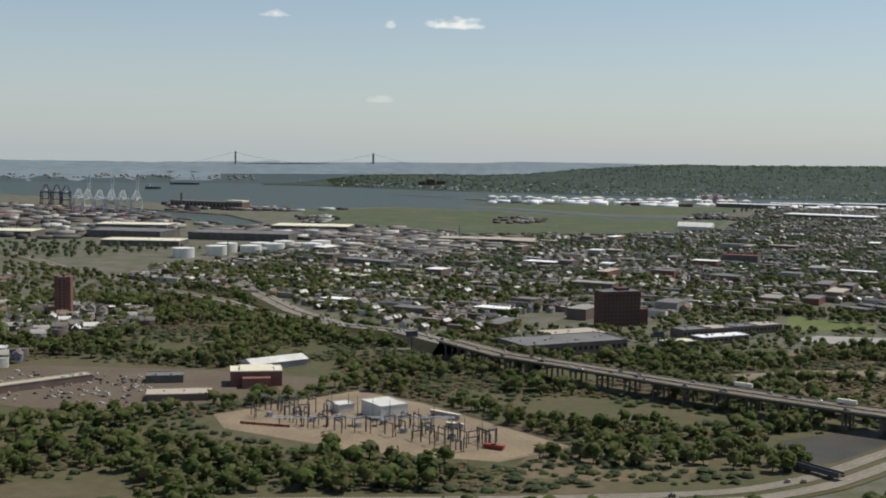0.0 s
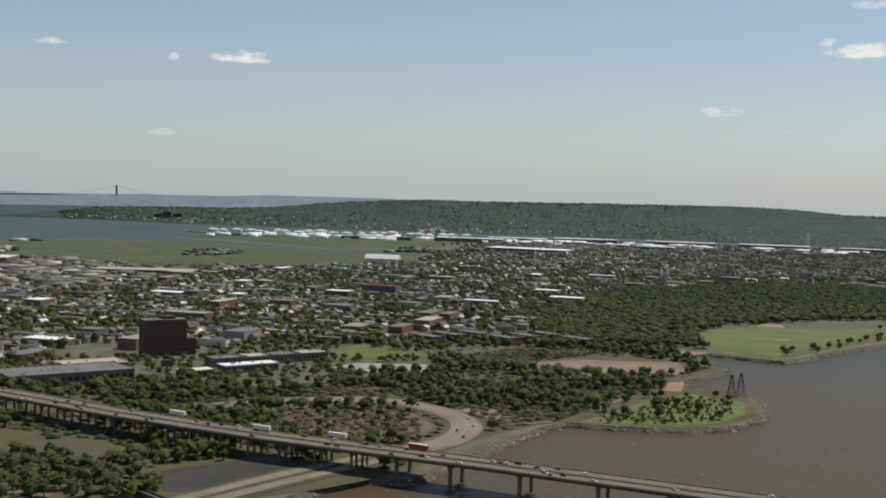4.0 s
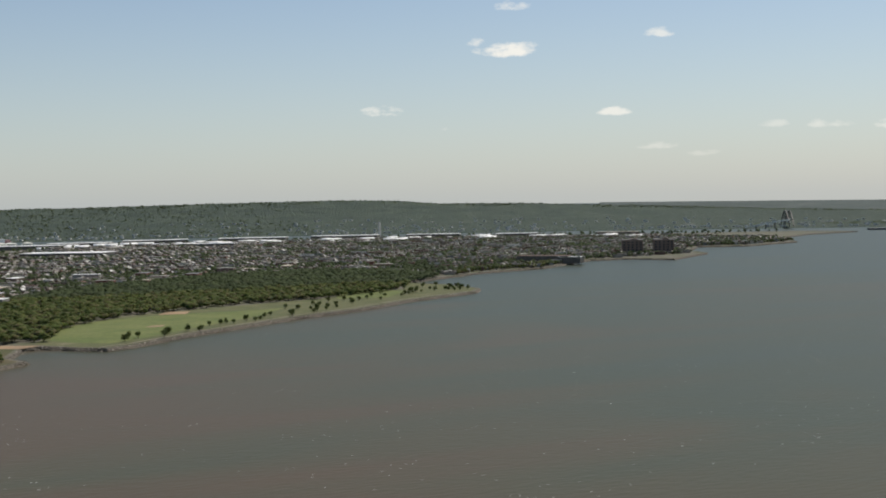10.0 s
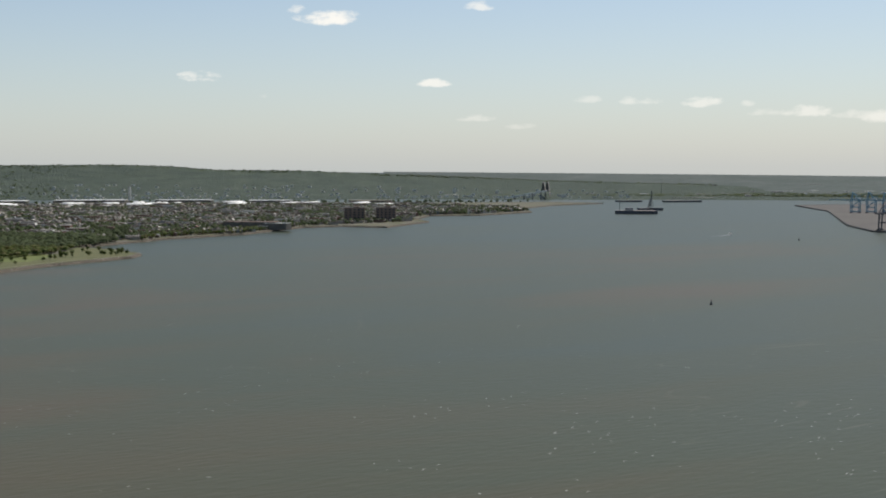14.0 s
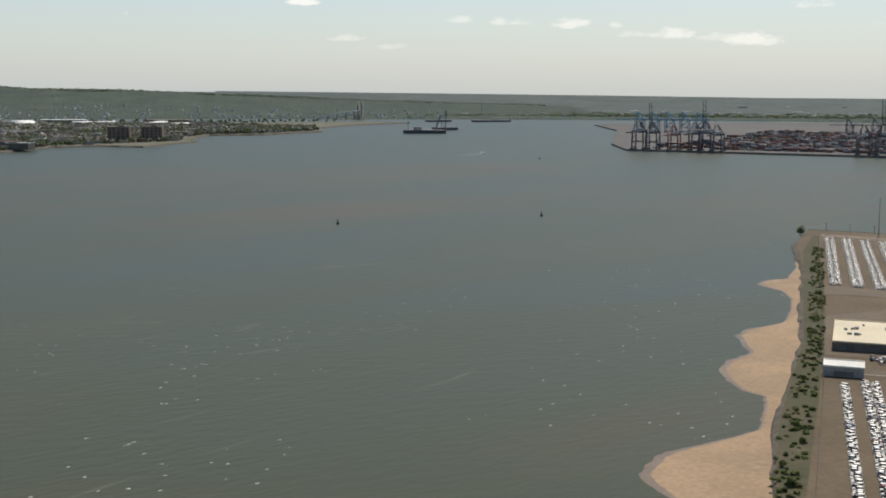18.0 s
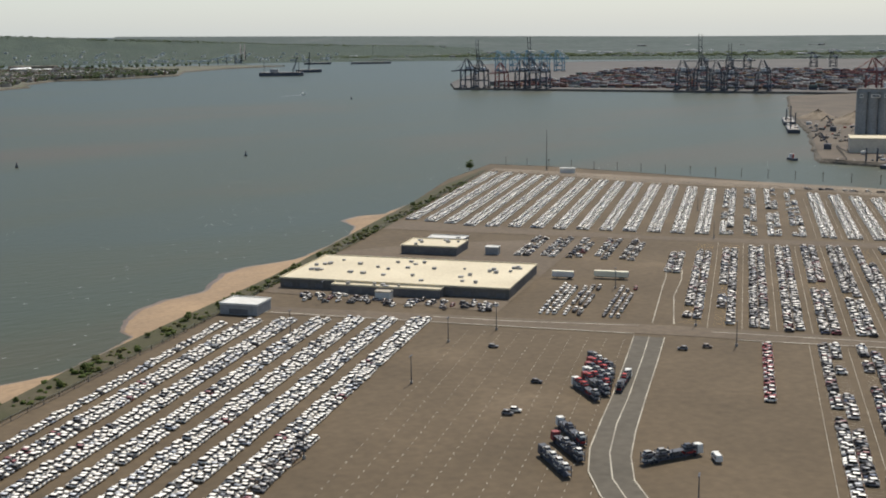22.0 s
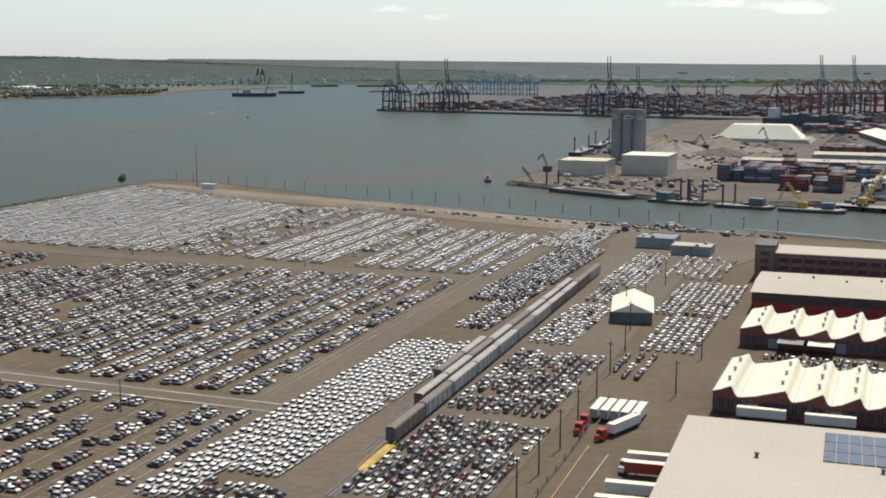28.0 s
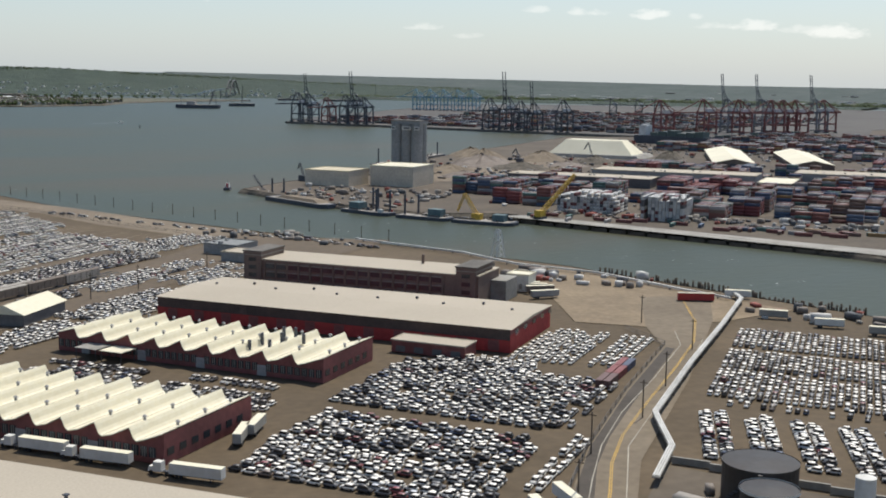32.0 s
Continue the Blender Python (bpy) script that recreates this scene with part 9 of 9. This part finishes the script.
def house_template(w, d, h, ridge, hip=0.0):
    """Walls 0, roof 1, windows 2: a gabled house with eaves, a chimney and a few windows."""
    v, f, m = [], [], []

    def add(vs, fs, k):
        n = len(v)
        v.extend(vs)
        f.extend([tuple(i + n for i in g) for g in fs])
        m.extend([k] * len(fs))

    W, D = w / 2, d / 2
    if ridge:
        add([(-W, -D, 0), (W, -D, 0), (W, D, 0), (-W, D, 0), (-W, -D, h), (W, -D, h), (W, D, h), (-W, D, h), (0, -D, h + ridge), (0, D, h + ridge)],
            [(0, 1, 5, 8, 4), (1, 2, 6, 5), (2, 3, 7, 9, 6), (3, 0, 4, 7)], 0)
        e = 0.25
        add([(-W - e, -D - e, h - 0.15), (0, -D - e, h + ridge + 0.1), (W + e, -D - e, h - 0.15), (W + e, D + e, h - 0.15), (0, D + e, h + ridge + 0.1), (-W - e, D + e, h - 0.15)], [(0, 1, 4, 5), (1, 2, 3, 4)], 1)
    else:
        add([(-W, -D, 0), (W, -D, 0), (W, D, 0), (-W, D, 0), (-W, -D, h), (W, -D, h), (W, D, h), (-W, D, h)], [(0, 1, 5, 4), (1, 2, 6, 5), (2, 3, 7, 6), (3, 0, 4, 7)], 0)
        add([(-W, -D, h - 0.15), (W, -D, h - 0.15), (W, D, h - 0.15), (-W, D, h - 0.15)], [(0, 1, 2, 3)], 1)
    for x in (-W * 0.5, W * 0.5):
        for z in (1.6,):
            for s in (-1, 1):
                add([(x - 0.3, s * (D + 0.02), z), (x + 0.3, s * (D + 0.02), z), (x + 0.3, s * (D + 0.02), z + 0.7), (x - 0.3, s * (D + 0.02), z + 0.7)], [(0, 1, 2, 3)], 2)
    add([(W * 0.4, 0, h), (W * 0.4 + 0.5, 0, h), (W * 0.4 + 0.5, 0.5, h), (W * 0.4, 0.5, h), (W * 0.4, 0, h + ridge + 0.6), (W * 0.4 + 0.5, 0, h + ridge + 0.6), (W * 0.4 + 0.5, 0.5, h + ridge + 0.6), (W * 0.4, 0.5, h + ridge + 0.6)],
        [(4, 5, 6, 7), (0, 1, 5, 4), (1, 2, 6, 5), (2, 3, 7, 6), (3, 0, 4, 7)], 0)
    return v, f, m


HOUSES = [house_template(3.4, 6.5, 3.4, 1.5), house_template(4.2, 7.5, 3.8, 1.8), house_template(3.6, 8.5, 4.4, 0), house_template(6.5, 11, 5.2, 0), house_template(5, 6, 3.0, 1.9)]
TOWN = [(-330, 900), (-250, 860), (-150, 760), (-60, 660), (20, 680), (100, 760), (165, 785), (240, 800), (300, 830), (340, 870), (430, 1010), (560, 1150), (700, 1265), (860, 1225), (905, 1275), (1003, 1297), (1061, 1350), (1132, 1415), (1200, 1420), (1340, 1470), (1380, 1560), (1460, 1650), (1560, 1640), (1690, 1700), (1780, 1860), (1700, 2150), (1300, 2480), (700, 2550), (440, 2420), (400, 2200), (330, 1950), (260, 1680), (110, 1540), (-110, 1480), (-260, 1200)]
WOODS = [(300, 800), (345, 790), (400, 780), (424, 880), (470, 935), (560, 980), (640, 1000), (740, 1060), (780, 1150), (835, 1205), (830, 1300), (760, 1390), (640, 1380), (490, 1290), (405, 1180), (340, 1030), (300, 900)]
rng = random.Random(55)
houses = [[] for _ in HOUSES]
street = radians(-24)
cs, sn = math.cos(street), math.sin(street)
BLOCKED = ((-10, 130, 625, 760), (185, 330, 780, 860))
for i in range(-160, 200):
    for j in range(-20, 190):
        # rows of houses face streets that run along the turned x axis, bent a little from quarter to quarter
        a = i * 6.2 + rng.uniform(-1.2, 1.2)
        b = j * 17.0 + (4.4 if (i + j) % 2 else -4.4) + rng.uniform(-1.4, 1.4)
        if i % 17 == 0:
            continue
        x, y = a * cs - b * sn + 300, a * sn + b * cs + 700
        x += 14 * noise.noise((x * 0.004, y * 0.004, 7))
        y += 14 * noise.noise((x * 0.004, y * 0.004, 3))
        green = noise.noise((x * 0.011, y * 0.011, 2)) * 0.45
        if rng.random() < (0.27 if y < 1200 else 0.42) + green * 1.3 or not inside(x, y, TOWN) or inside(x, y, WOODS):
            continue
        if any(x0 < x < x1 and y0 < y < y1 for x0, x1, y0, y1 in BLOCKED):
            continue
        k = rng.choices(range(5), (5, 4, 6, 1.6, 1.5))[0]
        s = rng.uniform(0.85, 1.2) * (1.0 if y < 1500 else 1.2)
        turned = math.pi / 2 if k in (2, 3) and rng.random() < 0.7 else 0
        houses[k].append((x, y, 2.0, street + turned + rng.choice((0, math.pi)) + rng.gauss(0, 0.06), s, s * (1.5 if turned else 1.0), s * rng.uniform(0.6, 0.9)))
for k, rws in enumerate(houses):
    rws.sort(key=lambda r: r[1])
for poly, gap in (([(-420, 560), (-300, 560), (-215, 640), (-240, 720), (-330, 730), (-420, 660)], 11), ([(-340, 480), (-250, 480), (-240, 560), (-330, 560)], 12), ([(-520, 700), (-400, 700), (-380, 860), (-520, 1000)], 14), ([(-760, 800), (-540, 800), (-540, 1100), (-760, 1200)], 17)):
    for x, y in spread(poly, gap, rng, 0.2, street):
        houses[rng.choice((1, 2, 4))].append((x, y, 2.0, rng.choice((0.3, 1.87)), 1.1, 1.1, 1.0))
for k, rws in enumerate(houses):
    scatter("houses", HOUSES[k], rws, ["house_wall", "house_roof", "glass_dark"], ("small gabled houses along town streets", "gabled houses along town streets", "flat-roofed row houses along town streets", "larger flat-roofed blocks in the town", "broad gabled houses along town streets")[k], "houses")
placed = 0
while placed < 64:
    x, y = rng.uniform(-250, 900), rng.uniform(700, 1500)
    if not inside(x, y, TOWN) or inside(x, y, WOODS) or any(x0 < x < x1 and y0 < y < y1 for x0, x1, y0, y1 in BLOCKED):
        continue
    placed += 1
    wl = rng.choice(("brick", "tower_red", "concrete", "brick"))
    rf = rng.choice(("dark_roof", "grey_roof", "dark_roof", "bright_roof", "concrete"))
    flat_hall(pose(x, y, 2, 0, 0, -24 + rng.choice((0, 90))), rng.uniform(9, 16), rng.uniform(14, 34), rng.uniform(4, 7.5), wl, rf, {"brick": "brown brick", "tower_red": "red brick", "concrete": "pale rendered"}[wl] + " town building with a flat " + {"dark_roof": "dark", "grey_roof": "beige", "bright_roof": "white", "concrete": "grey"}[rf] + " roof", name="town_building", lip=0, seed=placed)
# hillside houses far off
rows = []
for k in range(420):
    az = rng.uniform(-16.5, 40)
    f = rng.uniform(0.0, 0.5) if az < -6 else rng.uniform(0.0, 0.7) ** 2
    x, y = hill_place(az, f)
    rows.append((x, y, hill_height(az, f), rng.uniform(0, 3), 1.5, 1.1, 0.9))
scatter("hillside_houses", HOUSES[2], rows, ["white_wall", "concrete", "glass_dark"], "pale houses scattered over the wooded hillside", "houses")
# far industry on the plain behind the terminal
M["far_block"] = palette("far_building_paint", [(4, (0.33, 0.32, 0.3)), (3, (0.22, 0.21, 0.2)), (2, (0.5, 0.49, 0.46)), (2, (0.15, 0.14, 0.14))], rough=0.85)
rows = []
for k in range(300):
    az, r = rng.uniform(30, 66), rng.uniform(3180, 4500)
    x, y = polar(az, r)
    z = 3 if r < 3500 else 5 if r < 4100 else between(FAR_RISE, az) * 0.35
    s = rng.uniform(6, 26)
    rows.append((x, y, z, rng.uniform(0, 3), s * 1.4, s * 0.6, rng.uniform(2, 4.5)))
scatter("far_buildings", (CL.v, CL.f, CL.m), rows, ["far_block"], "pale low buildings far across the plain", "buildings")
rows = []
for k in range(150):
    az, r = rng.uniform(-40, -19.5), rng.uniform(4280, 4420)
    x, y = polar(az, r)
    rows.append((x, y, 6 + (r - 4260) * 0.085, rng.uniform(0, 3), rng.uniform(5, 14), rng.uniform(5, 12), rng.uniform(2, 7)))
scatter("far_buildings", (CL.v, CL.f, CL.m), rows, ["concrete"], "city blocks far across the harbour", "buildings")

# woods and street trees
ROADS = [(HWY, 7), (HWY2, 9), ([(x, y, 0) for x, y in VIA], 5), (loop, 10), (low_road, 12)]
YARDS = [[(124, 500), (128, 545), (188, 540), (194, 507), (186, 488), (150, 470)], [(-126, 436), (-74, 498), (-40, 474), (18, 408), (-8, 378), (-60, 386), (-116, 412)], [(-255, 465), (-238, 545), (-150, 535), (-95, 565), (-80, 505), (-140, 445), (-200, 435)], [(140, 715), (160, 785), (210, 755), (218, 735), (178, 708)], [(145, 672), (164, 698), (208, 696), (200, 652), (168, 656)],
         [(253, 682), (270, 712), (312, 742), (345, 738), (366, 712), (352, 676), (344, 663), (300, 659), (268, 662)], [(255, 520), (300, 575), (330, 600), (350, 575), (340, 545), (322, 524), (297, 514), (268, 520)], [(70, 625), (70, 660), (140, 680), (140, 632)], [(80, 412), (90, 430), (104, 439), (128, 454), (139, 440), (124, 420), (110, 402), (97, 394)], [(8, 584), (-8, 612), (44, 652), (70, 632), (64, 614)]]


def free(x, y):
    for line, w in ROADS:
        for (ax, ay, _), (bx, by, _) in zip(line, line[1:]):
            dx, dy = bx - ax, by - ay
            f = max(0.0, min(1.0, ((x - ax) * dx + (y - ay) * dy) / (dx * dx + dy * dy)))
            if math.hypot(x - ax - f * dx, y - ay - f * dy) < w:
                return False
    return not any(inside(x, y, q) for q in YARDS)


VERGE = [(-430, 560), (-330, 760), (-240, 860), (-150, 735), (-60, 640), (60, 640), (110, 600), (170, 640), (240, 745), (300, 800), (345, 785), (372, 745), (366, 712), (372, 690), (330, 648), (326, 624), (300, 590), (250, 530), (236, 520), (200, 482), (170, 434), (140, 410), (84, 372), (40, 255), (-120, 255), (-300, 420)]
plant([p for p in spread(VERGE, 6.4, trng) if free(*p) and noise.noise((p[0] * 0.018, p[1] * 0.018, 0)) > -0.16 + 0.14 * trng.random()], 3.2, 8.0, 1.25)
plant([p for p in spread(VERGE, 5.6, trng) if free(*p) and noise.noise((p[0] * 0.02, p[1] * 0.02, 5)) > -0.1], 0.7, 1.9, 4.0, far=True)
scrub_rows = []
for x, y in spread(VERGE, 4.2, trng):
    if noise.noise((x * 0.014, y * 0.014, 9)) > -0.02 and free(x, y):
        h = trng.uniform(0.6, 1.6)
        scrub_rows.append((x, y, 1.8, trng.uniform(0, 6.28), trng.uniform(3.4, 6.4), trng.uniform(3.4, 6.4), h))
for x, y in spread([(116, 512), (124, 542), (140, 553), (164, 553), (182, 536), (188, 510), (182, 492), (166, 474), (142, 486)], 3.4, trng):
    h = trng.uniform(0.5, 1.5)
    scrub_rows.append((x, y, 1.8, trng.uniform(0, 6.28), trng.uniform(3, 5.5), trng.uniform(3, 5.5), h))
plant([p for p in spread([(140, 500), (128, 530), (150, 548), (184, 534), (190, 512), (180, 500)], 8, trng) if noise.noise((p[0] * 0.05, p[1] * 0.05, 4)) > -0.05], 2.0, 4.0, 1.3)
plant(spread([(-95, 760), (-240, 900), (-330, 1000), (-300, 1040), (-200, 920), (-90, 800)], 8, trng), 3.5, 6)
deep = spread(WOODS, 7.2, trng)
plant([p for p in deep if p[1] < 1120], 4.4, 6.8, 1.9)
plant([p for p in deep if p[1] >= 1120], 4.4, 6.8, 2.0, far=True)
plant(spread([(200, 740), (330, 800), (300, 830), (170, 800), (150, 790)], 7, trng), 4, 6.5)
plant(spread([(-560, 700), (-430, 690), (-300, 745), (-250, 850), (-420, 980), (-560, 1050)], 11, trng), 4, 6.5)
plant(spread([(-900, 900), (-560, 900), (-440, 1050), (-340, 1180), (-420, 1230), (-900, 1200)], 15, trng), 4.5, 7, far=True)
plant(spread([(-420, 480), (-230, 560), (-250, 590), (-420, 600)], 9, trng), 3.5, 6)
HOMES = ((50, 716, 17), (62, 720, 12), (86, 670, 13), (101, 680, 13), (116, 688, 13), (131, 698, 13), (78, 640, 9), (95, 652, 9), (108, 660, 9), (118, 667, 9))
SCHOOL = [(-10, 580), (58, 618), (62, 634), (30, 672), (-6, 650), (-30, 618)]
plant([p for p in spread([(-60, 640), (-30, 690), (20, 690), (100, 770), (150, 790), (146, 700), (140, 640), (60, 600), (0, 640)], 7.5, trng) if not inside(*p, SCHOOL) and all(math.hypot(p[0] - x, p[1] - y) > r for x, y, r in HOMES)], 2.6, 5.4, 1.35)
plant([p for p in spread([(132, 600), (140, 660), (140, 700), (148, 792), (205, 765), (222, 735), (210, 690), (222, 650), (190, 610)], 6.4, trng) if free(*p)], 2.6, 5.0, 1.4)
plant(spread([(84, 318), (112, 318), (140, 338), (142, 350), (126, 364), (118, 366), (100, 350)], 4.6, trng), 3.6, 5.6, 1.25)
town_trees = [p for p in spread(TOWN, 8.6, trng) if not any(x0 < p[0] < x1 and y0 < p[1] < y1 for x0, x1, y0, y1 in BLOCKED)]
town_trees = [p for p in town_trees if noise.noise((p[0] * 0.011, p[1] * 0.011, 2)) > -0.08 or trng.random() < 0.4]
plant([p for p in town_trees if p[1] < 1000], 3.6, 7.4, 1.3)
plant([p for p in town_trees if p[1] >= 1000 and trng.random() < 0.92], 3.4, 6.2, 1.85, far=True)
plant(spread([(262, 522), (300, 568), (326, 592), (344, 575), (336, 547), (320, 527), (297, 517)], 4.4, trng), 1.0, 2.6, 1.5)
plant(spread([(860, 1215), (905, 1268), (1003, 1290), (1061, 1345), (1132, 1410), (1120, 1430), (1040, 1370), (990, 1320), (890, 1290)], 8, trng), 4, 6.5)
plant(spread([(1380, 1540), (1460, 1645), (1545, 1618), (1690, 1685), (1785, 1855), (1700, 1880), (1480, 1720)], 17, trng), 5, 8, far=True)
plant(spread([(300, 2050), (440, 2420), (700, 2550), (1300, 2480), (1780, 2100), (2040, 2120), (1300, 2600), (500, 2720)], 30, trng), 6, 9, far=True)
for k in range(1500):
    az, f = trng.uniform(-16.5, 44), trng.uniform(0.93, 1.02)
    x, y = hill_place(az, f)
    h = trng.uniform(3.2, 5.4)
    w = trng.uniform(7, 13)
    hill_woods.append((x, y, hill_height(az, min(f, 1.0)) - 2.2, trng.uniform(0, 6.28), w, w, h))
for k in range(1700):
    az, f = -16.5 + 30 * trng.random() ** 1.4, trng.uniform(0.02, 0.93)
    x, y = hill_place(az, f)
    h = trng.uniform(2.6, 4.6)
    w = trng.uniform(8, 15)
    hill_woods.append((x, y, hill_height(az, f) - 0.8, trng.uniform(0, 6.28), w, w, h))
for k in range(1200):
    az, r = trng.uniform(30, 66), 3170 + 420 * trng.random() ** 1.5
    x, y = polar(az, r)
    h = trng.uniform(3, 6)
    hill_woods.append((x, y, 2.0, trng.uniform(0, 6.28), h * 6, h * 6, h))
# park and shore trees one by one
trng = random.Random(9)
park = [(446 + 7.2 * k + trng.uniform(-5, 5), 748 + 6.0 * k + trng.uniform(2, 24)) for k in range(27)]
park += [(590 + 7 * k + trng.uniform(-4, 4), 880 + 5.4 * k + trng.uniform(6, 46)) for k in range(22)]
park += [(trng.uniform(735, 800), trng.uniform(1010, 1100)) for _ in range(30)]
park += [(trng.uniform(265, 345), trng.uniform(524, 590)) for _ in range(34)]
park += [(trng.uniform(64, 100), trng.uniform(578, 615)) for _ in range(12)]
for k, (x, y) in enumerate(park):
    if inside(x, y, BAYONNE):
        near_tree(x, y, trng.uniform(3.4, 5.6), k)
near_tree(1132, 270, 5.2, 1, LOT, "single round leafy tree at the lot's point")
for k in range(30):
    u = trng.uniform(-200, 200)
    x, y = P(u, -131.4 - 4.5 * trng.random() - max(0, u) * 0.035)
    near_tree(x, y, trng.uniform(0.9, 2.4), k, LOT - 0.3, "low green shrub on the bank above the beach")
for k in range(900):
    u = trng.uniform(-200, 215)
    if noise.noise((u * 0.06, 3, 0)) + trng.random() * 0.5 > 0.1:
        plant([P(u, -131.2 - (6.0 if u < -20 else 4.5) * trng.random() ** 1.2 - max(0, u) * 0.03)], 0.4, 1.5, 1.7, z=LOT - 0.4)
scatter("hill_woods", FAR_TREES[0], hill_woods[::2], ["hazed_leaf", "trunk"], "unbroken spring woods over the far hill", "trees", smooth=True)
scatter("hill_woods", FAR_TREES[1], hill_woods[1::2], ["hazed_leaf", "trunk"], "unbroken spring woods over the far hill", "trees", smooth=True)
scatter("scrub", FAR_TREES[2], scrub_rows, ["scrub_leaf", "trunk"], "leafless brown scrub and reeds between the roads", "scrub", smooth=True)
for k, rws in enumerate(planted):
    if rws:
        scatter("woods", (TREES + FAR_TREES)[k], rws, ["leaf" if k < 4 else "hazed_leaf", "trunk"], "spring-green trees in woods and along streets", "trees", smooth=True)
